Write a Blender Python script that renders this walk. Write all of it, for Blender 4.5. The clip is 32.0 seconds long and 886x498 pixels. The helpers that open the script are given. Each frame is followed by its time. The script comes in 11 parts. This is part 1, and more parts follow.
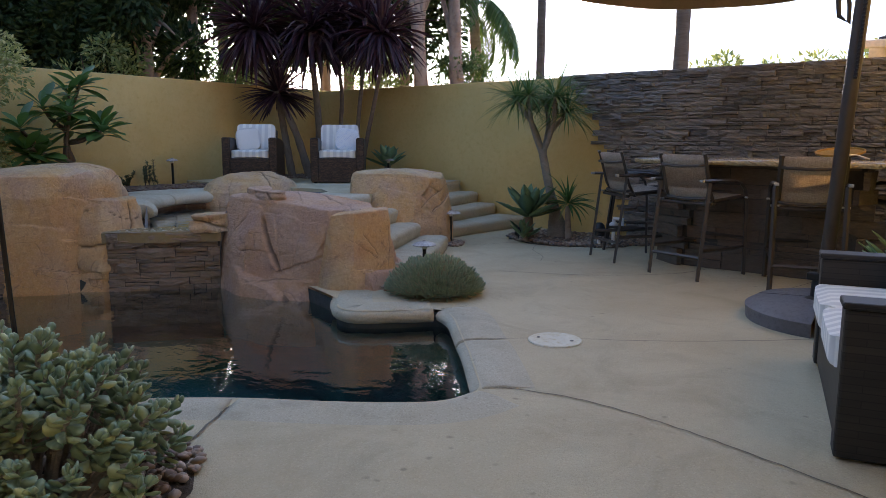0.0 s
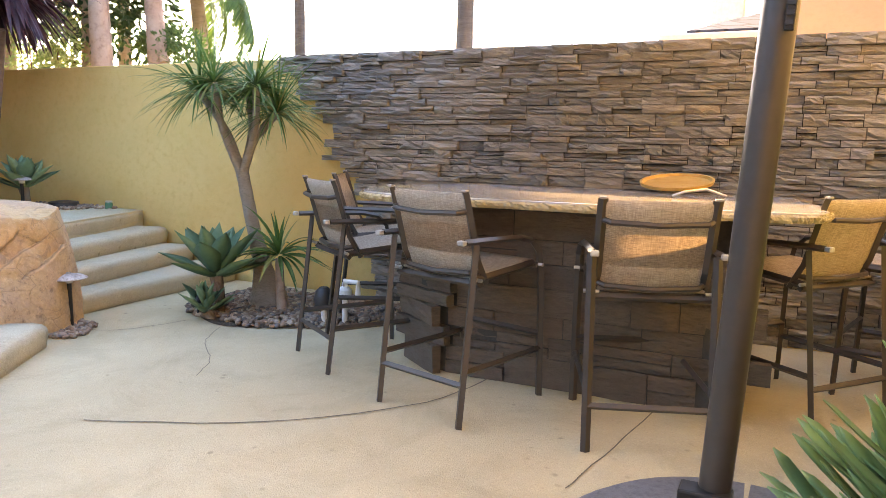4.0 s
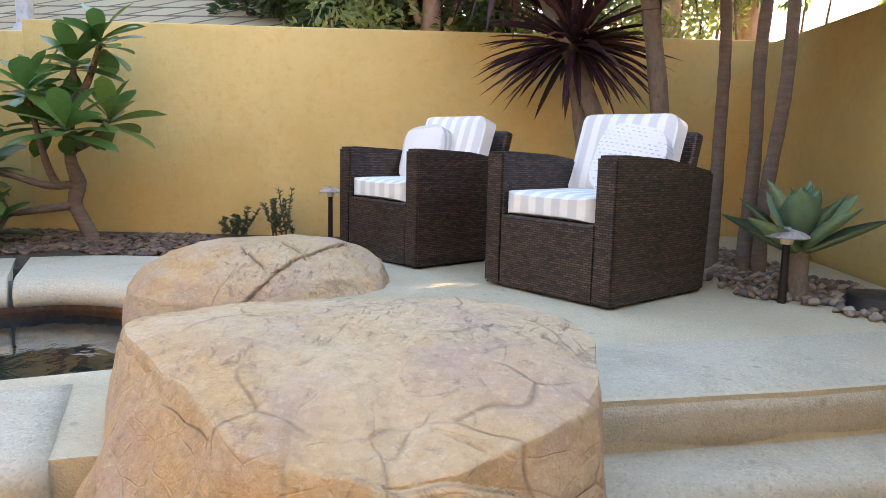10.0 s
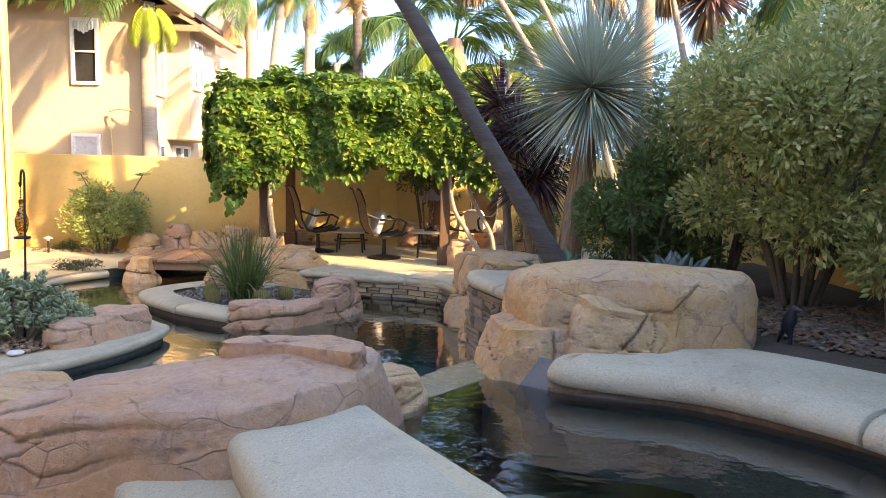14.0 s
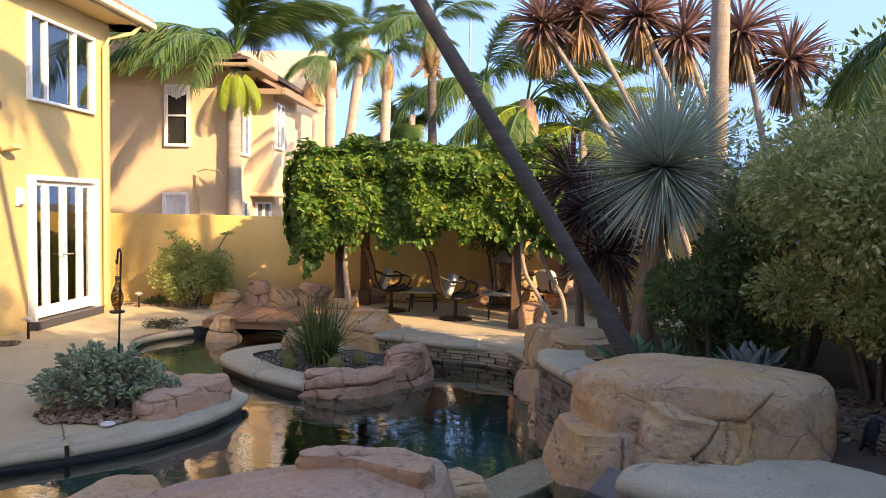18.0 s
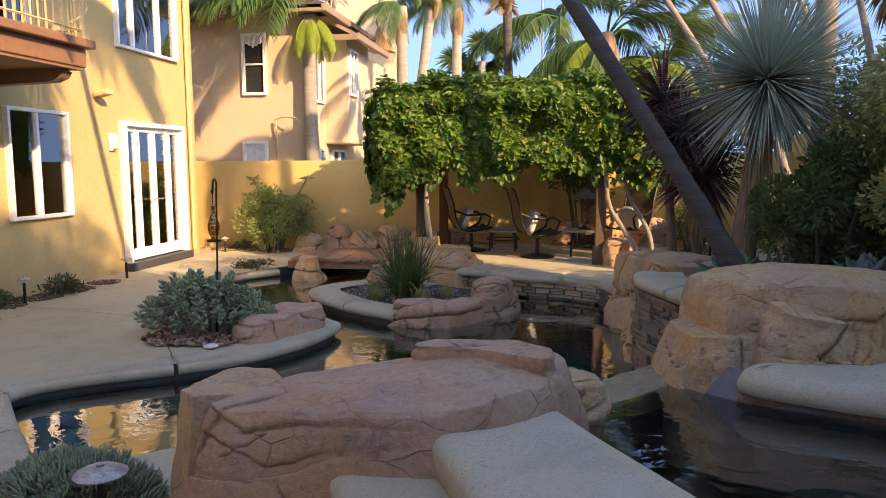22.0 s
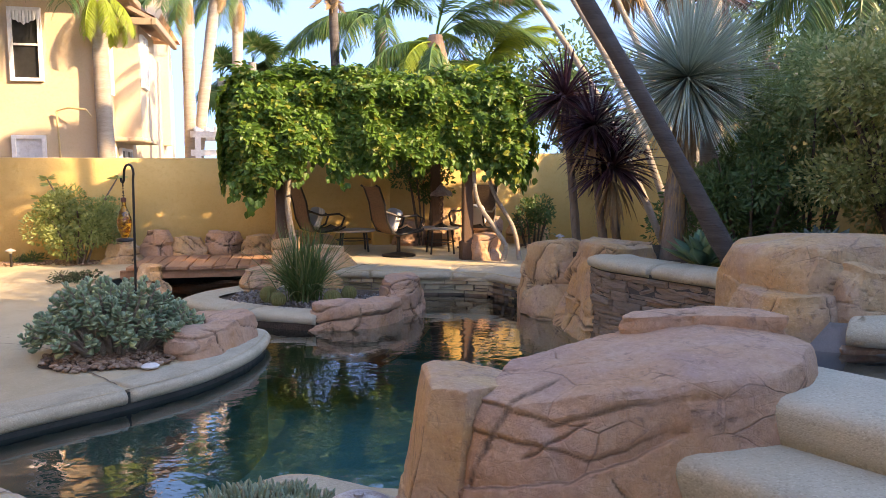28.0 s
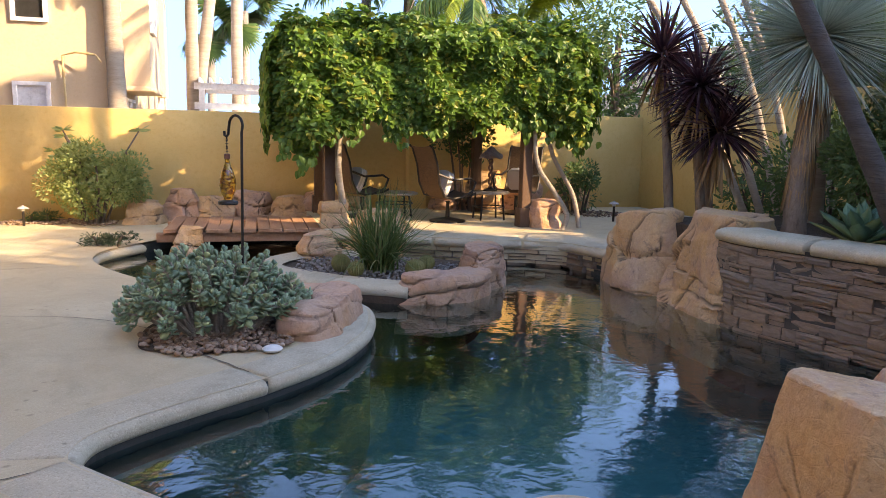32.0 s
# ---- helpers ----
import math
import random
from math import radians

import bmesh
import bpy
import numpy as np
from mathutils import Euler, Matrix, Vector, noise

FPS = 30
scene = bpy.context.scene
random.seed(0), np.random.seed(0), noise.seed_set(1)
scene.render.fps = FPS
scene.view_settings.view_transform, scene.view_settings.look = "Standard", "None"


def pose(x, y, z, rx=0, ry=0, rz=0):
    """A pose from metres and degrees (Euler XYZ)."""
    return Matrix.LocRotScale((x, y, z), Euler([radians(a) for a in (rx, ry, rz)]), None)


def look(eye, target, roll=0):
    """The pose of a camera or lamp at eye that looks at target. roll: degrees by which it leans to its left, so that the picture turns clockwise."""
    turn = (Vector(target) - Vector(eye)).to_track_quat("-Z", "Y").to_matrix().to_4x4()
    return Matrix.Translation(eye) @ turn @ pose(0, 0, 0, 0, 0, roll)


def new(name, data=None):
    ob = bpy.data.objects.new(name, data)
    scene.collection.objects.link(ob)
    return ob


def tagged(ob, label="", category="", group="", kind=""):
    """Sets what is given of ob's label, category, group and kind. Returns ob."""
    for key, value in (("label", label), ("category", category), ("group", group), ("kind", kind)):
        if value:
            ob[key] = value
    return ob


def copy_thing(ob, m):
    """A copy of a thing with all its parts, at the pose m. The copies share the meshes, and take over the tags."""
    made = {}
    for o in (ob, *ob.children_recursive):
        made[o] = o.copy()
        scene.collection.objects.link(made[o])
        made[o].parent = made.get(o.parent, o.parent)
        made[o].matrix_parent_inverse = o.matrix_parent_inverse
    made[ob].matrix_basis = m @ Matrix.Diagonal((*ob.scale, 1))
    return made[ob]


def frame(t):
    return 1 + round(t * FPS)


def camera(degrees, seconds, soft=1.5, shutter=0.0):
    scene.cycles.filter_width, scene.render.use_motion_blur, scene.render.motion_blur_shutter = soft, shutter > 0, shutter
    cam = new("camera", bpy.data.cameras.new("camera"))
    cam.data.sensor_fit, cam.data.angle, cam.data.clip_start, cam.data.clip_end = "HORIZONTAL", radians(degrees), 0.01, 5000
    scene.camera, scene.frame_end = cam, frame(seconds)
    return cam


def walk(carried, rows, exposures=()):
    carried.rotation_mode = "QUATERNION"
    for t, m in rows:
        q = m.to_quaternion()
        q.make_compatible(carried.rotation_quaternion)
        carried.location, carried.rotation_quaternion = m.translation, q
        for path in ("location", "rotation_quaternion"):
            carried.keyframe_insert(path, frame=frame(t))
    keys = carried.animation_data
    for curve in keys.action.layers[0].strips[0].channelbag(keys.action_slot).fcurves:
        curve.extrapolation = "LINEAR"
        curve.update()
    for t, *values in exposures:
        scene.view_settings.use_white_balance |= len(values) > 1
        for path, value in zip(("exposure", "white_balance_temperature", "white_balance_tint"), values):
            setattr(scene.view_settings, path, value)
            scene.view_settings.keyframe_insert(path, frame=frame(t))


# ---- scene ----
cam = camera(62.62, 32.0, soft=0.7)
PATH = [
    (0, (0.729, 0.174, 1.225), (-1.828, 3.191, 0.624), 0.25),
    (0.5, (0.664, 0.679, 1.229), (-1.887, 3.701, 0.625), 0.33),
    (1, (0.605, 1.178, 1.249), (-1.887, 4.248, 0.648), 0.59),
    (1.5, (0.548, 1.673, 1.283), (-1.818, 4.845, 0.700), 0.87),
    (2, (0.441, 2.072, 1.309), (-1.786, 5.346, 0.744), 0.84),
    (2.5, (0.318, 2.425, 1.314), (-1.738, 5.815, 0.779), 0.96),
    (3, (0.131, 2.705, 1.313), (-1.755, 6.192, 0.787), 0.98),
    (3.5, (-0.095, 3.032, 1.313), (-1.788, 6.616, 0.777), 1.23),
    (5.5, (-0.895, 4.550, 1.267), (-2.654, 8.080, 0.599), 0.79),
    (6, (-1.112, 4.933, 1.260), (-3.039, 8.373, 0.586), 0.97),
    (6.5, (-1.394, 5.304, 1.261), (-3.581, 8.581, 0.569), 1.03),
    (7, (-1.667, 5.609, 1.261), (-4.215, 8.613, 0.566), 0.66),
    (7.5, (-2.014, 5.861, 1.256), (-4.967, 8.473, 0.580), 0.06),
    (8, (-2.347, 6.045, 1.258), (-5.655, 8.201, 0.620), -0.42),
    (8.5, (-2.722, 6.217, 1.289), (-6.336, 7.815, 0.665), 0.50),
    (9, (-3.047, 6.395, 1.288), (-6.875, 7.395, 0.699), 1.26),
    (9.5, (-3.417, 6.560, 1.282), (-7.358, 6.928, 0.706), 1.59),
    (10, (-3.805, 6.710, 1.260), (-7.757, 6.494, 0.681), 1.32),
    (10.5, (-4.206, 6.857, 1.239), (-8.085, 6.067, 0.660), 1.04),
    (11, (-4.519, 6.966, 1.218), (-8.242, 5.617, 0.654), 0.86),
    (11.5, (-4.834, 7.019, 1.240), (-8.262, 5.031, 0.696), 0.74),
    (12, (-5.056, 7.100, 1.273), (-7.965, 4.401, 0.772), 1.06),
    (12.5, (-5.190, 7.146, 1.365), (-7.277, 3.766, 0.901), 1.77),
    (13, (-5.267, 7.093, 1.418), (-6.491, 3.309, 0.990), 2.06),
    (13.5, (-5.277, 7.128, 1.475), (-5.794, 3.187, 1.025), 1.92),
    (14, (-5.281, 7.165, 1.484), (-5.423, 3.192, 1.051), 1.20),
    (14.5, (-5.273, 7.187, 1.510), (-5.239, 3.208, 1.102), 1.30),
    (16.5, (-5.317, 7.195, 1.740), (-5.133, 3.241, 1.167), 1.61),
    (17, (-5.319, 7.196, 1.791), (-5.120, 3.233, 1.286), 1.51),
    (17.5, (-5.291, 7.236, 1.819), (-5.078, 3.258, 1.456), 1.49),
    (18, (-5.293, 7.239, 1.837), (-5.032, 3.254, 1.607), 1.15),
    (18.5, (-5.287, 7.233, 1.838), (-4.936, 3.250, 1.725), 0.63),
    (19, (-5.258, 7.247, 1.826), (-4.810, 3.272, 1.785), 0.20),
    (19.5, (-5.256, 7.235, 1.844), (-4.670, 3.278, 1.818), -0.17),
    (20, (-5.248, 7.249, 1.848), (-4.543, 3.312, 1.788), -0.48),
    (20.5, (-5.246, 7.255, 1.827), (-4.449, 3.337, 1.689), -0.47),
    (21, (-5.239, 7.240, 1.779), (-4.419, 3.333, 1.536), -0.32),
    (21.5, (-5.190, 7.226, 1.669), (-4.451, 3.312, 1.305), -0.28),
    (22, (-5.086, 7.211, 1.533), (-4.465, 3.287, 1.071), -0.22),
    (22.5, (-4.933, 7.201, 1.428), (-4.381, 3.275, 0.899), -0.19),
    (23, (-4.807, 7.181, 1.351), (-4.207, 3.267, 0.789), -0.17),
    (23.5, (-4.636, 7.095, 1.295), (-3.902, 3.205, 0.718), -0.28),
    (24, (-4.438, 7.050, 1.243), (-3.591, 3.182, 0.678), -0.55),
    (24.3, (-4.336, 7.027, 1.224), (-3.474, 3.161, 0.664), -0.88),
    (24.5, (-4.241, 7.001, 1.219), (-3.443, 3.119, 0.679), -1.09),
    (25, (-4.014, 6.959, 1.215), (-3.456, 3.033, 0.690), -1.55),
    (25.5, (-3.751, 6.912, 1.219), (-3.628, 2.951, 0.680), -1.78),
    (26, (-3.488, 6.866, 1.212), (-3.819, 2.918, 0.659), -1.87),
    (26.5, (-3.324, 6.825, 1.248), (-4.048, 2.925, 0.726), -1.46),
    (28.5, (-3.087, 6.837, 1.328), (-3.956, 2.952, 0.942), -0.09),
    (29, (-3.051, 6.782, 1.312), (-3.808, 2.873, 0.928), 0.68),
    (29.5, (-3.001, 6.637, 1.296), (-3.639, 2.708, 0.897), 1.32),
    (30, (-2.903, 6.494, 1.292), (-3.455, 2.556, 0.859), 1.53),
    (30.5, (-2.701, 6.350, 1.307), (-3.219, 2.414, 0.818), 1.64),
    (31, (-2.511, 6.223, 1.312), (-3.100, 2.305, 0.763), 1.64),
    (31.5, (-2.281, 6.109, 1.318), (-3.077, 2.234, 0.721), 1.41),
    (32, (-2.049, 5.952, 1.302), (-3.118, 2.146, 0.695), 1.29),
]
EXPOSURES = [(0, 2.5, 9400, 14), (1, 3.55, 12000, 16), (2, 3.8, 12600, 18), (3.5, 4.15, 12600, 17), (6, 4.75, 11200, 14), (7, 4.8, 11200, 14), (8, 4.75, 12600, 15), (9, 4.4, 13600, 17), (11, 4.05, 13600, 19), (12, 4.1, 13800, 21), (13, 3.8, 12400, 20), (14, 3.4, 11000, 17), (17, 2.85, 10400, 20), (19, 2.3, 10300, 20), (21, 2.2, 10400, 21), (24, 2.8, 9900, 21), (26, 2.9, 9800, 22), (29, 3.0, 9700, 20), (32, 3.0, 9700, 19)]
walk(cam, [(t, look(eye, target, roll)) for t, eye, target, roll in PATH], exposures=EXPOSURES)

# ---- light ----
SUN_AZ, SUN_EL = 142.0, 27.0   # degrees: azimuth counter-clockwise from +x, elevation
world = bpy.data.worlds.new("sky_world")
scene.world = world
world.use_nodes = True
wn = world.node_tree
sky = wn.nodes.new("ShaderNodeTexSky")
sky.sky_type = "NISHITA"
sky.sun_disc = False
sky.sun_elevation = radians(SUN_EL)
sky.sun_rotation = radians(90 - SUN_AZ)
sky.air_density, sky.dust_density, sky.ozone_density = 1.0, 2.0, 9.0
sky.altitude = 0
# a clear dry horizon without the pale haze band: the sky is read a little higher near the horizon
sky_way = wn.nodes.new("ShaderNodeTexCoord")
sky_split = wn.nodes.new("ShaderNodeSeparateXYZ")
sky_join = wn.nodes.new("ShaderNodeCombineXYZ")
wn.links.new(sky_way.outputs["Generated"], sky_split.inputs[0])
sky_up = wn.nodes.new("ShaderNodeMath")
sky_up.operation = "MULTIPLY_ADD"
wn.links.new(sky_split.outputs[2], sky_up.inputs[0])
wn.links.new(sky_split.outputs[2], sky_up.inputs[1])
sky_up.inputs[2].default_value = 0.22
sky_root = wn.nodes.new("ShaderNodeMath")
sky_root.operation = "SQRT"
wn.links.new(sky_up.outputs[0], sky_root.inputs[0])
wn.links.new(sky_split.outputs[0], sky_join.inputs[0])
wn.links.new(sky_split.outputs[1], sky_join.inputs[1])
wn.links.new(sky_root.outputs[0], sky_join.inputs[2])
wn.links.new(sky_join.outputs[0], sky.inputs["Vector"])
wn.nodes["Background"].inputs["Strength"].default_value = 0.15
wn.links.new(sky.outputs[0], wn.nodes["Background"].inputs["Color"])
sun_data = bpy.data.lights.new("sun", "SUN")
sun_data.energy, sun_data.angle, sun_data.color = 1.6, radians(0.6), (1.0, 0.87, 0.68)
sun = new("sun", sun_data)
sun_dir = Vector((math.cos(radians(SUN_AZ)) * math.cos(radians(SUN_EL)), math.sin(radians(SUN_AZ)) * math.cos(radians(SUN_EL)), math.sin(radians(SUN_EL))))
sun.matrix_world = look(sun_dir * 60, (0, 0, 0))

# ---- mesh helpers ----
def mesh_of(name, verts, faces, material=None, smooth=False):
    me = bpy.data.meshes.new(name)
    me.from_pydata([tuple(v) for v in verts], [], faces)
    if material:
        me.materials.append(material)
    if smooth:
        me.polygons.foreach_set("use_smooth", [True] * len(me.polygons))
    me.update()
    return me


def under(ob, parent, label=""):
    if parent is not None:
        ob.parent = parent
    if label:
        ob["label"] = label
    return ob


def part(name, bm, material, parent=None, label="", smooth=None):
    """Links a bmesh as one mesh object, under a thing or part if given. smooth: angle in degrees under which edges are smooth."""
    bmesh.ops.recalc_face_normals(bm, faces=bm.faces)
    if smooth:
        for f in bm.faces:
            f.smooth = True
        lim = radians(smooth)
        for e in bm.edges:
            if len(e.link_faces) == 2 and e.calc_face_angle(0) > lim:
                e.smooth = False
    me = bpy.data.meshes.new(name)
    bm.to_mesh(me)
    bm.free()
    me.materials.append(material)
    return under(new(name, me), parent, label)


def raw(name, verts, faces, material, parent=None, label="", smooth=False):
    return under(new(name, mesh_of(name, verts, faces, material, smooth)), parent, label)


def thing(name, label, category, m=None, group="", kind=""):
    ob = new(name)
    ob.empty_display_size = 0.1
    if m is not None:
        ob.matrix_world = m
    return tagged(ob, label, category, group, kind)


def box(bm, cx, cy, cz, sx, sy, sz, bevel=0.0, rot=None, seg=2):
    """Adds a box by its centre and full sizes, edges rounded by bevel."""
    r = bmesh.ops.create_cube(bm, size=1.0)
    vs = r["verts"]
    bmesh.ops.scale(bm, vec=(sx, sy, sz), verts=vs)
    if bevel > 0:
        es = list({e for v in vs for e in v.link_edges})
        rb = bmesh.ops.bevel(bm, geom=es, offset=bevel, segments=seg, profile=0.5, affect="EDGES")
        vs = list({v for f in rb["faces"] for v in f.verts} | {v for v in vs if v.is_valid})
    m = Matrix.Translation((cx, cy, cz))
    if rot is not None:
        m = m @ Euler([radians(a) for a in rot]).to_matrix().to_4x4()
    bmesh.ops.transform(bm, matrix=m, verts=vs)
    return vs


def tube(bm, pts, radii, n=8, flat=1.0, cap=True):
    """A swept tube along pts; radii: one or a list. flat: thickness ratio across its second axis."""
    pts = [Vector(p) for p in pts]
    if not isinstance(radii, (list, tuple)):
        radii = [radii] * len(pts)
    rings = []
    up = Vector((0, 0, 1))
    prev = None
    for i, p in enumerate(pts):
        d = (pts[min(i + 1, len(pts) - 1)] - pts[max(i - 1, 0)]).normalized()
        a = prev if prev is not None else (up.cross(d) if abs(d.z) < 0.95 else Vector((1, 0, 0)))
        a = (a - d * a.dot(d)).normalized()
        b = d.cross(a)
        prev = a
        rings.append([bm.verts.new(p + (a * math.cos(2 * math.pi * k / n) + b * math.sin(2 * math.pi * k / n) * flat) * radii[i]) for k in range(n)])
    for r0, r1 in zip(rings, rings[1:]):
        for k in range(n):
            bm.faces.new((r0[k], r0[(k + 1) % n], r1[(k + 1) % n], r1[k]))
    if cap:
        bm.faces.new(rings[0][::-1])
        bm.faces.new(rings[-1])
    return rings


def lathe(bm, prof, n=20, centre=(0, 0, 0)):
    """A turned solid from (radius, height) pairs."""
    rings = []
    for r, h in prof:
        rings.append([bm.verts.new((centre[0] + r * math.cos(2 * math.pi * k / n), centre[1] + r * math.sin(2 * math.pi * k / n), centre[2] + h)) for k in range(n)])
    for r0, r1 in zip(rings, rings[1:]):
        for k in range(n):
            bm.faces.new((r0[k], r0[(k + 1) % n], r1[(k + 1) % n], r1[k]))
    bm.faces.new(rings[0][::-1])
    bm.faces.new(rings[-1])


def curve_through(pts, per=8, closed=False):
    """Catmull-Rom points through pts (2D or 3D)."""
    p = [np.array(q, float) for q in pts]
    out = []
    n = len(p)
    for i in range(n if closed else n - 1):
        if closed:
            a, b, c, d = p[(i - 1) % n], p[i], p[(i + 1) % n], p[(i + 2) % n]
        else:
            a, b, c, d = p[max(i - 1, 0)], p[i], p[i + 1], p[min(i + 2, n - 1)]
        for k in range(per):
            t = k / per
            out.append(0.5 * (2 * b + (c - a) * t + (2 * a - 5 * b + 4 * c - d) * t * t + (3 * b - a - 3 * c + d) * t ** 3))
    if not closed:
        out.append(p[-1])
    return out


def slab(bm, outline, z0, z1, bevel=0.0, seg=3):
    """A level slab over an outline of (x, y), its upper edge rounded."""
    vs = [bm.verts.new((q[0], q[1], z1)) for q in outline]
    f = bm.faces.new(vs)
    r = bmesh.ops.extrude_face_region(bm, geom=[f])
    low = [v for v in r["geom"] if isinstance(v, bmesh.types.BMVert)]
    bmesh.ops.translate(bm, vec=(0, 0, z0 - z1), verts=low)
    if bevel:
        top = [e for e in f.edges] if f.is_valid else []
        if not top:
            s = set(vs)
            top = [e for v in vs for e in v.link_edges if e.verts[0] in s and e.verts[1] in s]
        bmesh.ops.bevel(bm, geom=list(set(top)), offset=bevel, segments=seg, profile=0.5, affect="EDGES", clamp_overlap=True)


def holed(name, outer, holes, z, material, parent=None):
    """A flat sheet with holes."""
    from mathutils import geometry
    loops = [[Vector((q[0], q[1], 0)) for q in lp] for lp in [outer] + holes]
    tris = geometry.tessellate_polygon(loops)
    flat = [v for lp in loops for v in lp]
    fs = []
    for a, b, c in tris:
        n = (flat[b] - flat[a]).cross(flat[c] - flat[a]).z
        fs.append((a, b, c) if n > 0 else (a, c, b))
    return raw(name, [(v.x, v.y, z) for v in flat], fs, material, parent)


def sweep(path, prof, closed=False, side=1):
    """Verts and faces of a profile [(outwards, up)] swept along a level path [(x, y) or (x, y, z)]; side 1: outwards is to the left."""
    p = [np.array([*q, 0.0][:3], float) for q in path]
    n, k = len(p), len(prof)
    verts, faces = [], []
    for i in range(n):
        a, b = (p[(i - 1) % n], p[(i + 1) % n]) if closed else (p[max(i - 1, 0)], p[min(i + 1, n - 1)])
        d = b - a
        d /= np.hypot(d[0], d[1]) + 1e-9
        nx, ny = -d[1] * side, d[0] * side
        for o, u in prof:
            verts.append((p[i][0] + nx * o, p[i][1] + ny * o, p[i][2] + u))
    for i in range(n if closed else n - 1):
        j = (i + 1) % n
        for m in range(k - 1):
            q = (i * k + m, i * k + m + 1, j * k + m + 1, j * k + m)
            faces.append(q if side < 0 else q[::-1])
    if not closed:
        faces.append(tuple(range(k)))
        faces.append(tuple((n - 1) * k + m for m in range(k))[::-1])
    return verts, faces


# ---- materials ----
def shader(name):
    m = bpy.data.materials.new(name)
    m.use_nodes = True
    nt = m.node_tree
    return m, nt, nt.nodes["Principled BSDF"]


def n_pos(nt, own=False):
    if own:
        return nt.nodes.new("ShaderNodeTexCoord").outputs["Object"]
    return nt.nodes.new("ShaderNodeNewGeometry").outputs["Position"]


def n_scaled(nt, vec, s):
    n = nt.nodes.new("ShaderNodeMapping")
    n.inputs["Scale"].default_value = s
    nt.links.new(vec, n.inputs["Vector"])
    return n.outputs[0]


def n_noise(nt, vec, scale, detail=4.0, rough=0.55, dist=0.0):
    n = nt.nodes.new("ShaderNodeTexNoise")
    n.inputs["Scale"].default_value, n.inputs["Detail"].default_value = scale, detail
    n.inputs["Roughness"].default_value, n.inputs["Distortion"].default_value = rough, dist
    nt.links.new(vec, n.inputs["Vector"])
    return n.outputs["Fac"]


def n_vor(nt, vec, scale, feature="F1"):
    n = nt.nodes.new("ShaderNodeTexVoronoi")
    n.feature = feature
    n.inputs["Scale"].default_value = scale
    nt.links.new(vec, n.inputs["Vector"])
    return n.outputs["Distance"]


def n_warp(nt, vec, scale, amount):
    """The position pushed about by noise."""
    t = nt.nodes.new("ShaderNodeTexNoise")
    t.inputs["Scale"].default_value = scale
    nt.links.new(vec, t.inputs["Vector"])
    m = nt.nodes.new("ShaderNodeVectorMath")
    m.operation = "MULTIPLY_ADD"
    nt.links.new(t.outputs["Color"], m.inputs[0])
    m.inputs[1].default_value = (amount, amount, amount)
    nt.links.new(vec, m.inputs[2])
    return m.outputs[0]


def n_range(nt, v, a, b, lo=0.0, hi=1.0):
    n = nt.nodes.new("ShaderNodeMapRange")
    for k, x in zip(("From Min", "From Max", "To Min", "To Max"), (a, b, lo, hi)):
        n.inputs[k].default_value = x
    nt.links.new(v, n.inputs["Value"])
    return n.outputs[0]


def n_math(nt, op, a, b=None):
    n = nt.nodes.new("ShaderNodeMath")
    n.operation = op
    for i, v in enumerate((a, b)):
        if v is None:
            continue
        if isinstance(v, (int, float)):
            n.inputs[i].default_value = v
        else:
            nt.links.new(v, n.inputs[i])
    return n.outputs[0]


def n_mix(nt, fac, a, b, mode="MIX"):
    n = nt.nodes.new("ShaderNodeMix")
    n.data_type, n.blend_type = "RGBA", mode
    for i, v in ((0, fac), (6, a), (7, b)):
        if isinstance(v, (int, float)):
            n.inputs[i].default_value = v
        elif isinstance(v, (tuple, list)):
            n.inputs[i].default_value = (*v[:3], 1)
        else:
            nt.links.new(v, n.inputs[i])
    return n.outputs[2]


def n_bump(nt, h, strength, dist, after=None):
    n = nt.nodes.new("ShaderNodeBump")
    n.inputs["Strength"].default_value, n.inputs["Distance"].default_value = strength, dist
    nt.links.new(h, n.inputs["Height"])
    if after is not None:
        nt.links.new(after, n.inputs["Normal"])
    return n.outputs[0]


def n_rand(nt):
    return nt.nodes.new("ShaderNodeObjectInfo").outputs["Random"]


def n_island(nt):
    return nt.nodes.new("ShaderNodeNewGeometry").outputs["Random Per Island"]


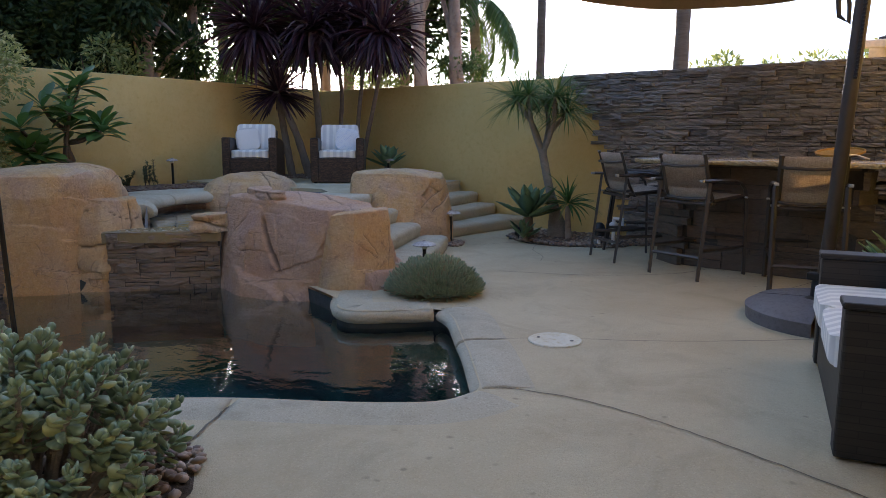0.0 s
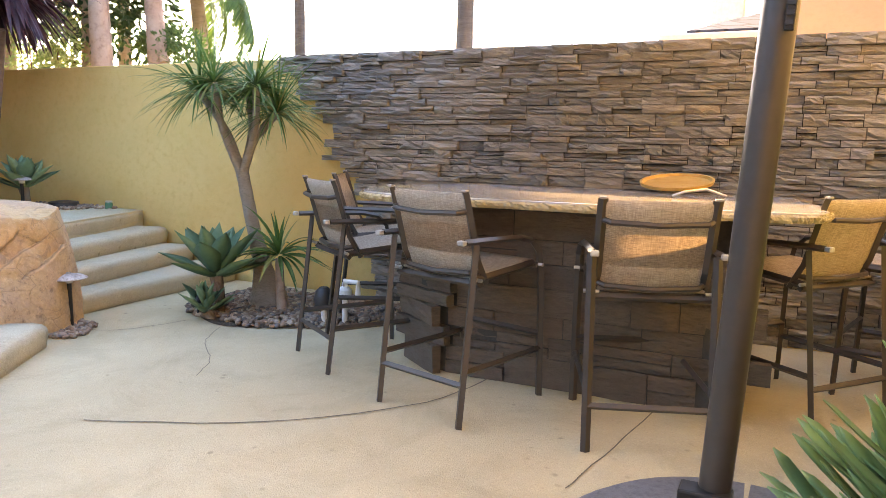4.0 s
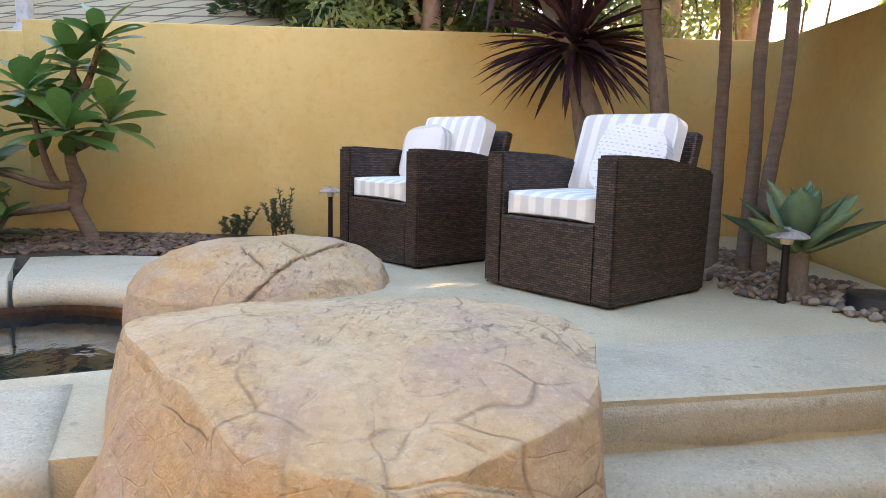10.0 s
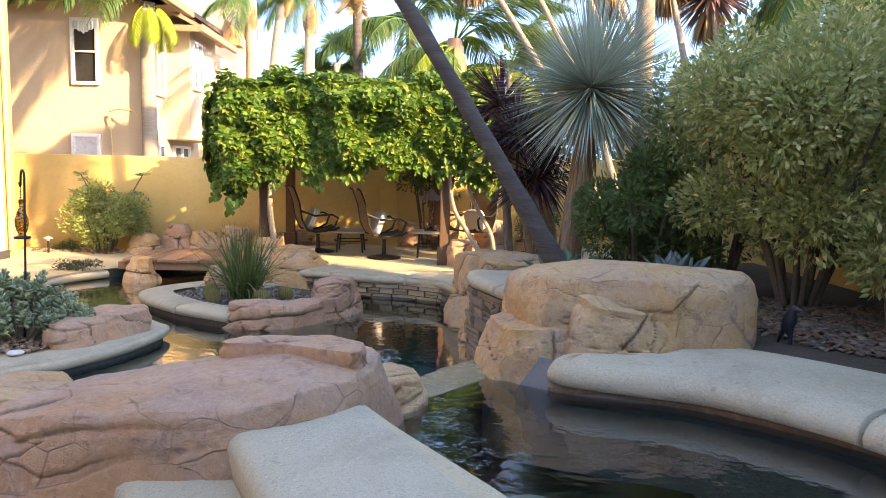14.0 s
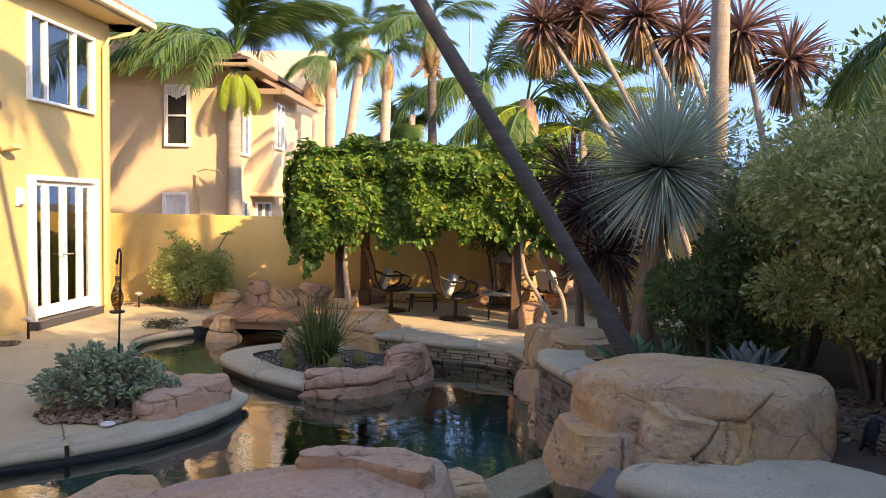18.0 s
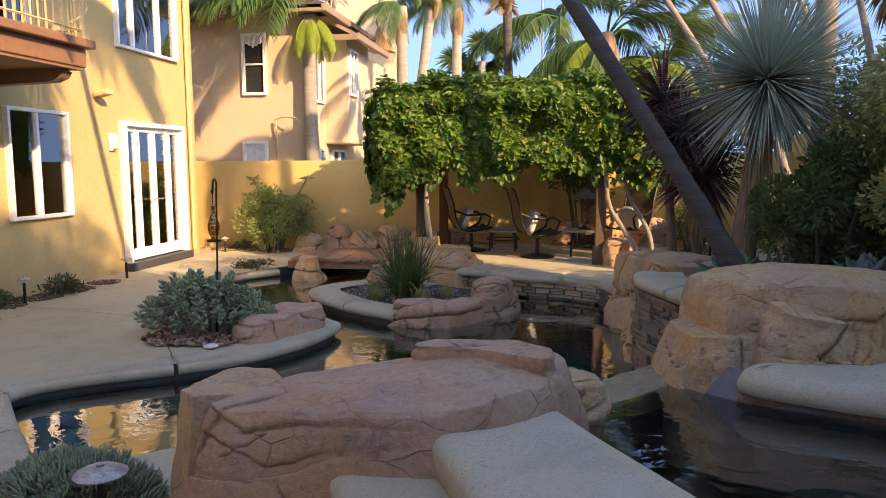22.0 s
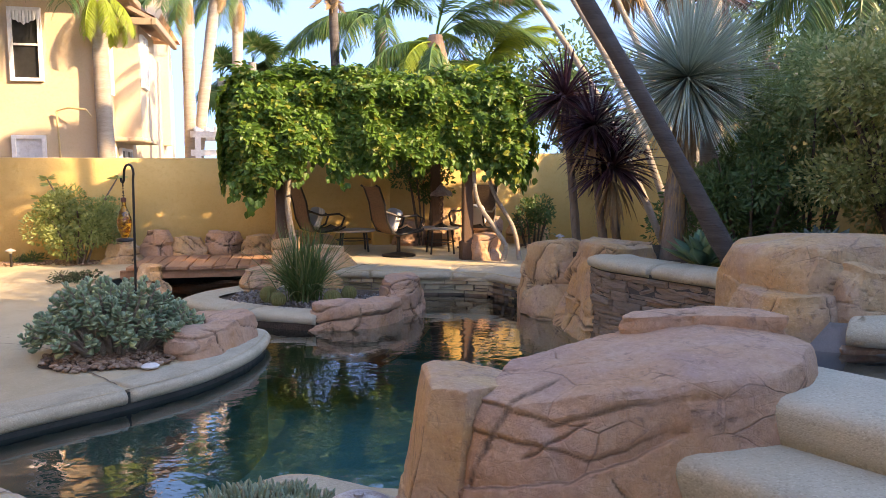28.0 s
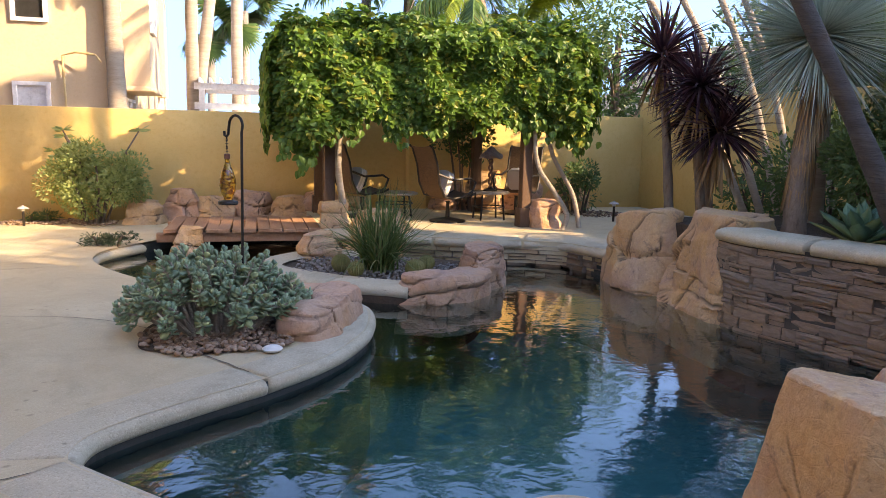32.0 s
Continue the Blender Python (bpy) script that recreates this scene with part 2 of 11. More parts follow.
def surface(name, c1, c2, c3, big=1.2, small=25.0, rough=0.85, bump=0.3, dist=0.01, metal=0.0, own=False, rand=0.0, fine=160.0, stretch=None, spec=0.4, pits=0.0):
    """Two colours in large patches, a third in specks, with relief at two scales. rand: how much pieces differ."""
    m, nt, b = shader(name)
    v = n_pos(nt, own)
    if stretch:
        v = n_scaled(nt, v, stretch)
    patch = n_range(nt, n_noise(nt, v, big, 6, 0.6, 0.3), 0.36, 0.64)
    grain = n_noise(nt, v, small, 5, 0.65)
    speck = n_noise(nt, v, fine, 2, 0.7)
    col = n_mix(nt, patch, c1, c2)
    col = n_mix(nt, n_range(nt, grain, 0.5, 0.72, 0.0, 0.8), col, c3)
    col = n_mix(nt, n_range(nt, speck, 0.3, 0.75, 0.0, 0.35), col, tuple(x * 0.55 for x in c1))
    if pits:
        spot = n_range(nt, n_vor(nt, n_warp(nt, v, 6.0, 0.06), 7.0), 0.08, 0.17, 1.0, 0.0)
        spot = n_math(nt, "MULTIPLY", spot, n_range(nt, n_noise(nt, v, 1.1, 3), 0.48, 0.62))
        wash = n_range(nt, n_noise(nt, n_warp(nt, v, 1.2, 0.5), 0.55, 7, 0.7, 0.8), 0.5, 0.72, 0.0, 0.6)
        col = n_mix(nt, wash, col, tuple(x * 0.72 for x in c3))
        col = n_mix(nt, n_math(nt, "MULTIPLY", spot, pits), col, tuple(x * 0.42 for x in c3))
    if rand:
        hsv = nt.nodes.new("ShaderNodeHueSaturation")
        nt.links.new(col, hsv.inputs["Color"])
        nt.links.new(n_range(nt, n_rand(nt), 0, 1, 1 - rand, 1 + rand), hsv.inputs["Value"])
        col = hsv.outputs[0]
    nt.links.new(col, b.inputs["Base Color"])
    b.inputs["Metallic"].default_value = metal
    b.inputs["Specular IOR Level"].default_value = spec
    nt.links.new(n_range(nt, grain, 0.3, 0.7, rough - 0.08, min(1.0, rough + 0.08)), b.inputs["Roughness"])
    h = n_math(nt, "ADD", n_math(nt, "MULTIPLY", grain, 1.0), n_math(nt, "MULTIPLY", speck, 0.35))
    nt.links.new(n_bump(nt, h, bump, dist), b.inputs["Normal"])
    return m


def plain(name, c, rough=0.5, metal=0.0, spec=0.5, vary=0.12):
    m, nt, b = shader(name)
    v = n_pos(nt)
    g = n_noise(nt, v, 18, 5, 0.6)
    col = n_mix(nt, n_range(nt, g, 0.3, 0.7), tuple(x * (1 - vary) for x in c), tuple(min(1, x * (1 + vary)) for x in c))
    nt.links.new(col, b.inputs["Base Color"])
    b.inputs["Metallic"].default_value, b.inputs["Specular IOR Level"].default_value = metal, spec
    nt.links.new(n_range(nt, g, 0.3, 0.7, max(0.02, rough - 0.06), rough + 0.08), b.inputs["Roughness"])
    nt.links.new(n_bump(nt, n_noise(nt, v, 120, 3), 0.08, 0.003), b.inputs["Normal"])
    return m


def leafy(name, c1, c2, c3=None, rough=0.45, through_light=0.25, own_random=False):
    """Foliage: each leaf has its own tone between c1 and c2 (a few c3), and lets some light through."""
    m, nt, b = shader(name)
    r = n_rand(nt) if own_random else n_island(nt)
    col = n_mix(nt, r, c1, c2)
    if c3:
        col = n_mix(nt, n_range(nt, n_math(nt, "FRACT", n_math(nt, "MULTIPLY", r, 17.3)), 0.86, 0.9), col, c3)
    col = n_mix(nt, n_range(nt, n_noise(nt, n_pos(nt), 30, 3), 0.35, 0.7, 0.0, 0.35), col, tuple(x * 0.6 for x in c1))
    nt.links.new(col, b.inputs["Base Color"])
    b.inputs["Roughness"].default_value = rough
    b.inputs["Specular IOR Level"].default_value = 0.35
    tr = nt.nodes.new("ShaderNodeBsdfTranslucent")
    nt.links.new(n_mix(nt, 0.4, col, tuple(min(1, x * 1.6) for x in c2)), tr.inputs["Color"])
    mx = nt.nodes.new("ShaderNodeMixShader")
    mx.inputs[0].default_value = through_light
    nt.links.new(b.outputs[0], mx.inputs[1])
    nt.links.new(tr.outputs[0], mx.inputs[2])
    nt.links.new(mx.outputs[0], nt.nodes["Material Output"].inputs["Surface"])
    return m


def aggregate(name, c1, c2, grit, cell=95.0, stain=0.5, contrast=0.5):
    """Washed concrete: fine grains of many tones in a paste, weather stains, small pits."""
    m, nt, b = shader(name)
    v = n_pos(nt)
    vor = nt.nodes.new("ShaderNodeTexVoronoi")
    vor.inputs["Scale"].default_value = cell
    nt.links.new(v, vor.inputs["Vector"])
    sep = nt.nodes.new("ShaderNodeSeparateColor")
    nt.links.new(vor.outputs["Color"], sep.inputs[0])
    patch = n_range(nt, n_noise(nt, v, 0.8, 6, 0.62, 0.4), 0.36, 0.64)
    col = n_mix(nt, patch, c1, c2)
    wash = n_range(nt, n_noise(nt, n_warp(nt, v, 1.3, 0.5), 1.7, 7, 0.72, 0.8), 0.48, 0.74, 0.0, stain)
    col = n_mix(nt, wash, col, tuple(x * 0.62 for x in c1))
    worn = n_range(nt, n_noise(nt, v, 2.6, 5, 0.65), 0.38, 0.62)
    dark = n_math(nt, "MULTIPLY", n_range(nt, sep.outputs[0], 0.72, 0.92, 0.0, contrast), n_range(nt, worn, 0, 1, 0.55, 1.0))
    pale = n_math(nt, "MULTIPLY", n_range(nt, sep.outputs[1], 0.74, 0.95, 0.0, contrast * 0.8), n_range(nt, worn, 0, 1, 0.55, 1.0))
    col = n_mix(nt, dark, col, grit)
    col = n_mix(nt, pale, col, tuple(min(0.8, x * 1.45) for x in c2))
    spot = n_range(nt, n_vor(nt, n_warp(nt, v, 9.0, 0.05), 8.5), 0.06, 0.15, 1.0, 0.0)
    spot = n_math(nt, "MULTIPLY", spot, n_range(nt, n_noise(nt, v, 1.3, 3), 0.47, 0.60, 0.0, 0.6))
    col = n_mix(nt, spot, col, tuple(x * 0.75 for x in grit))
    nt.links.new(col, b.inputs["Base Color"])
    b.inputs["Specular IOR Level"].default_value = 0.35
    nt.links.new(n_range(nt, sep.outputs[2], 0, 1, 0.7, 0.95), b.inputs["Roughness"])
    h = n_math(nt, "ADD", n_math(nt, "MULTIPLY", n_range(nt, vor.outputs["Distance"], 0.0, 0.6, 1.0, 0.0), 0.6), n_noise(nt, v, 28, 5, 0.7))
    nt.links.new(n_bump(nt, h, 0.5, 0.006), b.inputs["Normal"])
    return m


CONCRETE = aggregate("pool_deck_concrete", (0.47, 0.375, 0.235), (0.55, 0.46, 0.305), (0.27, 0.21, 0.14), 150.0, 0.5, 0.20)
COPING = aggregate("coping_concrete", (0.43, 0.365, 0.25), (0.50, 0.44, 0.325), (0.22, 0.175, 0.115), 140.0, 0.6, 0.32)
STUCCO = surface("yellow_stucco", (0.68, 0.45, 0.16), (0.76, 0.535, 0.22), (0.66, 0.43, 0.15), 0.9, 16, 0.9, 0.5, 0.010, fine=220)
HOUSE_STUCCO = surface("pale_yellow_stucco", (0.53, 0.385, 0.175), (0.57, 0.425, 0.205), (0.49, 0.345, 0.15), 0.7, 22, 0.9, 0.3, 0.006, fine=260)
PEACH_STUCCO = surface("peach_stucco", (0.64, 0.48, 0.32), (0.68, 0.53, 0.36), (0.60, 0.45, 0.29), 0.7, 22, 0.9, 0.25, 0.006)
TERRACOTTA_WALL = surface("terracotta_stucco", (0.62, 0.34, 0.20), (0.66, 0.38, 0.23), (0.58, 0.31, 0.18), 0.7, 22, 0.9, 0.25, 0.006)
LEDGE = None


def rock_material(name, warm, pale, grey):
    """Sculpted artificial rock: warm ochre with pale and mauve-grey washes, and cracks painted dark to deepen their
    shade.
    """
    m, nt, b = shader(name)
    v = n_pos(nt)
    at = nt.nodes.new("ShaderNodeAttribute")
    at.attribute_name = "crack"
    w1 = n_range(nt, n_noise(nt, v, 1.7, 6, 0.62, 0.6), 0.38, 0.62)
    w2 = n_range(nt, n_noise(nt, v, 3.1, 5, 0.6, 0.4), 0.45, 0.7)
    grain = n_noise(nt, v, 30, 6, 0.7)
    veins = n_vor(nt, n_scaled(nt, v, (1, 1, 2.0)), 9.0, "DISTANCE_TO_EDGE")
    col = n_mix(nt, w1, warm, pale)
    col = n_mix(nt, n_math(nt, "MULTIPLY", w2, 0.75), col, grey)
    col = n_mix(nt, n_range(nt, grain, 0.45, 0.75, 0.0, 0.5), col, tuple(x * 0.6 for x in warm))
    scar = n_math(nt, "MULTIPLY", n_range(nt, n_vor(nt, n_scaled(nt, n_warp(nt, v, 2.5, 0.22), (1.0, 1.0, 1.8)), 3.4, "DISTANCE_TO_EDGE"), 0.0, 0.020, 1.0, 0.0), n_range(nt, n_noise(nt, v, 2.3, 3), 0.50, 0.60))
    col = n_mix(nt, n_math(nt, "MULTIPLY", scar, 0.4), col, tuple(x * 0.28 for x in grey))
    col = n_mix(nt, n_range(nt, n_noise(nt, v, 7.5, 6, 0.75, 1.2), 0.57, 0.66, 0.0, 0.55), col, tuple(x * 0.45 for x in grey))
    rub = n_noise(nt, n_scaled(nt, n_warp(nt, v, 3.0, 0.10), (1.0, 2.6, 2.2)), 16.0, 7, 0.72, 0.8)
    worn = n_range(nt, n_noise(nt, v, 2.1, 4, 0.6), 0.44, 0.58)
    pit = n_math(nt, "MULTIPLY", n_range(nt, rub, 0.56, 0.66), worn)
    col = n_mix(nt, n_math(nt, "MULTIPLY", pit, 0.55), col, tuple(x * 0.42 for x in grey))
    col = n_mix(nt, n_range(nt, n_noise(nt, v, 55, 4, 0.7), 0.52, 0.75, 0.0, 0.45), col, tuple(min(0.85, x * 1.35) for x in pale))
    # dark paint follows the grooves, adding to their shade by colour
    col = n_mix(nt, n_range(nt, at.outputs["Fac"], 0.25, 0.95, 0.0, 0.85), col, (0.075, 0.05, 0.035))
    nt.links.new(col, b.inputs["Base Color"])
    b.inputs["Roughness"].default_value = 0.82
    b.inputs["Specular IOR Level"].default_value = 0.3
    h = n_math(nt, "ADD", grain, n_math(nt, "MULTIPLY", n_range(nt, veins, 0.0, 0.03), 0.12))
    h = n_math(nt, "SUBTRACT", h, n_math(nt, "MULTIPLY", scar, 0.5))
    h = n_math(nt, "SUBTRACT", h, n_math(nt, "MULTIPLY", pit, 0.55))
    h2 = n_noise(nt, v, 110, 4, 0.7)
    nb = n_bump(nt, h, 0.75, 0.022)
    nt.links.new(n_bump(nt, h2, 0.5, 0.005, nb), b.inputs["Normal"])
    return m


ROCK = rock_material("sculpted_rock", (0.61, 0.345, 0.15), (0.62, 0.43, 0.255), (0.47, 0.31, 0.24))
ROCK_MAUVE = rock_material("mauve_sculpted_rock", (0.56, 0.305, 0.165), (0.57, 0.37, 0.26), (0.44, 0.285, 0.24))


def ledge_material(name, a, b_, c, k=1.0):
    m, nt, b = shader(name)
    v = n_pos(nt)
    r = n_rand(nt)
    isl = n_island(nt)
    t = n_math(nt, "FRACT", n_math(nt, "ADD", r, isl))
    col = n_mix(nt, n_range(nt, t, 0.0, 0.6), a, b_)
    col = n_mix(nt, n_range(nt, n_math(nt, "FRACT", n_math(nt, "MULTIPLY", t, 7.7)), 0.55, 1.0), col, c)
    st = n_scaled(nt, v, (1, 1, 4))
    g = n_noise(nt, st, 14, 6, 0.68, 0.5)
    col = n_mix(nt, n_range(nt, g, 0.3, 0.7, 0.0, 0.6), col, tuple(x * 0.55 for x in a))
    col = n_mix(nt, n_range(nt, n_noise(nt, v, 1.1, 3), 0.5, 0.7, 0.0, 0.45), col, tuple(x * 1.25 for x in c))
    nt.links.new(col, b.inputs["Base Color"])
    b.inputs["Roughness"].default_value = 0.8
    nt.links.new(n_bump(nt, g, 0.9, 0.02), b.inputs["Normal"])
    return m


LEDGE = ledge_material("stacked_ledgestone", (0.17, 0.16, 0.155), (0.32, 0.295, 0.27), (0.34, 0.28, 0.22))
LEDGE_DARK = ledge_material("dark_bar_stone", (0.10, 0.08, 0.065), (0.16, 0.12, 0.09), (0.17, 0.115, 0.08))
LEDGE_POOL = ledge_material("wet_pool_stone", (0.22, 0.17, 0.13), (0.30, 0.22, 0.16), (0.34, 0.23, 0.15))
MORTAR = surface("dark_mortar", (0.06, 0.055, 0.05), (0.08, 0.07, 0.06), (0.05, 0.045, 0.04), 3, 30)
SOIL = surface("dark_soil", (0.085, 0.06, 0.042), (0.12, 0.085, 0.06), (0.06, 0.042, 0.03), 3, 40, 0.95, 0.8, 0.03)
GROUND = surface("dry_ground", (0.22, 0.18, 0.12), (0.17, 0.16, 0.09), (0.26, 0.21, 0.15), 0.1, 2, 0.95)
JOINT = surface("joint_dirt", (0.17, 0.14, 0.10), (0.22, 0.18, 0.13), (0.12, 0.10, 0.075), 3, 40)
PLASTER_POOL = surface("dark_pool_plaster", (0.030, 0.22, 0.20), (0.042, 0.25, 0.23), (0.022, 0.19, 0.175), 1.5, 12, 0.7, 0.1)
# the coping's shadow put into the plaster colour
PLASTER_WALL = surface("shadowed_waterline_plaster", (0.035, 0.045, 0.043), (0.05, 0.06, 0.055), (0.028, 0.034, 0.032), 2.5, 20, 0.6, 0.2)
PLASTER_SPA = surface("grey_spa_plaster", (0.23, 0.235, 0.24), (0.27, 0.275, 0.28), (0.19, 0.195, 0.195), 2, 18, 0.7, 0.15)
WHITE_PAINT = plain("white_paint", (0.78, 0.78, 0.76), 0.45)
TRIM_PAINT = plain("tan_trim_paint", (0.60, 0.44, 0.22), 0.55)
BROWN_PAINT = plain("brown_balcony_paint", (0.26, 0.125, 0.065), 0.6)
BRONZE = plain("bronze_powder_coat", (0.060, 0.045, 0.036), 0.42, 0.2)
DARK_METAL = plain("dark_metal", (0.028, 0.024, 0.022), 0.45, 0.5)
STEEL = plain("bare_steel", (0.55, 0.53, 0.50), 0.35, 0.9)
PLASTIC_WHITE = plain("white_plastic", (0.70, 0.70, 0.68), 0.5)
PLASTIC_BLACK = plain("black_plastic", (0.018, 0.018, 0.02), 0.5)


def water_material(name, tint, wave, strength):
    m, nt, b = shader(name)
    nt.nodes.remove(b)
    v = n_pos(nt)
    w = n_math(nt, "ADD", n_noise(nt, n_scaled(nt, v, (1.0, 1.3, 1.0)), wave, 3, 0.5, 0.6), n_math(nt, "MULTIPLY", n_noise(nt, v, wave * 3.1, 2, 0.5), 0.25))
    nb = n_bump(nt, w, strength, 0.05)
    fr = nt.nodes.new("ShaderNodeFresnel")
    fr.inputs["IOR"].default_value = 1.33
    nt.links.new(nb, fr.inputs["Normal"])
    gl = nt.nodes.new("ShaderNodeBsdfGlossy")
    gl.inputs["Roughness"].default_value = 0.015
    nt.links.new(nb, gl.inputs["Normal"])
    tr = nt.nodes.new("ShaderNodeBsdfTransparent")
    tr.inputs["Color"].default_value = (*tint, 1)
    mx = nt.nodes.new("ShaderNodeMixShader")
    nt.links.new(n_math(nt, "MINIMUM", n_math(nt, "ADD", n_math(nt, "MULTIPLY", fr.outputs[0], 2.2), 0.03), 1.0), mx.inputs[0])
    nt.links.new(tr.outputs[0], mx.inputs[1])
    nt.links.new(gl.outputs[0], mx.inputs[2])
    nt.links.new(mx.outputs[0], nt.nodes["Material Output"].inputs["Surface"])
    return m


WATER = water_material("pool_water", (0.50, 0.80, 0.82), 4.0, 0.085)
SPA_WATER = water_material("spa_water", (0.70, 0.78, 0.80), 3.6, 0.10)


def glass_material(name, tint=(0.75, 0.8, 0.8)):
    m, nt, b = shader(name)
    nt.nodes.remove(b)
    fr = nt.nodes.new("ShaderNodeFresnel")
    fr.inputs["IOR"].default_value = 1.55
    gl = nt.nodes.new("ShaderNodeBsdfGlossy")
    gl.inputs["Roughness"].default_value = 0.01
    tr = nt.nodes.new("ShaderNodeBsdfTransparent")
    tr.inputs["Color"].default_value = (*tint, 1)
    mx = nt.nodes.new("ShaderNodeMixShader")
    nt.links.new(n_math(nt, "MINIMUM", n_math(nt, "ADD", n_math(nt, "MULTIPLY", fr.outputs[0], 2.4), 0.06), 1.0), mx.inputs[0])
    nt.links.new(tr.outputs[0], mx.inputs[1])
    nt.links.new(gl.outputs[0], mx.inputs[2])
    nt.links.new(mx.outputs[0], nt.nodes["Material Output"].inputs["Surface"])
    return m


GLASS = glass_material("window_glass")
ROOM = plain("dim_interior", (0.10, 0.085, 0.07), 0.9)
CURTAIN = plain("pale_curtain", (0.62, 0.62, 0.60), 0.9)

# ---- plan ----
POOL = [(-3.48, 3.85), (-3.26, 3.67), (-3.11, 3.63), (-2.98, 3.70), (-2.85, 3.83), (-2.62, 4.08), (-2.40, 3.97), (-2.12, 3.70), (-1.83, 3.42), (-1.57, 3.15), (-1.37, 2.92),
        (-1.40, 2.70), (-1.56, 2.52), (-1.83, 2.31), (-2.16, 2.08), (-2.50, 1.77), (-2.72, 1.46), (-2.89, 1.08), (-2.96, 0.52), (-2.60, 0.10),
        (-1.95, -0.25), (-1.30, -0.75), (-0.85, -1.40), (-0.60, -2.00), (-0.62, -2.55), (-0.95, -3.15), (-1.30, -3.70), (-1.75, -4.25), (-2.60, -4.45),
        (-2.95, -3.70), (-3.00, -2.85), (-3.45, -2.45), (-4.20, -2.15), (-4.68, -1.90), (-5.15, -1.78), (-5.58, -1.52), (-5.78, -0.85), (-5.95, -0.25),
        (-5.98, 0.35), (-5.93, 0.85), (-5.97, 1.30), (-6.06, 1.80), (-6.16, 2.30), (-6.02, 2.62), (-5.68, 3.02), (-5.38, 3.42), (-5.05, 3.90), (-4.30, 4.05)]
POOL_LINE = [tuple(q) for q in curve_through(POOL, 5, True)]
WATER_Z = -0.13
DECK_Z = 0.60    # upper terrace
REAR_Z = 0.16    # terrace by the arbour


def ring_walls(name, line, z0, z1, material, parent=None):
    n = len(line)
    vs = [(x, y, z1) for x, y in line] + [(x, y, z0) for x, y in line]
    fs = [(i, (i + 1) % n, n + (i + 1) % n, n + i) for i in range(n)]
    return raw(name, vs, fs, material, parent)


# ---- ground, pool basin, water ----
tagged(holed("ground", [(-300, -300), (300, -300), (300, 300), (-300, 300)], [POOL_LINE], -0.06, GROUND), "dry sandy ground reaching to the horizon", "ground", kind="structure")
basin = thing("pool_basin", "dark plastered free-form swimming pool basin below deck level", "pool basin", kind="structure")
# dark ring above the teal wall, painted shade below the coping nose
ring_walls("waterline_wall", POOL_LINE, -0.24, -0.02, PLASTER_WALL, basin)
ring_walls("basin_wall", POOL_LINE, -0.95, -0.24, PLASTER_POOL, basin)
holed("basin_floor", POOL_LINE, [], -0.95, PLASTER_POOL, basin)
tagged(holed("water", POOL_LINE, [], WATER_Z, WATER), "dark teal pool water with small ripples and reflections", "water", kind="structure")
creek_bed = thing("creek_bed", "shallow sandy creek bed under the water", "creek bed", kind="structure")
CB = [(-2.7, 0.2), (-1.9, -0.3), (-1.2, -0.85), (-0.62, -2.0), (-0.65, -2.6), (-1.3, -3.7), (-1.75, -4.3), (-2.6, -4.5), (-3.0, -3.6), (-2.4, -2.0), (-2.1, -1.0)]
raw("bed_sheet", [(x, y, -0.34) for x, y in curve_through(CB, 4, True)], [tuple(range(len(CB) * 4))], surface("creek_sand", (0.36, 0.29, 0.14), (0.44, 0.36, 0.18), (0.25, 0.20, 0.10), 3, 30), creek_bed)

# ---- paving ----
PAVED = [(1.15, 8.70), (-5.2, 8.70), (-5.2, 5.2), (-6.6, 4.0), (-6.9, -1.0), (-8.85, -1.0), (-8.85, -5.5), (1.4, -5.5), (1.4, -4.4), (1.15, -4.4)]
tagged(holed("pavement", PAVED, [POOL_LINE], 0.0, CONCRETE), "tan-grey broom-finished concrete patio around the pool", "pavement", kind="structure")


def groove(name, pts, z, width=0.008, parent=None):
    line = curve_through(pts, 6)
    line = [(q[0] + 0.004 * math.sin(i * 1.7), q[1] + 0.004 * math.cos(i * 2.3), z) for i, q in enumerate(line)]
    v, f = sweep(line, [(-width / 2, 0), (width / 2, 0)], False)
    return raw(name, v, [q for q in f if len(q) == 4], JOINT, parent)


joints = thing("paving_joint", "dirt-filled tooled control joints in the concrete patio", "paving joint", kind="structure")
groove("joint", [(-1.33, 3.00), (-0.99, 3.11), (-0.70, 3.12), (-0.42, 3.09), (-0.16, 3.04), (0.26, 2.94), (1.1, 2.7)], 0.004, parent=joints)
groove("joint", [(-1.97, 3.54), (-1.79, 3.77), (-1.52, 4.00), (-0.97, 4.40), (-0.45, 4.90), (0.3, 5.7)], 0.004, parent=joints)
groove("joint", [(-2.62, 4.10), (-2.56, 4.2), (-2.53, 4.3)], 0.004, parent=joints)
groove("joint", [(-3.20, 5.62), (-2.45, 6.00), (-1.90, 6.60), (-1.75, 7.2)], 0.004, 0.01, joints)
groove("joint", [(-5.0, 6.72), (-4.56, 6.77), (-4.35, 6.92), (-4.2, 7.3)], 0.004, 0.007, joints)
groove("joint", [(-1.0, 6.0), (-0.9, 6.6), (-0.8, 7.3)], 0.004, 0.007, joints)
groove("crack", [(-3.86, 7.25), (-3.72, 6.98), (-3.60, 6.84), (-3.36, 6.62), (-3.22, 6.36)], 0.004, 0.005, joints)
groove("joint", [(-2.10, 2.07), (-2.07, 1.96), (-1.90, 1.70), (-1.72, 1.45)], 0.006, 0.012, joints)
groove("joint", [(-1.45, 0.9), (-0.9, 0.5), (0.3, 0.25), (1.0, 0.2)], 0.004, parent=joints)
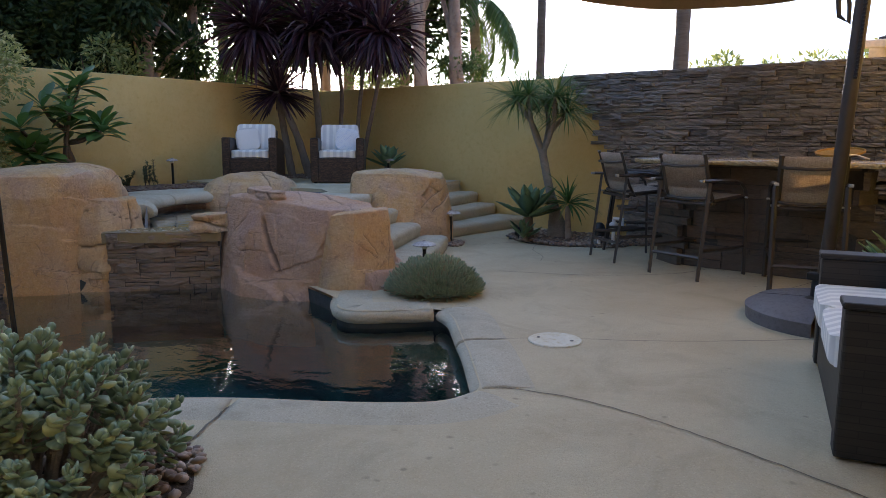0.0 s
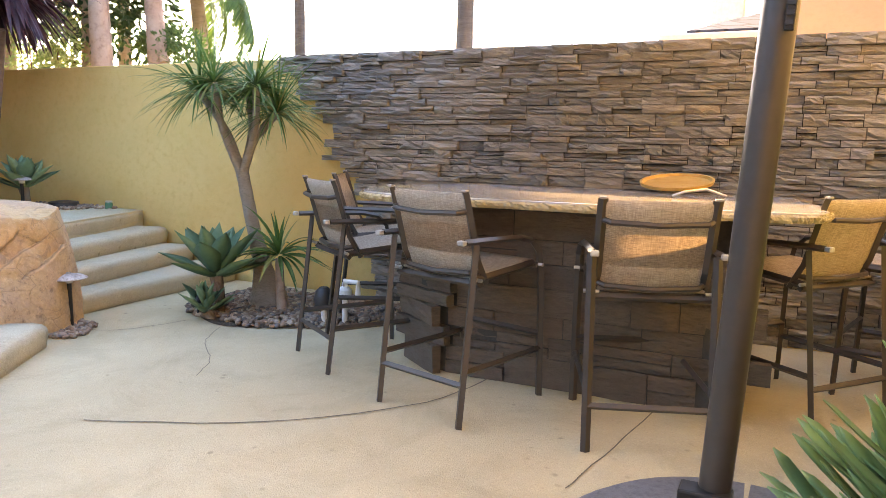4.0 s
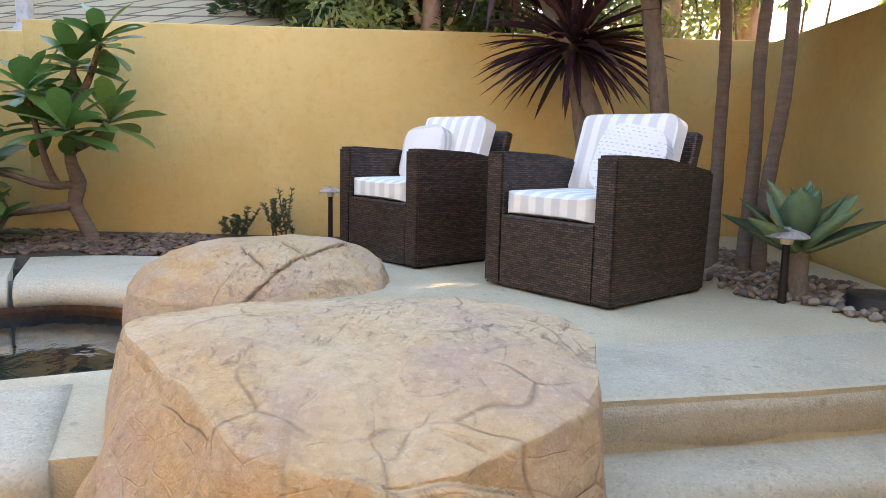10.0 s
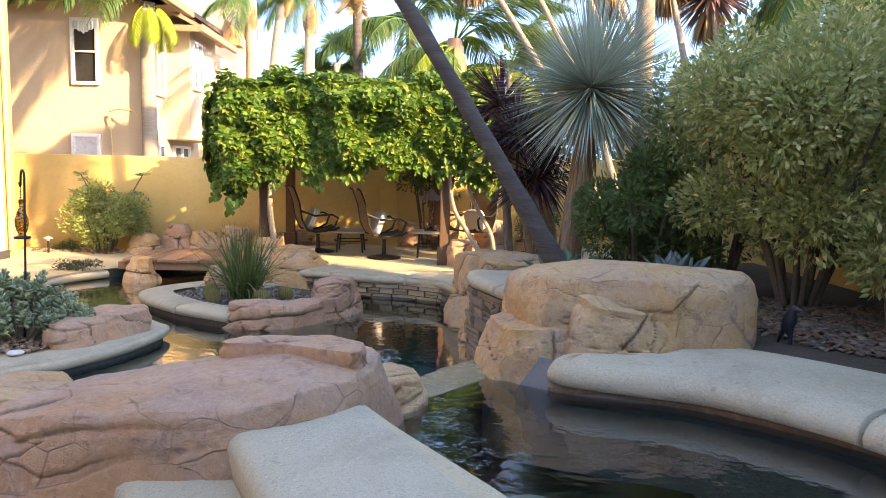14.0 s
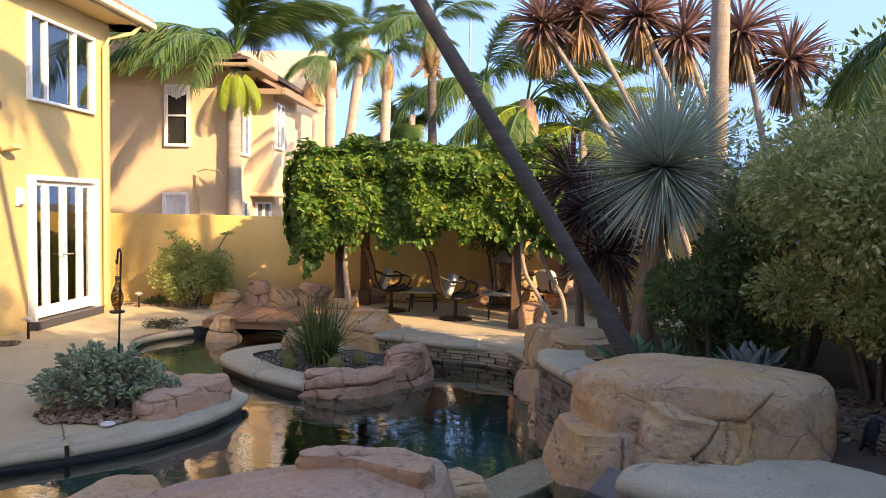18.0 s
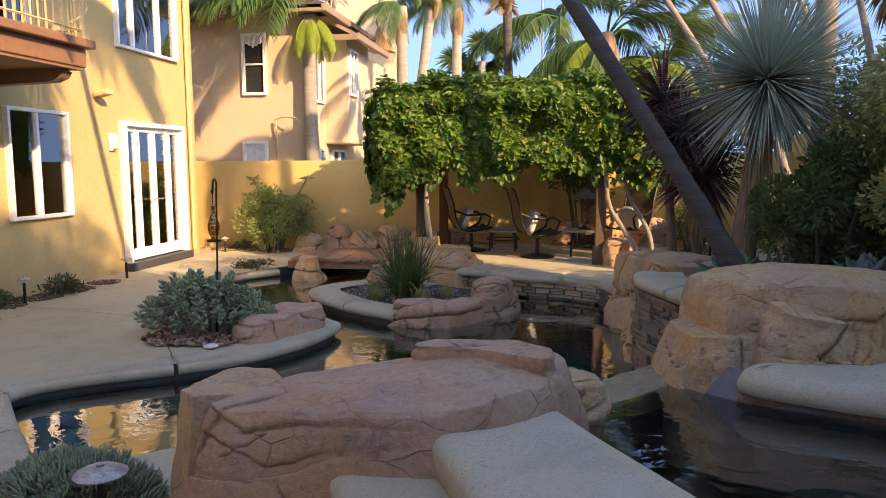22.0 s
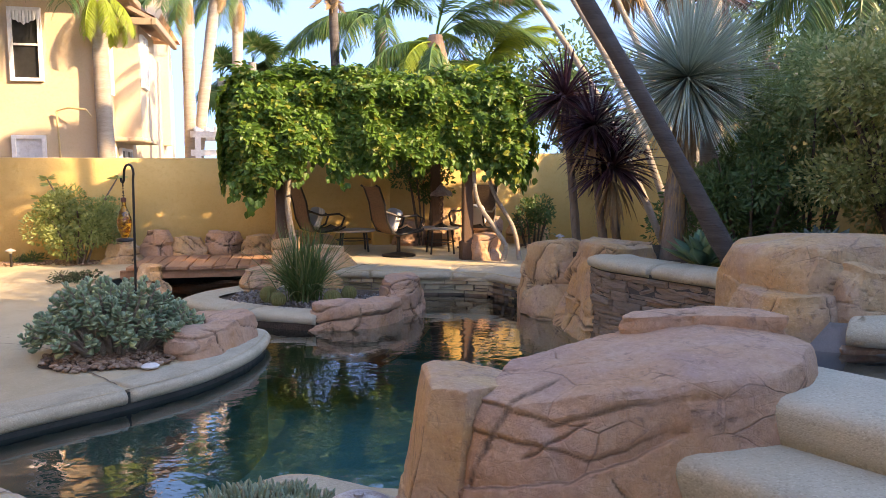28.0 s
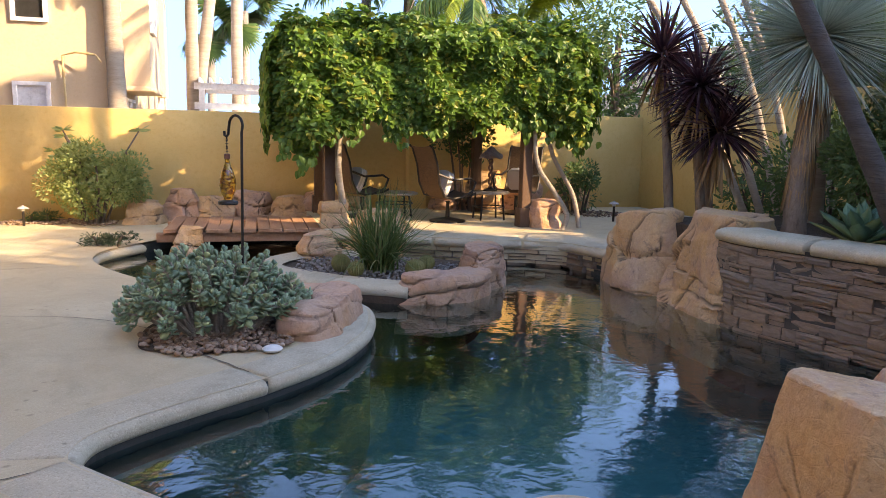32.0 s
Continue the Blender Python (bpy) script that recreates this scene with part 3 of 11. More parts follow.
groove("joint", [(-0.3, -1.6), (0.1, -1.5), (0.5, -1.6)], 0.004, parent=joints)
groove("joint", [(0.35, 0.55), (0.42, 0.9), (0.75, 1.25), (1.1, 1.35)], 0.004, parent=joints)

# cantilevered coping with a round nose, in lengths with open joints
NOSE = [(0.34, -0.004), (0.12, 0.010), (0.03, 0.006), (-0.025, -0.012), (-0.045, -0.040), (-0.035, -0.075), (0.0, -0.095), (0.06, -0.10)]
coping = thing("coping", "rounded cantilevered concrete coping along the pool edge", "coping", kind="structure")


def coping_run(pts, z=0.0, parent=None, nose=NOSE, label=""):
    line = [(q[0], q[1], z) for q in curve_through(pts, 6)]
    v, f = sweep(line, nose, False, 1)
    return raw("coping_stone", v, f, COPING, parent, label, True)


coping_run([(-3.68, 4.08), (-3.48, 3.86), (-3.26, 3.68), (-3.11, 3.635), (-2.98, 3.70), (-2.86, 3.83), (-2.655, 4.06)], 0.0, coping)
coping_run([(-2.60, 4.085), (-2.40, 3.97), (-2.12, 3.70), (-1.985, 3.565)], 0.0, coping)
coping_run([(-1.955, 3.54), (-1.83, 3.42), (-1.57, 3.15), (-1.368, 2.935)], 0.0, coping)
coping_run([(-1.362, 2.905), (-1.40, 2.70), (-1.56, 2.52), (-1.83, 2.31), (-2.15, 2.09)], 0.0, coping)
coping_run([(-2.175, 2.065), (-2.50, 1.77), (-2.72, 1.46), (-2.89, 1.08), (-2.97, 0.62), (-2.94, 0.40)], 0.0, coping)
coping_run([(-1.95, -0.25), (-1.30, -0.75), (-0.85, -1.40), (-0.60, -2.00), (-0.62, -2.55), (-0.95, -3.10)], -0.02, coping)

# ---- rear terrace by the arbour ----
REAR = [(-3.0, -5.5), (-3.02, -3.2), (-3.05, -2.80), (-3.47, -2.40), (-4.20, -2.10), (-4.68, -1.85), (-5.15, -1.73), (-5.60, -1.46), (-5.80, -0.85), (-6.1, -0.5), (-7.0, -0.4), (-8.85, -0.6), (-8.85, -5.5)]
bm = bmesh.new()
slab(bm, REAR, -0.1, REAR_Z)
tagged(part("terrace_floor", bm, CONCRETE), "pale concrete terrace under the vine-covered arbour", "terrace", kind="structure")
FAR_NOSE = [(0.55, 0.006), (0.12, 0.014), (0.02, 0.008), (-0.04, -0.02), (-0.055, -0.055), (-0.04, -0.09), (0.0, -0.10)]
far_coping = thing("far_coping", "sunlit rounded concrete coping on a stone-faced pool wall", "coping", kind="structure")
coping_run([(-3.08, -2.80), (-3.47, -2.42), (-4.18, -2.13)], REAR_Z, far_coping, FAR_NOSE)
coping_run([(-4.22, -2.11), (-4.68, -1.87), (-5.13, -1.75)], REAR_Z, far_coping, FAR_NOSE)
coping_run([(-5.17, -1.745), (-5.59, -1.49), (-5.80, -0.85), (-5.95, -0.5)], REAR_Z, far_coping, FAR_NOSE)

# ---- upper terrace, steps, spa ----
SPA = [(-5.60, 3.42), (-6.02, 3.70), (-6.58, 3.94), (-7.05, 4.40), (-7.22, 4.72), (-7.15, 5.05), (-7.08, 5.45), (-6.88, 5.80), (-6.62, 5.97), (-6.25, 6.05), (-5.85, 5.80), (-5.53, 5.22), (-5.23, 4.72), (-5.02, 4.32), (-5.10, 3.85), (-5.25, 3.62)]
SPA_LINE = [tuple(q) for q in curve_through(SPA, 4, True)]
SPA_Z = 0.40
spa = thing("spa_basin", "round grey plastered spa basin with a bench ledge", "spa", kind="structure")
n = len(SPA_LINE)
rim = [0.36 if x > -5.80 and y < 3.95 else 0.56 for x, y in SPA_LINE]
raw("spa_wall", [(x, y, h) for (x, y), h in zip(SPA_LINE, rim)] + [(x, y, -0.5) for x, y in SPA_LINE], [(i, (i + 1) % n, n + (i + 1) % n, n + i) for i in range(n)], PLASTER_SPA, spa)
holed("spa_floor", SPA_LINE, [], -0.5, PLASTER_SPA, spa)
cx, cy = sum(q[0] for q in SPA) / len(SPA), sum(q[1] for q in SPA) / len(SPA)
INNER = [(cx + (x - cx) * 0.60, cy + (y - cy) * 0.60) for x, y in SPA_LINE]
holed("bench", SPA_LINE, [INNER], 0.0, PLASTER_SPA, spa)
ring_walls("bench_riser", INNER, -0.5, 0.0, PLASTER_SPA, spa)
tagged(holed("spa_water", SPA_LINE, [], SPA_Z, SPA_WATER), "clear still spa water reflecting trees and sky", "water", kind="structure")

TERRACE = [(-4.70, 4.45), (-4.80, 4.85), (-5.02, 5.45), (-5.30, 6.20), (-5.64, 7.00), (-5.80, 7.60), (-5.98, 8.15), (-6.16, 8.70), (-9.45, 8.70), (-9.05, 5.9), (-8.0, 5.9), (-7.3, 6.1), (-6.90, 5.84), (-6.63, 6.00), (-6.25, 6.08), (-5.83, 5.82), (-5.51, 5.22), (-5.21, 4.72), (-5.0, 4.32), (-4.85, 4.30)]
bm = bmesh.new()
slab(bm, TERRACE, -0.05, DECK_Z)
tagged(part("upper_terrace", bm, CONCRETE), "raised concrete seating terrace beside the spa", "terrace", kind="structure")


def step(front, back, z, parent):
    line = [tuple(q) for q in curve_through(front, 7)]
    bm = bmesh.new()
    v, f = sweep([(x, y, z) for x, y in line], [(0.5, 0.004), (0.07, 0.004), (0.03, -0.004), (0.004, -0.022), (-0.004, -0.05), (0.004, -0.11), (0.012, -0.165), (0.5, -0.165)], False, 1)
    o = raw("step", v, f, COPING, parent, "", True)
    return o


stairs_left = thing("stairs_left", "four curved bullnosed concrete steps between the boulders", "stairs", kind="structure")
FL = [([(-3.42, 4.72), (-3.66, 5.10), (-4.00, 5.68), (-4.44, 6.36)], 0.15), ([(-3.80, 4.62), (-3.97, 4.92), (-4.25, 5.42), (-4.62, 6.10)], 0.30),
      ([(-4.12, 4.55), (-4.28, 4.80), (-4.52, 5.28), (-4.86, 6.00)], 0.45), ([(-4.50, 4.45), (-4.62, 4.72), (-4.82, 5.15), (-5.14, 5.85)], 0.604)]
for pts, z in FL:
    step(pts, None, z, stairs_left)
stairs_right = thing("stairs_right", "four wide bullnosed concrete steps against the yellow wall", "stairs", kind="structure")
FR = [([(-4.93, 6.40), (-4.98, 6.95), (-5.00, 7.70), (-4.96, 8.68)], 0.15), ([(-5.10, 6.40), (-5.20, 6.95), (-5.28, 7.55), (-5.48, 8.68)], 0.30),
      ([(-5.28, 6.40), (-5.40, 6.98), (-5.58, 7.70), (-5.81, 8.68)], 0.45), ([(-5.46, 6.40), (-5.64, 7.02), (-5.80, 7.62), (-6.15, 8.68)], 0.604)]
for pts, z in FR:
    step(pts, None, z, stairs_right)

# spa seat slabs
seat_slabs = thing("seat_slab", "thick rounded concrete slabs edging the spa", "spa coping", kind="structure")
SLAB_NOSE = [(0.75, 0.0), (0.10, 0.004), (0.04, -0.008), (0.0, -0.035), (-0.02, -0.07), (-0.01, -0.11), (0.04, -0.13)]
coping_run([(-5.94, 3.70), (-6.02, 3.78), (-6.30, 3.92), (-6.60, 4.06), (-6.90, 4.38), (-6.992, 4.518)], 0.575, seat_slabs, [(o, u) for o, u in SLAB_NOSE])
coping_run([(-7.00, 4.54), (-7.09, 4.75), (-7.06, 5.02), (-6.98, 5.22)], 0.575, seat_slabs, [(o, u) for o, u in SLAB_NOSE])
v, f = sweep([(x, y, 0.445) for x, y in curve_through([(-5.95, 3.66), (-6.02, 3.70), (-6.58, 3.94), (-7.05, 4.40), (-7.22, 4.72), (-7.15, 5.05), (-7.05, 5.5)], 6)], [(0.3, 0.0), (0.0, 0.0), (-0.012, -0.02), (0.0, -0.05)], False, 1)
raw("waterline_band", v, f, surface("red_waterline_band", (0.22, 0.13, 0.09), (0.28, 0.18, 0.12), (0.40, 0.33, 0.25), 3, 25, 0.7), seat_slabs)

# planting beds
BED = [(-5.98, -0.2), (-6.02, 0.4), (-6.0, 0.9), (-6.08, 1.5), (-6.25, 2.3), (-6.35, 2.75), (-6.4, 3.2), (-6.55, 3.68), (-7.0, 4.0), (-7.6, 4.4), (-7.85, 5.1), (-8.0, 6.0), (-9.1, 6.2), (-8.95, 3.4), (-8.9, -0.5), (-6.4, -0.5)]
bm = bmesh.new()
slab(bm, BED, -0.1, 0.555)
tagged(part("planting_bed", bm, SOIL), "raised mulched planting bed against the wall", "planting bed", kind="structure")

# ---- boundary walls ----
def wall_run(name, a, b, z, thick, material, label, base=0.0, cap=True):
    a, b = Vector((*a, 0)), Vector((*b, 0))
    d = (b - a).normalized()
    n = Vector((-d.y, d.x, 0))
    w = thing(name, label, "wall", kind="structure")
    bm = bmesh.new()
    box(bm, *((a + b) / 2 + n * thick / 2 + Vector((0, 0, (base + z) / 2))), (b - a).length, thick, z - base, 0.018, (0, 0, math.degrees(math.atan2(d.y, d.x))))
    part("wall_body", bm, material, w, smooth=40)
    return w


wall_run("wall_left", (-8.95, 3.40), (-9.52, 9.14), 2.06, 0.2, STUCCO, "mustard yellow stucco garden wall with weathered top", -0.1)
wall_run("wall_left_far", (-8.92, -5.8), (-8.95, 3.42), 1.98, 0.2, STUCCO, "yellow stucco garden wall behind the planting", -0.1)
wall_run("wall_right", (-9.7, 8.74), (3.2, 8.74), 2.03, 0.2, STUCCO, "mustard yellow stucco garden wall behind the steps", -0.1)
wall_run("wall_rear", (-4.86, -5.58), (4.0, -5.58), 1.61, -0.2, STUCCO, "sunlit yellow stucco wall at the end of the garden", -0.1)
wall_run("wall_rear_far", (-9.0, -5.66), (-4.86, -5.66), 1.72, -0.2, STUCCO, "yellow stucco wall behind the arbour seating", -0.1)
bm = bmesh.new()
box(bm, -4.78, -5.52, 0.78, 0.30, 0.30, 1.66, 0.015)
tagged(part("wall_pier", bm, STUCCO), "square yellow stucco wall pier", "wall pier", kind="structure")

# ---- boulders ----
def boulder(name, label, foot, z0, z1, material, seed, lean=0.12, top=0.78, tilt=(0.0, 0.0), n_t=150, n_h=46, n_c=34, facets=9, bite=0.16, cracks=5, rough=0.022, power=3.2, beds=None, crest=None, plates=13, levels=None, splits=(), plate_side=None):
    """A sculpted rock over a footprint: stacked beds with open seams, flat chiselled faces, a broad worn top. Each is one plain mesh.
    levels: (share of the height, scale) pairs for the outline; splits: (from, to, step) cracks across the face, one side set in by step."""
    rnd = random.Random(seed)
    off = Vector((rnd.uniform(0, 60), rnd.uniform(0, 60), rnd.uniform(0, 60)))
    c = np.mean(np.array(foot, float), 0)
    soft = curve_through(foot, 10, True)
    hard = [np.array(foot[k], float) * (1 - m / 10) + np.array(foot[(k + 1) % len(foot)], float) * m / 10 for k in range(len(foot)) for m in range(10)]
    poly = [0.45 * a + 0.55 * b for a, b in zip(soft, hard)]
    ang = np.array([math.atan2(q[1] - c[1], q[0] - c[0]) for q in poly])
    rad = np.array([math.hypot(q[0] - c[0], q[1] - c[1]) for q in poly])
    order = np.argsort(ang)
    ang, rad = ang[order], rad[order]
    ang = np.concatenate([ang - 2 * math.pi, ang, ang + 2 * math.pi])
    rad = np.concatenate([rad] * 3)
    H = z1 - z0
    ts = np.linspace(0, 2 * math.pi, n_t, endpoint=False)
    r = np.interp(ts, ang, rad)
    r_top = r
    if crest:
        cp = np.array(curve_through(crest, 8, True)) - c
        ca = np.arctan2(cp[:, 1], cp[:, 0])
        co = np.argsort(ca)
        r_top = np.interp(ts, np.concatenate([ca[co] - 2 * math.pi, ca[co], ca[co] + 2 * math.pi]), np.tile(np.hypot(cp[:, 0], cp[:, 1])[co], 3))
        top, lean = 0.97, 0.0
    if levels:
        top = levels[-1][1]
    rows = []
    for h in range(n_h):
        u = h / (n_h - 1)
        s = float(np.interp(1 - (1 - u) ** 1.15, [q[0] for q in levels], [q[1] for q in levels])) if levels else max((1 - lean * u) * (1 - (2.7 * max(0, u - 0.55) ** power if power < 3 else 1.3 * max(0, u - 0.84) ** 1.5)), top)
        z = z0 + H * 0.965 * (1 - (1 - u) ** 1.15)
        ru = r + (r_top - r) * min(1, u * 1.05) ** 1.3
        rows.append(np.stack([c[0] + ru * s * np.cos(ts), c[1] + ru * s * np.sin(ts), np.full(n_t, z)], 1))
    for k in range(1, n_c):
        u = k / n_c
        s = top * (1 - u)
        z = z0 + H * (0.965 + 0.035 * math.sin(min(1, u * 2.0) * math.pi / 2))
        rows.append(np.stack([c[0] + r_top * s * np.cos(ts), c[1] + r_top * s * np.sin(ts), np.full(n_t, z)], 1))
    P = np.concatenate(rows)
    mid = np.array([c[0], c[1], z0 + 0.5 * H])
    R = rad.mean()
    D = P - mid
    # flat chiselled faces
    for k in range(facets):
        a = 2 * math.pi * (k + rnd.uniform(-0.3, 0.3)) / facets
        n = np.array([math.cos(a), math.sin(a), rnd.uniform(-0.25, 0.6)])
        n /= np.linalg.norm(n)
        t = D @ n
        over = t - (t.max() - bite * R * rnd.uniform(0.3, 1.1))
        D -= np.outer(np.where(over > 0, over * 0.9, 0), n)
    for k in range(2):
        n = np.array([rnd.uniform(-0.16, 0.16), rnd.uniform(-0.16, 0.16), 1.0])
        n /= np.linalg.norm(n)
        t = D @ n
        over = t - (t.max() - 0.03 * H * rnd.uniform(0.5, 1.5))
        D -= np.outer(np.where(over > 0, over * 0.75, 0), n)
    nrm = D / (np.linalg.norm(D, axis=1)[:, None] + 1e-9)
    flat = nrm * np.array([1, 1, 0.25])
    w1 = np.array([noise.noise(Vector(p) * 1.5 + off) for p in P])
    w2 = np.array([noise.noise(Vector(p) * 4.2 - off) for p in P])
    w3 = np.array([noise.noise(Vector(p) * 0.9 + off * 2) for p in P])
    g = np.zeros(len(D))
    side = np.clip(1.25 - np.abs(nrm[:, 2]) * 1.1, 0, 1)
    # beds: each layer set in or out, with an open seam between
    n_b = beds if beds is not None else (3 if H > 0.9 else 2 if H > 0.45 else 1)
    zs = sorted(z0 + 0.35 * max(0, -z0 - 0.1) / max(H, 0.1) + H * ((k + 1) / (n_b + 1) + rnd.uniform(-0.09, 0.09)) for k in range(n_b))
    level = np.zeros(len(D))
    for k, zb in enumerate(zs):
        dip = (rnd.uniform(-0.13, 0.13), rnd.uniform(-0.13, 0.13))
        t = (P[:, 2] - zb) + dip[0] * D[:, 0] + dip[1] * D[:, 1] + 0.10 * w1 + 0.025 * w2
        gate = np.clip(0.55 + 1.6 * w3 * (-1) ** k + 0.5, 0.0, 1)
        step = rnd.uniform(-0.025, 0.03)
        level += np.clip(t / 0.03, -1, 1) * 0.5 * step + 0.016 * np.exp(-np.abs(t) / 0.022) * gate
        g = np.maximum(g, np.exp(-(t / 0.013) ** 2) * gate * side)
    D -= flat * (level * side)[:, None]
    # chipped plates: each cell of the face tilted a little, some borders open
    M = max(8, int(plates * R * (R + H)))
    ids = np.array(rnd.choices(range(len(P)), weights=(np.hypot(P[:, 0] - c[0], P[:, 1] - c[1]) + 0.005).tolist(), k=M))
    stretch = np.array([1.0, 1.0, 1.7])
    q = (P + 0.10 * np.stack([w1, w3, w2 * 0.5], 1)) * stretch
    dist = np.linalg.norm(q[:, None, :] - (P[ids] * stretch)[None, :, :], axis=2)
    near = np.argsort(dist, axis=1)[:, :2]
    d1, d2 = np.take_along_axis(dist, near, 1).T
    apart = np.linalg.norm((P[ids[near[:, 0]]] - P[ids[near[:, 1]]]) * stretch, axis=1) + 0.02
    border = (d2 ** 2 - d1 ** 2) / (2 * apart)
    lift = np.array([rnd.uniform(-0.016, 0.016) for _ in range(M)])
    slope = np.array([[rnd.uniform(-0.26, 0.26) for _ in range(3)] for _ in range(M)])
    h_one = lift[near[:, 0]] + np.einsum("ij,ij->i", slope[near[:, 0]], P - P[ids[near[:, 0]]])
    h_two = lift[near[:, 1]] + np.einsum("ij,ij->i", slope[near[:, 1]], P - P[ids[near[:, 1]]])
    mixed = 0.5 + 0.5 * np.clip(border / 0.018, 0, 1)
    h_cell = h_one * mixed + h_two * (1 - mixed)
    h_cell = h_cell * min(1.0, (R / 0.62) ** 1.5)
    plated = np.full(len(D), 1.0 if plates > 0 else 0.0)
    if plate_side:
        plated = np.clip((nrm @ np.array([*plate_side, 0.0])) * 4 - 0.4, 0, 1)
    D += nrm * (plated * np.clip(h_cell, -0.045, 0.055) * (0.06 + 0.94 * side))[:, None]
    opened = ((near[:, 0] * 7 + near[:, 1] * 7 + near[:, 0] * near[:, 1]) % 5 < 4).astype(float)
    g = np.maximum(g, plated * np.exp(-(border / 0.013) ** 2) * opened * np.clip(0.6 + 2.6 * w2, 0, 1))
    # planned cracks from one place to another across the face
    for a, b, step in splits:
        step = step * 0.5
        a, b = np.array(a) - mid, np.array(b) - mid
        run = b - a
        length = np.linalg.norm(run)
        run = run / length
        inward = -(a + b) / 2 * np.array([1, 1, 1.0])
        n = np.cross(run, inward)
        n /= np.linalg.norm(n)
        rel = D - a
        s_along = rel @ run
        t = rel @ n + 0.006 * w2 + 0.003 * np.sin(s_along * 23 + step * 90) + 0.002 * np.sin(s_along * 61)
        gate = np.clip((s_along + 0.03) / 0.05, 0, 1) * np.clip((length + 0.03 - s_along) / 0.05, 0, 1) * np.clip(1.6 - np.linalg.norm(D - (a + b) / 2, axis=1) / (0.5 * length + 0.28), 0, 1)
        reach = np.exp(-np.clip(t if step > 0 else -t, 0, None) / 0.22)
        D -= nrm * (np.clip((t if step > 0 else -t) / 0.008, 0, 1) * reach * abs(step) * gate)[:, None]
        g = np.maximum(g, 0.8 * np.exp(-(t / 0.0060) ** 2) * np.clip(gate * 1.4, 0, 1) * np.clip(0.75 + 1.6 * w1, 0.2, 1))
    # upright cracks, held within a bed or two
    for k in range(cracks):
        a = rnd.uniform(0, 2 * math.pi)
        n = np.array([math.cos(a), math.sin(a), rnd.uniform(-0.7, 0.7)])
        n /= np.linalg.norm(n)
        t = D @ n - rnd.uniform(-0.55, 0.55) * R + 0.10 * w1 + 0.04 * w2
        zc, zh = z0 + H * rnd.uniform(0.2, 0.95), H * rnd.uniform(0.2, 0.4)
        b = a + rnd.choice((-1, 1)) * rnd.uniform(0.9, 1.6)
        gate = np.clip((zh - np.abs(P[:, 2] - zc)) / 0.05, 0, 1) * np.clip((nrm @ np.array([math.cos(b), math.sin(b), 0.1])) * 5, 0, 1)
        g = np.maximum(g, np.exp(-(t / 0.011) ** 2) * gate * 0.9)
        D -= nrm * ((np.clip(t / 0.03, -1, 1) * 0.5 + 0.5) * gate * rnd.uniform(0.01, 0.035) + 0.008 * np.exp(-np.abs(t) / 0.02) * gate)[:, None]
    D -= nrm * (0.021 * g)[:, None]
    P = D + mid
    fr = np.array([noise.fractal(Vector(p) * 2.6 + off, 0.85, 2.1, 6) for p in P])
    fine = np.array([noise.fractal(Vector(p) * 11 + off, 0.9, 2.1, 4) for p in P])
    P += nrm * (rough * fr + 0.0045 * fine)[:, None]
    P[:, 2] += (tilt[0] * (P[:, 0] - c[0]) + tilt[1] * (P[:, 1] - c[1])) * np.clip((P[:, 2] - z0) / H, 0, 1)
    nr = len(rows)
    faces = [(q * n_t + i, q * n_t + (i + 1) % n_t, (q + 1) * n_t + (i + 1) % n_t, (q + 1) * n_t + i) for q in range(nr - 1) for i in range(n_t)]
    faces.append(tuple((nr - 1) * n_t + i for i in range(n_t)))
    me = mesh_of(name, P.tolist(), faces, material, True)
    me.set_sharp_from_angle(angle=radians(32))
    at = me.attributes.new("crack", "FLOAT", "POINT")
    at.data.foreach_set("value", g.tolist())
    return tagged(new(name, me), label, "boulder", "sculpted boulders round the pool")


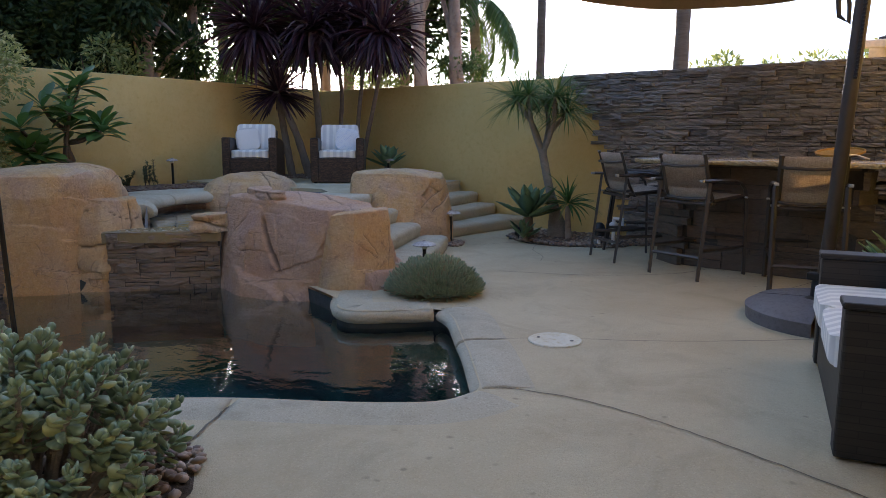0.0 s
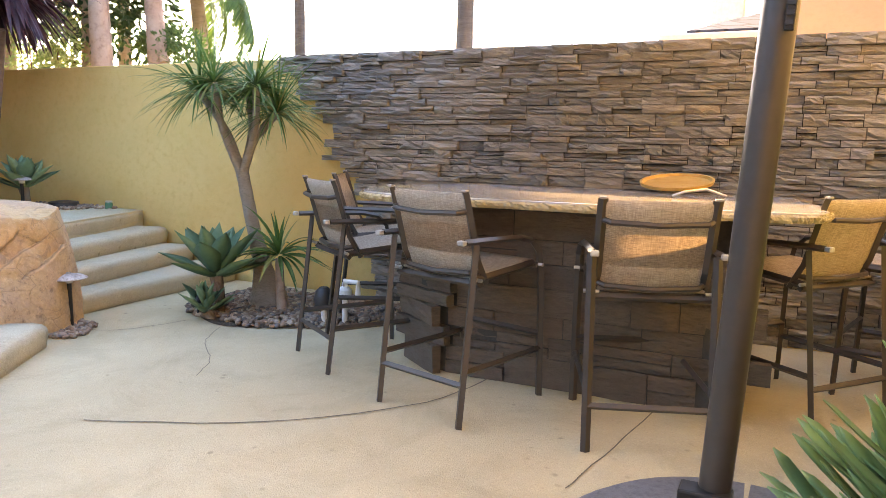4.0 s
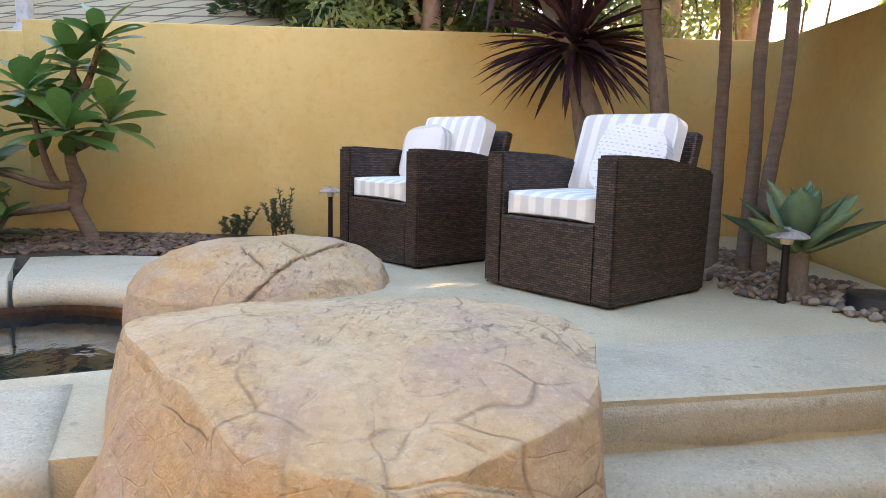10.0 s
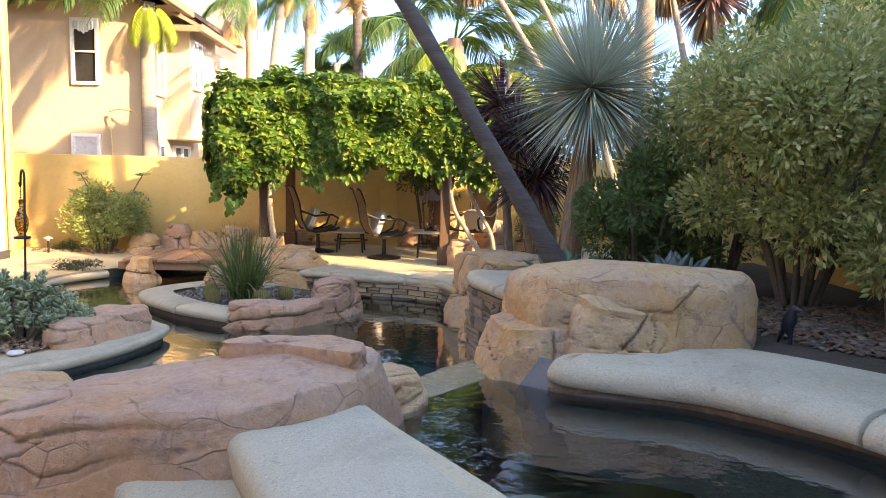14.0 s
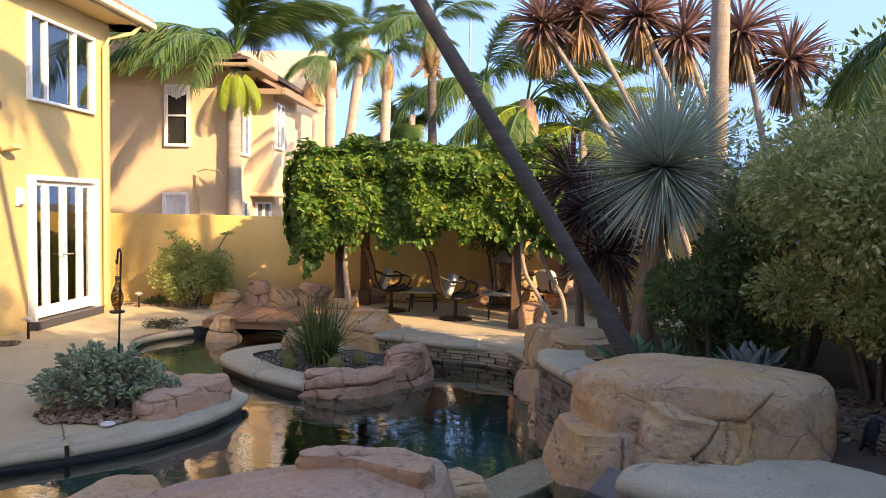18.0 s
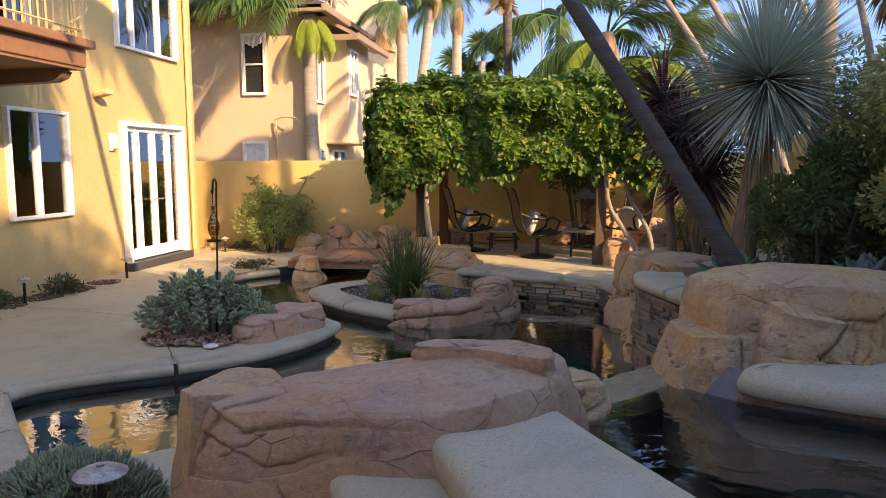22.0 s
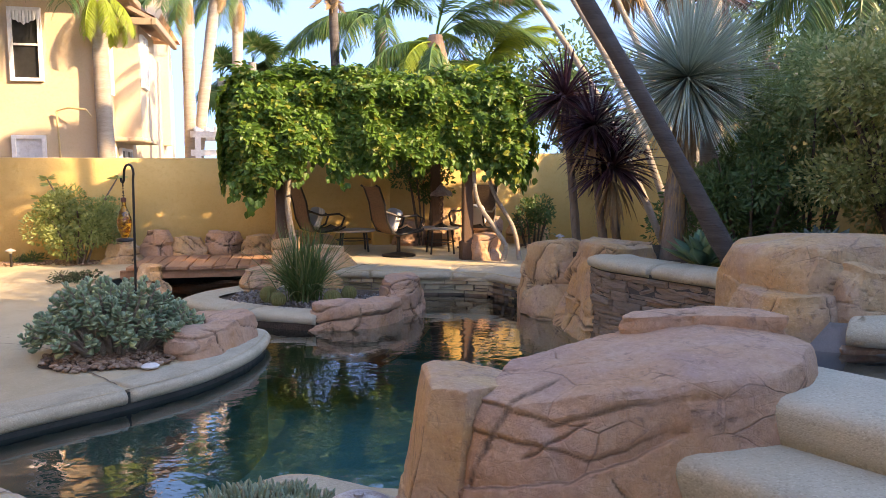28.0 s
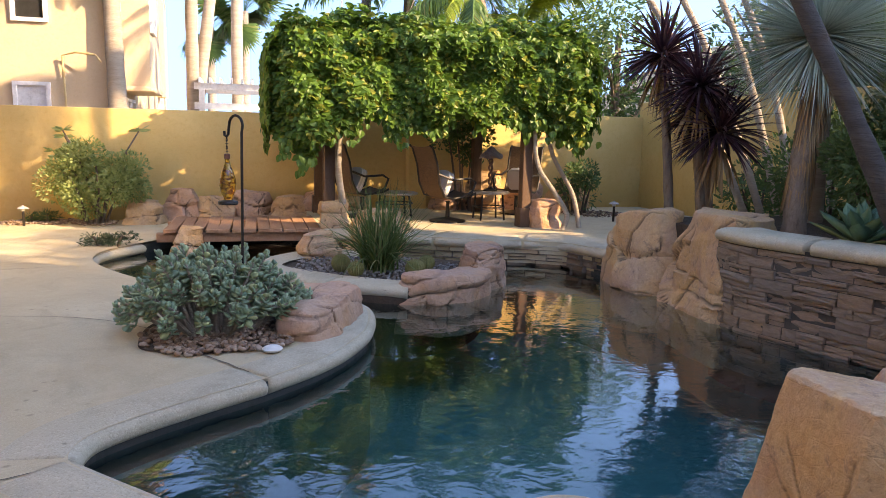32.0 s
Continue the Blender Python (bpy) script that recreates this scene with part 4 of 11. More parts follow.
BIG = [(-5.24, 3.84), (-4.72, 3.66), (-4.28, 3.68), (-3.96, 3.88), (-3.76, 4.12), (-3.60, 4.46), (-3.58, 4.74), (-4.02, 4.90), (-4.55, 4.92), (-4.98, 4.68), (-5.22, 4.28)]
boulder("boulder", "large mauve and ochre sculpted boulder between pool and steps", BIG, -0.5, 0.705, ROCK_MAUVE, 3, 0.05, 0.88, (-0.05, 0.0), 420, 150, 70, 10, 0.10, 0, 0.010, beds=0, plates=7, plate_side=(0.35, -0.95),
        crest=[(-5.22, 3.98), (-4.51, 4.02), (-4.04, 4.14), (-3.84, 4.32), (-3.70, 4.54), (-3.70, 4.75), (-4.30, 4.86), (-4.99, 4.78), (-5.14, 4.40)],
        levels=[(0, 1.0), (0.45, 1.0), (0.72, 0.985), (0.88, 0.97), (0.95, 0.955), (0.985, 0.93), (1.0, 0.90)],
        splits=[((-3.70, 4.74, 0.71), (-3.90, 4.80, 0.62), -0.035), ((-3.90, 4.80, 0.62), (-4.12, 4.82, 0.635), -0.045), ((-4.12, 4.82, 0.635), (-4.60, 4.84, 0.63), -0.03),
                ((-3.68, 4.74, 0.59), (-4.02, 4.84, 0.48), -0.03), ((-4.02, 4.84, 0.48), (-4.32, 4.86, 0.56), -0.02), ((-4.32, 4.86, 0.56), (-4.62, 4.86, 0.575), -0.015),
                ((-3.56, 4.66, 0.36), (-3.94, 4.84, 0.41), 0.05), ((-3.94, 4.84, 0.41), (-4.32, 4.90, 0.55), 0.06), ((-3.74, 4.74, 0.74), (-3.66, 4.72, 0.50), 0.05), ((-3.66, 4.72, 0.50), (-3.55, 4.66, 0.24), 0.05),
                ((-4.00, 4.84, 0.62), (-3.80, 4.80, 0.52), 0.006), ((-3.50, 4.5, 0.42), (-3.42, 4.56, 0.05), 0.02), ((-4.1, 4.86, 0.40), (-4.24, 4.88, 0.20), 0.012),
                ((-4.05, 4.50, 0.77), (-4.62, 4.66, 0.77), 0.010), ((-4.3, 4.2, 0.77), (-4.8, 4.55, 0.77), 0.014),
                ((-3.62, 4.06, 0.62), (-3.78, 3.92, 0.30), 0.03), ((-3.78, 3.92, 0.30), (-4.20, 3.66, 0.12), 0.035), ((-3.78, 3.92, 0.30), (-3.56, 4.10, 0.02), 0.02), ((-4.0, 3.80, 0.55), (-4.06, 3.74, 0.16), 0.02),
                ((-3.50, 4.24, 0.30), (-3.70, 3.98, 0.08), -0.03), ((-4.45, 3.70, 0.60), (-4.32, 3.64, 0.12), 0.03), ((-4.32, 3.64, 0.40), (-4.75, 3.68, 0.30), 0.02), ((-3.85, 3.86, 0.02), (-4.5, 3.60, -0.05), -0.03)])
boulder("boulder", "upright flat-topped ochre rock beside the big boulder", [(-3.52, 4.10), (-3.45, 4.38), (-3.52, 4.62), (-3.80, 4.66), (-4.02, 4.40), (-4.00, 4.06), (-3.75, 3.97)], -0.5, 0.665, ROCK, 47, 0.02, 0.94, (0.0, 0.03), 220, 90, 34, 5, 0.34, 0, 0.009, beds=0, plates=0,
        crest=[(-3.61, 4.13), (-3.53, 4.38), (-3.57, 4.60), (-3.80, 4.68), (-4.00, 4.46), (-3.98, 4.14), (-3.80, 4.07)],
        levels=[(0, 1.0), (0.6, 1.0), (0.85, 0.99), (0.95, 0.975), (0.985, 0.94), (1.0, 0.90)],
        splits=[((-3.53, 4.30, 0.50), (-3.50, 4.42, 0.30), 0.012), ((-3.56, 4.18, 0.44), (-3.50, 4.40, 0.28), -0.012), ((-3.54, 4.56, 0.5), (-3.50, 4.48, 0.1), 0.02), ((-3.52, 4.12, 0.20), (-3.47, 4.4, 0.14), 0.03)])
boulder("boulder", "low sloping ochre rock at the foot of the big boulder", [(-3.36, 4.22), (-3.36, 4.58), (-3.50, 4.84), (-3.92, 4.95), (-4.24, 4.92), (-4.2, 4.6), (-3.8, 4.3), (-3.58, 4.08)], -0.4, 0.20, ROCK_MAUVE, 48, 0.16, 0.70, (-0.22, 0.0), 200, 60, 34, 6, 0.26, 0, 0.009, beds=0, plates=0,
        splits=[((-3.40, 4.62, 0.22), (-3.46, 4.74, 0.02), 0.03), ((-3.62, 4.88, 0.26), (-3.56, 4.86, 0.02), 0.015)])
BB = [(-4.62, 6.06), (-4.62, 6.54), (-4.84, 6.92), (-5.26, 7.06), (-5.68, 7.00), (-5.86, 6.62), (-5.76, 6.16), (-5.44, 5.80), (-5.05, 5.74), (-4.74, 5.84)]
boulder("boulder", "broad flat-topped ochre boulder between two flights of steps", BB, -0.02, 0.855, ROCK, 14, 0.04, 0.88, (-0.02, 0.0), 400, 140, 76, 9, 0.10, 0, 0.011, beds=0, plates=0,
        crest=[(-4.79, 6.38), (-4.75, 6.64), (-4.92, 6.89), (-5.32, 7.00), (-5.66, 6.92), (-5.82, 6.62), (-5.70, 6.20), (-5.46, 5.86), (-5.14, 6.06), (-4.92, 6.22)],
        levels=[(0, 1.02), (0.35, 1.02), (0.62, 1.01), (0.84, 1.0), (0.94, 0.985), (0.985, 0.96), (1.0, 0.94)],
        splits=[((-4.74, 6.44, 0.840), (-4.72, 6.45, 0.738), 0.03), ((-4.72, 6.46, 0.748), (-4.68, 6.29, 0.637), 0.055), ((-4.68, 6.29, 0.637), (-4.64, 6.20, 0.480), 0.05), ((-4.64, 6.20, 0.480), (-4.62, 6.17, 0.332), 0.035),
                ((-4.72, 6.44, 0.748), (-4.68, 6.58, 0.665), -0.03), ((-4.68, 6.58, 0.655), (-4.66, 6.41, 0.581), -0.045), ((-4.66, 6.41, 0.581), (-4.64, 6.25, 0.480), -0.04),
                ((-4.78, 6.46, 0.835), (-4.74, 6.60, 0.803), 0.05), ((-4.74, 6.60, 0.803), (-4.78, 6.80, 0.798), 0.05), ((-4.70, 6.78, 0.600), (-4.64, 6.58, 0.498), -0.05), ((-4.66, 6.58, 0.498), (-4.66, 6.40, 0.406), -0.03),
                ((-4.76, 5.98, 0.757), (-4.70, 6.16, 0.646), 0.02), ((-4.74, 5.94, 0.572), (-4.66, 6.12, 0.517), 0.015), ((-5.16, 6.50, 0.858), (-5.49, 6.69, 0.858), 0.022), ((-5.49, 6.69, 0.858), (-5.62, 6.77, 0.858), 0.012), ((-5.47, 6.68, 0.858), (-5.19, 6.74, 0.858), -0.008),
                ((-4.96, 6.08, 0.858), (-5.22, 6.20, 0.858), 0.010), ((-4.86, 6.72, 0.858), (-5.0, 6.50, 0.858), 0.006), ((-5.3, 6.35, 0.858), (-5.1, 6.30, 0.858), 0.008)])
MID = [(-6.60, 5.55), (-6.62, 5.95), (-6.82, 6.24), (-7.20, 6.38), (-7.50, 6.28), (-7.68, 5.90), (-7.66, 5.45), (-7.42, 5.10), (-7.10, 5.00), (-6.80, 5.18)]
boulder("boulder", "low golden sculpted boulder at the spa edge", MID, 0.2, 0.80, ROCK, 24, 0.34, 0.60, (0.0, 0.02), 320, 100, 60, 8, 0.12, 0, 0.009, beds=0, plates=0,
        levels=[(0, 1.0), (0.45, 0.99), (0.65, 0.94), (0.80, 0.84), (0.92, 0.66), (1.0, 0.48)],
        splits=[((-6.64, 5.58, 0.44), (-6.78, 5.66, 0.66), 0.045), ((-6.78, 5.66, 0.66), (-7.02, 5.72, 0.79), 0.05), ((-7.02, 5.72, 0.79), (-7.35, 5.80, 0.81), 0.03), ((-6.66, 5.66, 0.50), (-6.84, 5.90, 0.74), -0.04),
                ((-6.84, 5.90, 0.74), (-7.20, 6.10, 0.80), -0.035), ((-6.78, 5.80, 0.70), (-6.96, 5.64, 0.77), 0.012), ((-6.90, 5.95, 0.76), (-7.05, 5.80, 0.80), 0.010), ((-6.86, 5.20, 0.45), (-7.0, 5.30, 0.74), 0.02)])
SPAR = [(-5.80, 2.72), (-5.78, 3.10), (-5.92, 3.42), (-6.35, 3.50), (-6.80, 3.48), (-7.08, 3.42), (-7.26, 3.06), (-7.06, 2.62), (-6.60, 2.42), (-6.12, 2.36)]
boulder("boulder", "tall layered golden sculpted boulder between pool and spa", SPAR, -0.5, 0.985, ROCK, 31, 0.03, 0.88, (0.0, -0.01), 380, 140, 64, 9, 0.10, 0, 0.010, beds=0, plates=0,
        levels=[(0, 1.0), (0.55, 1.0), (0.80, 0.985), (0.90, 0.98), (0.955, 0.955), (0.985, 0.91), (1.0, 0.86)],
        splits=[((-5.86, 3.30, 0.86), (-6.10, 3.46, 0.88), 0.02), ((-6.04, 3.46, 0.76), (-6.24, 3.50, 0.83), -0.04), ((-6.24, 3.50, 0.83), (-6.62, 3.50, 0.80), -0.055), ((-6.62, 3.50, 0.80), (-6.76, 3.48, 0.95), -0.045),
                ((-6.67, 3.50, 0.82), (-6.65, 3.52, 0.56), 0.05), ((-6.02, 3.46, 0.74), (-6.30, 3.52, 0.69), -0.04), ((-6.30, 3.52, 0.69), (-6.64, 3.52, 0.66), -0.05), ((-6.36, 3.54, 0.80), (-6.42, 3.54, 0.70), 0.012),
                ((-5.84, 2.80, 0.70), (-5.80, 3.20, 0.62), 0.04), ((-5.84, 2.80, 0.34), (-5.82, 3.14, 0.28), 0.035), ((-5.80, 3.02, 0.62), (-5.82, 2.92, 0.30), 0.02), ((-6.0, 2.46, 0.5), (-5.84, 2.82, 0.42), 0.03),
                ((-6.30, 3.0, 0.99), (-6.90, 3.2, 0.99), 0.014), ((-6.0, 3.25, 0.97), (-6.5, 3.0, 0.99), 0.010), ((-5.9, 2.6, 0.12), (-5.82, 3.0, 0.05), 0.03)])
boulder("boulder", "rounded golden sculpted boulder beside the spillway", [(-5.60, 3.02), (-5.62, 3.38), (-5.76, 3.58), (-6.06, 3.64), (-6.24, 3.48), (-6.16, 3.08), (-5.86, 2.86)], -0.4, 0.72, ROCK, 37, 0.12, 0.66, (0, 0), 130, 50, 28, 6, 0.15, 3, power=2.6, beds=1)
boulder("boulder", "low sloping sculpted rock beside the spa water", [(-5.98, 3.44), (-6.06, 3.62), (-6.30, 3.66), (-6.62, 3.60), (-6.78, 3.40), (-6.4, 3.2), (-6.05, 3.22)], 0.2, 0.84, ROCK, 39, 0.25, 0.55, (0.12, 0), 110, 34, 22, 6, 0.15, 2, power=2.2, beds=1)
boulder("boulder", "thin mauve slab of rock lying on the big boulder", [(-4.44, 4.12), (-4.47, 4.20), (-4.72, 4.22), (-4.92, 4.34), (-5.06, 4.40), (-5.10, 4.22), (-4.90, 4.06), (-4.62, 4.02)], 0.68, 0.765, ROCK_MAUVE, 40, 0.03, 0.93, (-0.03, 0), 140, 14, 20, 8, 0.12, 3, 0.008, beds=0)
boulder("boulder", "small rock at the lip of the spillway", [(-5.02, 3.72), (-5.00, 3.98), (-5.16, 4.06), (-5.34, 3.92), (-5.32, 3.72), (-5.16, 3.62)], 0.38, 0.55, ROCK, 42, 0.15, 0.65, (0, 0), 80, 24, 16, 6, 0.15, 2, beds=1)
boulder("boulder", "rounded sculpted boulder standing in the water", [(-5.66, -0.90), (-5.56, -0.40), (-5.66, 0.04), (-5.95, 0.20), (-6.25, -0.05), (-6.28, -0.62), (-6.0, -0.95)], -0.5, 0.66, ROCK, 41, 0.12, 0.70, (0, 0), 150, 44, 30, 7, 0.18, 5, power=2.2)
boulder("boulder", "domed sculpted boulder joined to the stone retaining wall", [(-5.70, 0.22), (-5.62, 0.72), (-5.60, 1.12), (-5.86, 1.26), (-6.35, 1.05), (-6.78, 0.72), (-6.85, 0.15), (-6.45, -0.10), (-5.98, 0.0)], -0.5, 0.74, ROCK, 43, 0.12, 0.68, (0.0, 0), 150, 44, 30, 7, 0.18, 5, power=2.2)
boulder("boulder", "flat mauve sculpted rock beside the jade planter", [(-2.22, 1.02), (-2.24, 1.34), (-2.46, 1.50), (-2.68, 1.30), (-2.85, 1.02), (-2.97, 0.66), (-2.82, 0.34), (-2.40, 0.42)], -0.4, 0.24, ROCK_MAUVE, 47, 0.08, 0.82, (0.02, 0), 140, 36, 28, 7, 0.12, 5)
boulder("boulder", "small rock at the planter edge", [(-1.62, 0.55), (-1.60, 0.95), (-1.9, 0.8), (-2.3, 0.45), (-2.2, 0.2), (-1.8, 0.25)], -0.1, 0.16, ROCK_MAUVE, 48, 0.2, 0.6, (0, 0), 80, 20, 14, 6, 0.15, 2)
boulder("boulder", "low blocky mauve rock edging the island", [(-3.28, -0.12), (-3.34, 0.10), (-3.95, 0.06), (-4.35, -0.22), (-4.42, -0.62), (-4.15, -0.75), (-3.7, -0.45)], -0.4, 0.13, ROCK_MAUVE, 53, 0.08, 0.8, (0, 0), 140, 34, 24, 8, 0.2, 6)
boulder("boulder", "blocky mauve rock on the island point", [(-4.15, -0.55), (-4.20, -0.35), (-4.50, -0.52), (-4.68, -1.00), (-4.60, -1.40), (-4.30, -1.35), (-4.08, -1.0)], -0.4, 0.26, ROCK_MAUVE, 59, 0.12, 0.72, (0, 0), 130, 34, 24, 8, 0.2, 6)
boulder("boulder", "rounded tan rock on the island", [(-2.55, -1.85), (-2.70, -1.65), (-3.10, -1.75), (-3.2, -2.1), (-2.9, -2.3), (-2.6, -2.2)], -0.3, 0.26, ROCK, 61, 0.3, 0.5, (0, 0), 90, 26, 18, 6, 0.2, 3, power=2.0)
boulder("boulder", "small tan rock at the end of the plank bridge", [(-1.25, -2.75), (-1.20, -3.10), (-1.5, -3.3), (-1.78, -3.1), (-1.75, -2.75), (-1.5, -2.62)], -0.3, 0.22, ROCK, 67, 0.35, 0.5, (0, 0), 90, 26, 18, 6, 0.2, 3, power=2.0)
boulder("boulder", "sculpted rock under the arbour post", [(-3.15, -2.62), (-3.25, -2.30), (-3.75, -2.15), (-4.15, -2.38), (-4.1, -2.85), (-3.6, -3.0), (-3.25, -2.9)], -0.3, 0.46, ROCK, 71, 0.2, 0.6, (0, 0), 110, 30, 20, 7, 0.2, 4, power=2.2)
boulder("boulder", "upright block of tan rock beside a vine trunk", [(-2.98, -3.35), (-3.0, -3.0), (-3.35, -3.0), (-3.4, -3.35)], 0.0, 0.50, ROCK, 73, 0.1, 0.75, (0, 0), 80, 26, 16, 6, 0.15, 3)
boulder("boulder", "tan block of rock on the terrace", [(-5.72, -3.08), (-5.72, -2.75), (-6.12, -2.72), (-6.15, -3.1), (-5.9, -3.2)], 0.1, 0.52, ROCK_MAUVE, 79, 0.12, 0.75, (0, 0), 80, 26, 16, 6, 0.15, 3)
for i, (x, y, w, z) in enumerate([(-0.75, -5.1, 0.36, 0.34), (-1.25, -5.25, 0.34, 0.50), (-1.72, -5.2, 0.42, 0.40), (-2.25, -5.28, 0.42, 0.46), (-2.75, -5.2, 0.38, 0.38), (-3.2, -5.25, 0.4, 0.44), (-3.75, -5.3, 0.4, 0.36), (-5.3, -5.3, 0.4, 0.6), (-5.9, -5.3, 0.45, 0.8), (-6.6, -5.25, 0.5, 0.65), (-7.3, -5.2, 0.5, 0.55)]):
    boulder("boulder", "rough tan rock piled against the rear wall", [(x + w * math.cos(a) * (0.9 + 0.2 * math.sin(a * 3 + i)), y + 0.26 * math.sin(a)) for a in [k * math.pi / 4 for k in range(8)]], -0.05, z, ROCK_MAUVE if i % 2 else ROCK, 90 + i, 0.15, 0.62, (0, 0), 70, 20, 12, 7, 0.3, 3, power=2.2)

# island body
ISLAND = [(-2.10, -1.38), (-2.20, -1.05), (-2.50, -0.72), (-2.78, -0.42), (-3.40, -0.02), (-4.0, -0.25), (-4.4, -0.9), (-4.35, -1.4), (-3.6, -1.9), (-3.1, -2.25), (-2.6, -2.15), (-2.25, -1.75)]
bm = bmesh.new()
slab(bm, [tuple(q) for q in curve_through(ISLAND, 4, True)], -0.6, -0.01)
tagged(part("island_bed", bm, SOIL), "gravelly planted island in the pool", "island", kind="structure")
isl = thing("island_coping", "pale rounded concrete edging of the pool island", "coping", kind="structure")
coping_run([(-2.62, -2.15), (-2.25, -1.75), (-2.10, -1.38), (-2.22, -1.02), (-2.50, -0.70), (-2.76, -0.44)], 0.015, isl)
coping_run([(-2.80, -0.41), (-3.1, -0.2), (-3.42, -0.02)], 0.015, isl)
coping_run([(-3.55, -1.95), (-3.1, -2.28), (-2.65, -2.17)][::1], 0.01, isl)

# ---- stacked stone ----
def stone_set(count, seed, lumpy=1.0):
    """Meshes of split-faced stones in a unit box (x along, y outwards, z up), shared between alike pieces."""
    rnd = random.Random(seed)
    out = []
    for k in range(count):
        nx, nz = 4, 3
        vs, fs = [], []
        for a in range(nx + 1):
            for b in range(nz + 1):
                rim = a in (0, nx) or b in (0, nz)
                y = (-0.10 if rim else 0.0) + rnd.uniform(-0.22, 0.16) * lumpy
                jx = 0 if a in (0, nx) else rnd.uniform(-0.06, 0.06)
                jz = 0 if b in (0, nz) else rnd.uniform(-0.10, 0.10)
                vs.append((a / nx - 0.5 + jx, y, b / nz - 0.5 + jz))
        for a in range(nx):
            for b in range(nz):
                i = a * (nz + 1) + b
                fs.append((i, i + nz + 1, i + nz + 2, i + 1))
        edge = [a * (nz + 1) for a in range(nx + 1)] + [nx * (nz + 1) + b for b in range(1, nz + 1)] + [a * (nz + 1) + nz for a in range(nx - 1, -1, -1)] + [b for b in range(nz - 1, 0, -1)]
        n0 = len(vs)
        for i in edge:
            vs.append((vs[i][0], -1.6, vs[i][2]))
        for k2 in range(len(edge)):
            q = (k2 + 1) % len(edge)
            fs.append((edge[k2], n0 + k2, n0 + q, edge[q]))
        out.append((vs, fs))
    return out


STONES = stone_set(18, 5)


def stone_field(parent, place, length, z0, z1, rows, lens, material, seed, near, inside=None, depth=0.05, name="stone"):
    """Courses of stones. place(s, z) gives the pose on the face at a run s; near(s, z): whether a stone is an object of its own; the rest is joined."""
    rnd = random.Random(seed)
    meshes = []
    for k, (vs, fs) in enumerate(STONES):
        meshes.append(mesh_of(name, vs, fs, material))
    jv, jf = [], []
    z, own = z0, 0
    while z < z1 - 0.01:
        h = min(rnd.uniform(*rows), z1 - z)
        s = -rnd.uniform(0, lens[1])
        while s < length:
            w = rnd.uniform(*lens)
            a, b = max(s, 0), min(s + w, length)
            s += w
            if b - a < 0.04:
                continue
            split = rnd.random() < 0.35 and h > 0.06
            for zz, hh in (((z, h * 0.48), (z + h * 0.5, h * 0.5)) if split else ((z, h),)):
                m_s, m_z = (a + b) / 2, zz + hh / 2
                if inside and not inside(m_s, m_z):
                    continue
                m = place(m_s, m_z) @ Matrix.Translation((0, rnd.uniform(-0.3, 0.6) * depth, 0)) @ Matrix.Diagonal((b - a - 0.006, depth, hh - 0.005, 1))
                k = rnd.randrange(len(meshes))
                if own < 300 and near(m_s, m_z):
                    ob = new(name, meshes[k])
                    ob.parent = parent
                    ob.matrix_world = m
                    own += 1
                else:
                    vs, fs = STONES[k]
                    n0 = len(jv)
                    jv.extend(tuple(m @ Vector(v)) for v in vs)
                    jf.extend(tuple(n0 + i for i in f) for f in fs)
        z += h
    if jv:
        o = raw("stone_rest", jv, jf, material, parent)
        o["kind"] = "stuff"


# ---- stone-clad wall ----
cladding = thing("wall_stone", "grey-brown stacked ledgestone cladding on the garden wall", "stone wall", kind="structure")
EDGE = [(0.0, 3.55), (0.35, 3.50), (0.81, 3.62), (0.94, 3.70), (1.03, 3.74), (1.14, 3.86), (1.22, 3.97), (1.35, 3.90), (1.51, 4.00), (1.62, 4.12), (1.77, 4.30), (1.98, 4.46), (2.2, 4.55)]


def edge_at(z):
    return float(np.interp(z, [e[0] for e in EDGE], [e[1] for e in EDGE]))


# ---- house ----
HX = 1.12
def wall_with_holes(name, x, y0, y1, z0, z1, holes, material, parent, thick=0.22, face=-1):
    """An upright wall at x, along y, with rectangular openings (y0, y1, z0, z1) cut through it; built of blocks between them."""
    ys = sorted({y0, y1, *[h[0] for h in holes], *[h[1] for h in holes]})
    zs = sorted({z0, z1, *[h[2] for h in holes], *[h[3] for h in holes]})
    vs, fs, key = [], [], {}

    def vert(p):
        if p not in key:
            key[p] = len(vs)
            vs.append(p)
        return key[p]
    solid = {}
    for i in range(len(ys) - 1):
        for k in range(len(zs) - 1):
            my, mz = (ys[i] + ys[i + 1]) / 2, (zs[k] + zs[k + 1]) / 2
            solid[i, k] = not any(h[0] < my < h[1] and h[2] < mz < h[3] for h in holes)
    for (i, k), s in solid.items():
        if not s:
            continue
        a, b, c, d = ys[i], ys[i + 1], zs[k], zs[k + 1]
        for xx, flip in ((x, False), (x + thick, True)):
            q = [vert((xx, a, c)), vert((xx, a, d)), vert((xx, b, d)), vert((xx, b, c))]
            fs.append(tuple(q[::-1] if flip else q))
        for (di, dk), (p, r) in {(-1, 0): ((a, c), (a, d)), (1, 0): ((b, d), (b, c)), (0, -1): ((b, c), (a, c)), (0, 1): ((a, d), (b, d))}.items():
            if not solid.get((i + di, k + dk), False):
                fs.append((vert((x, *p)), vert((x + thick, *p)), vert((x + thick, *r)), vert((x, *r))))
    return raw(name, vs, fs, material, parent)


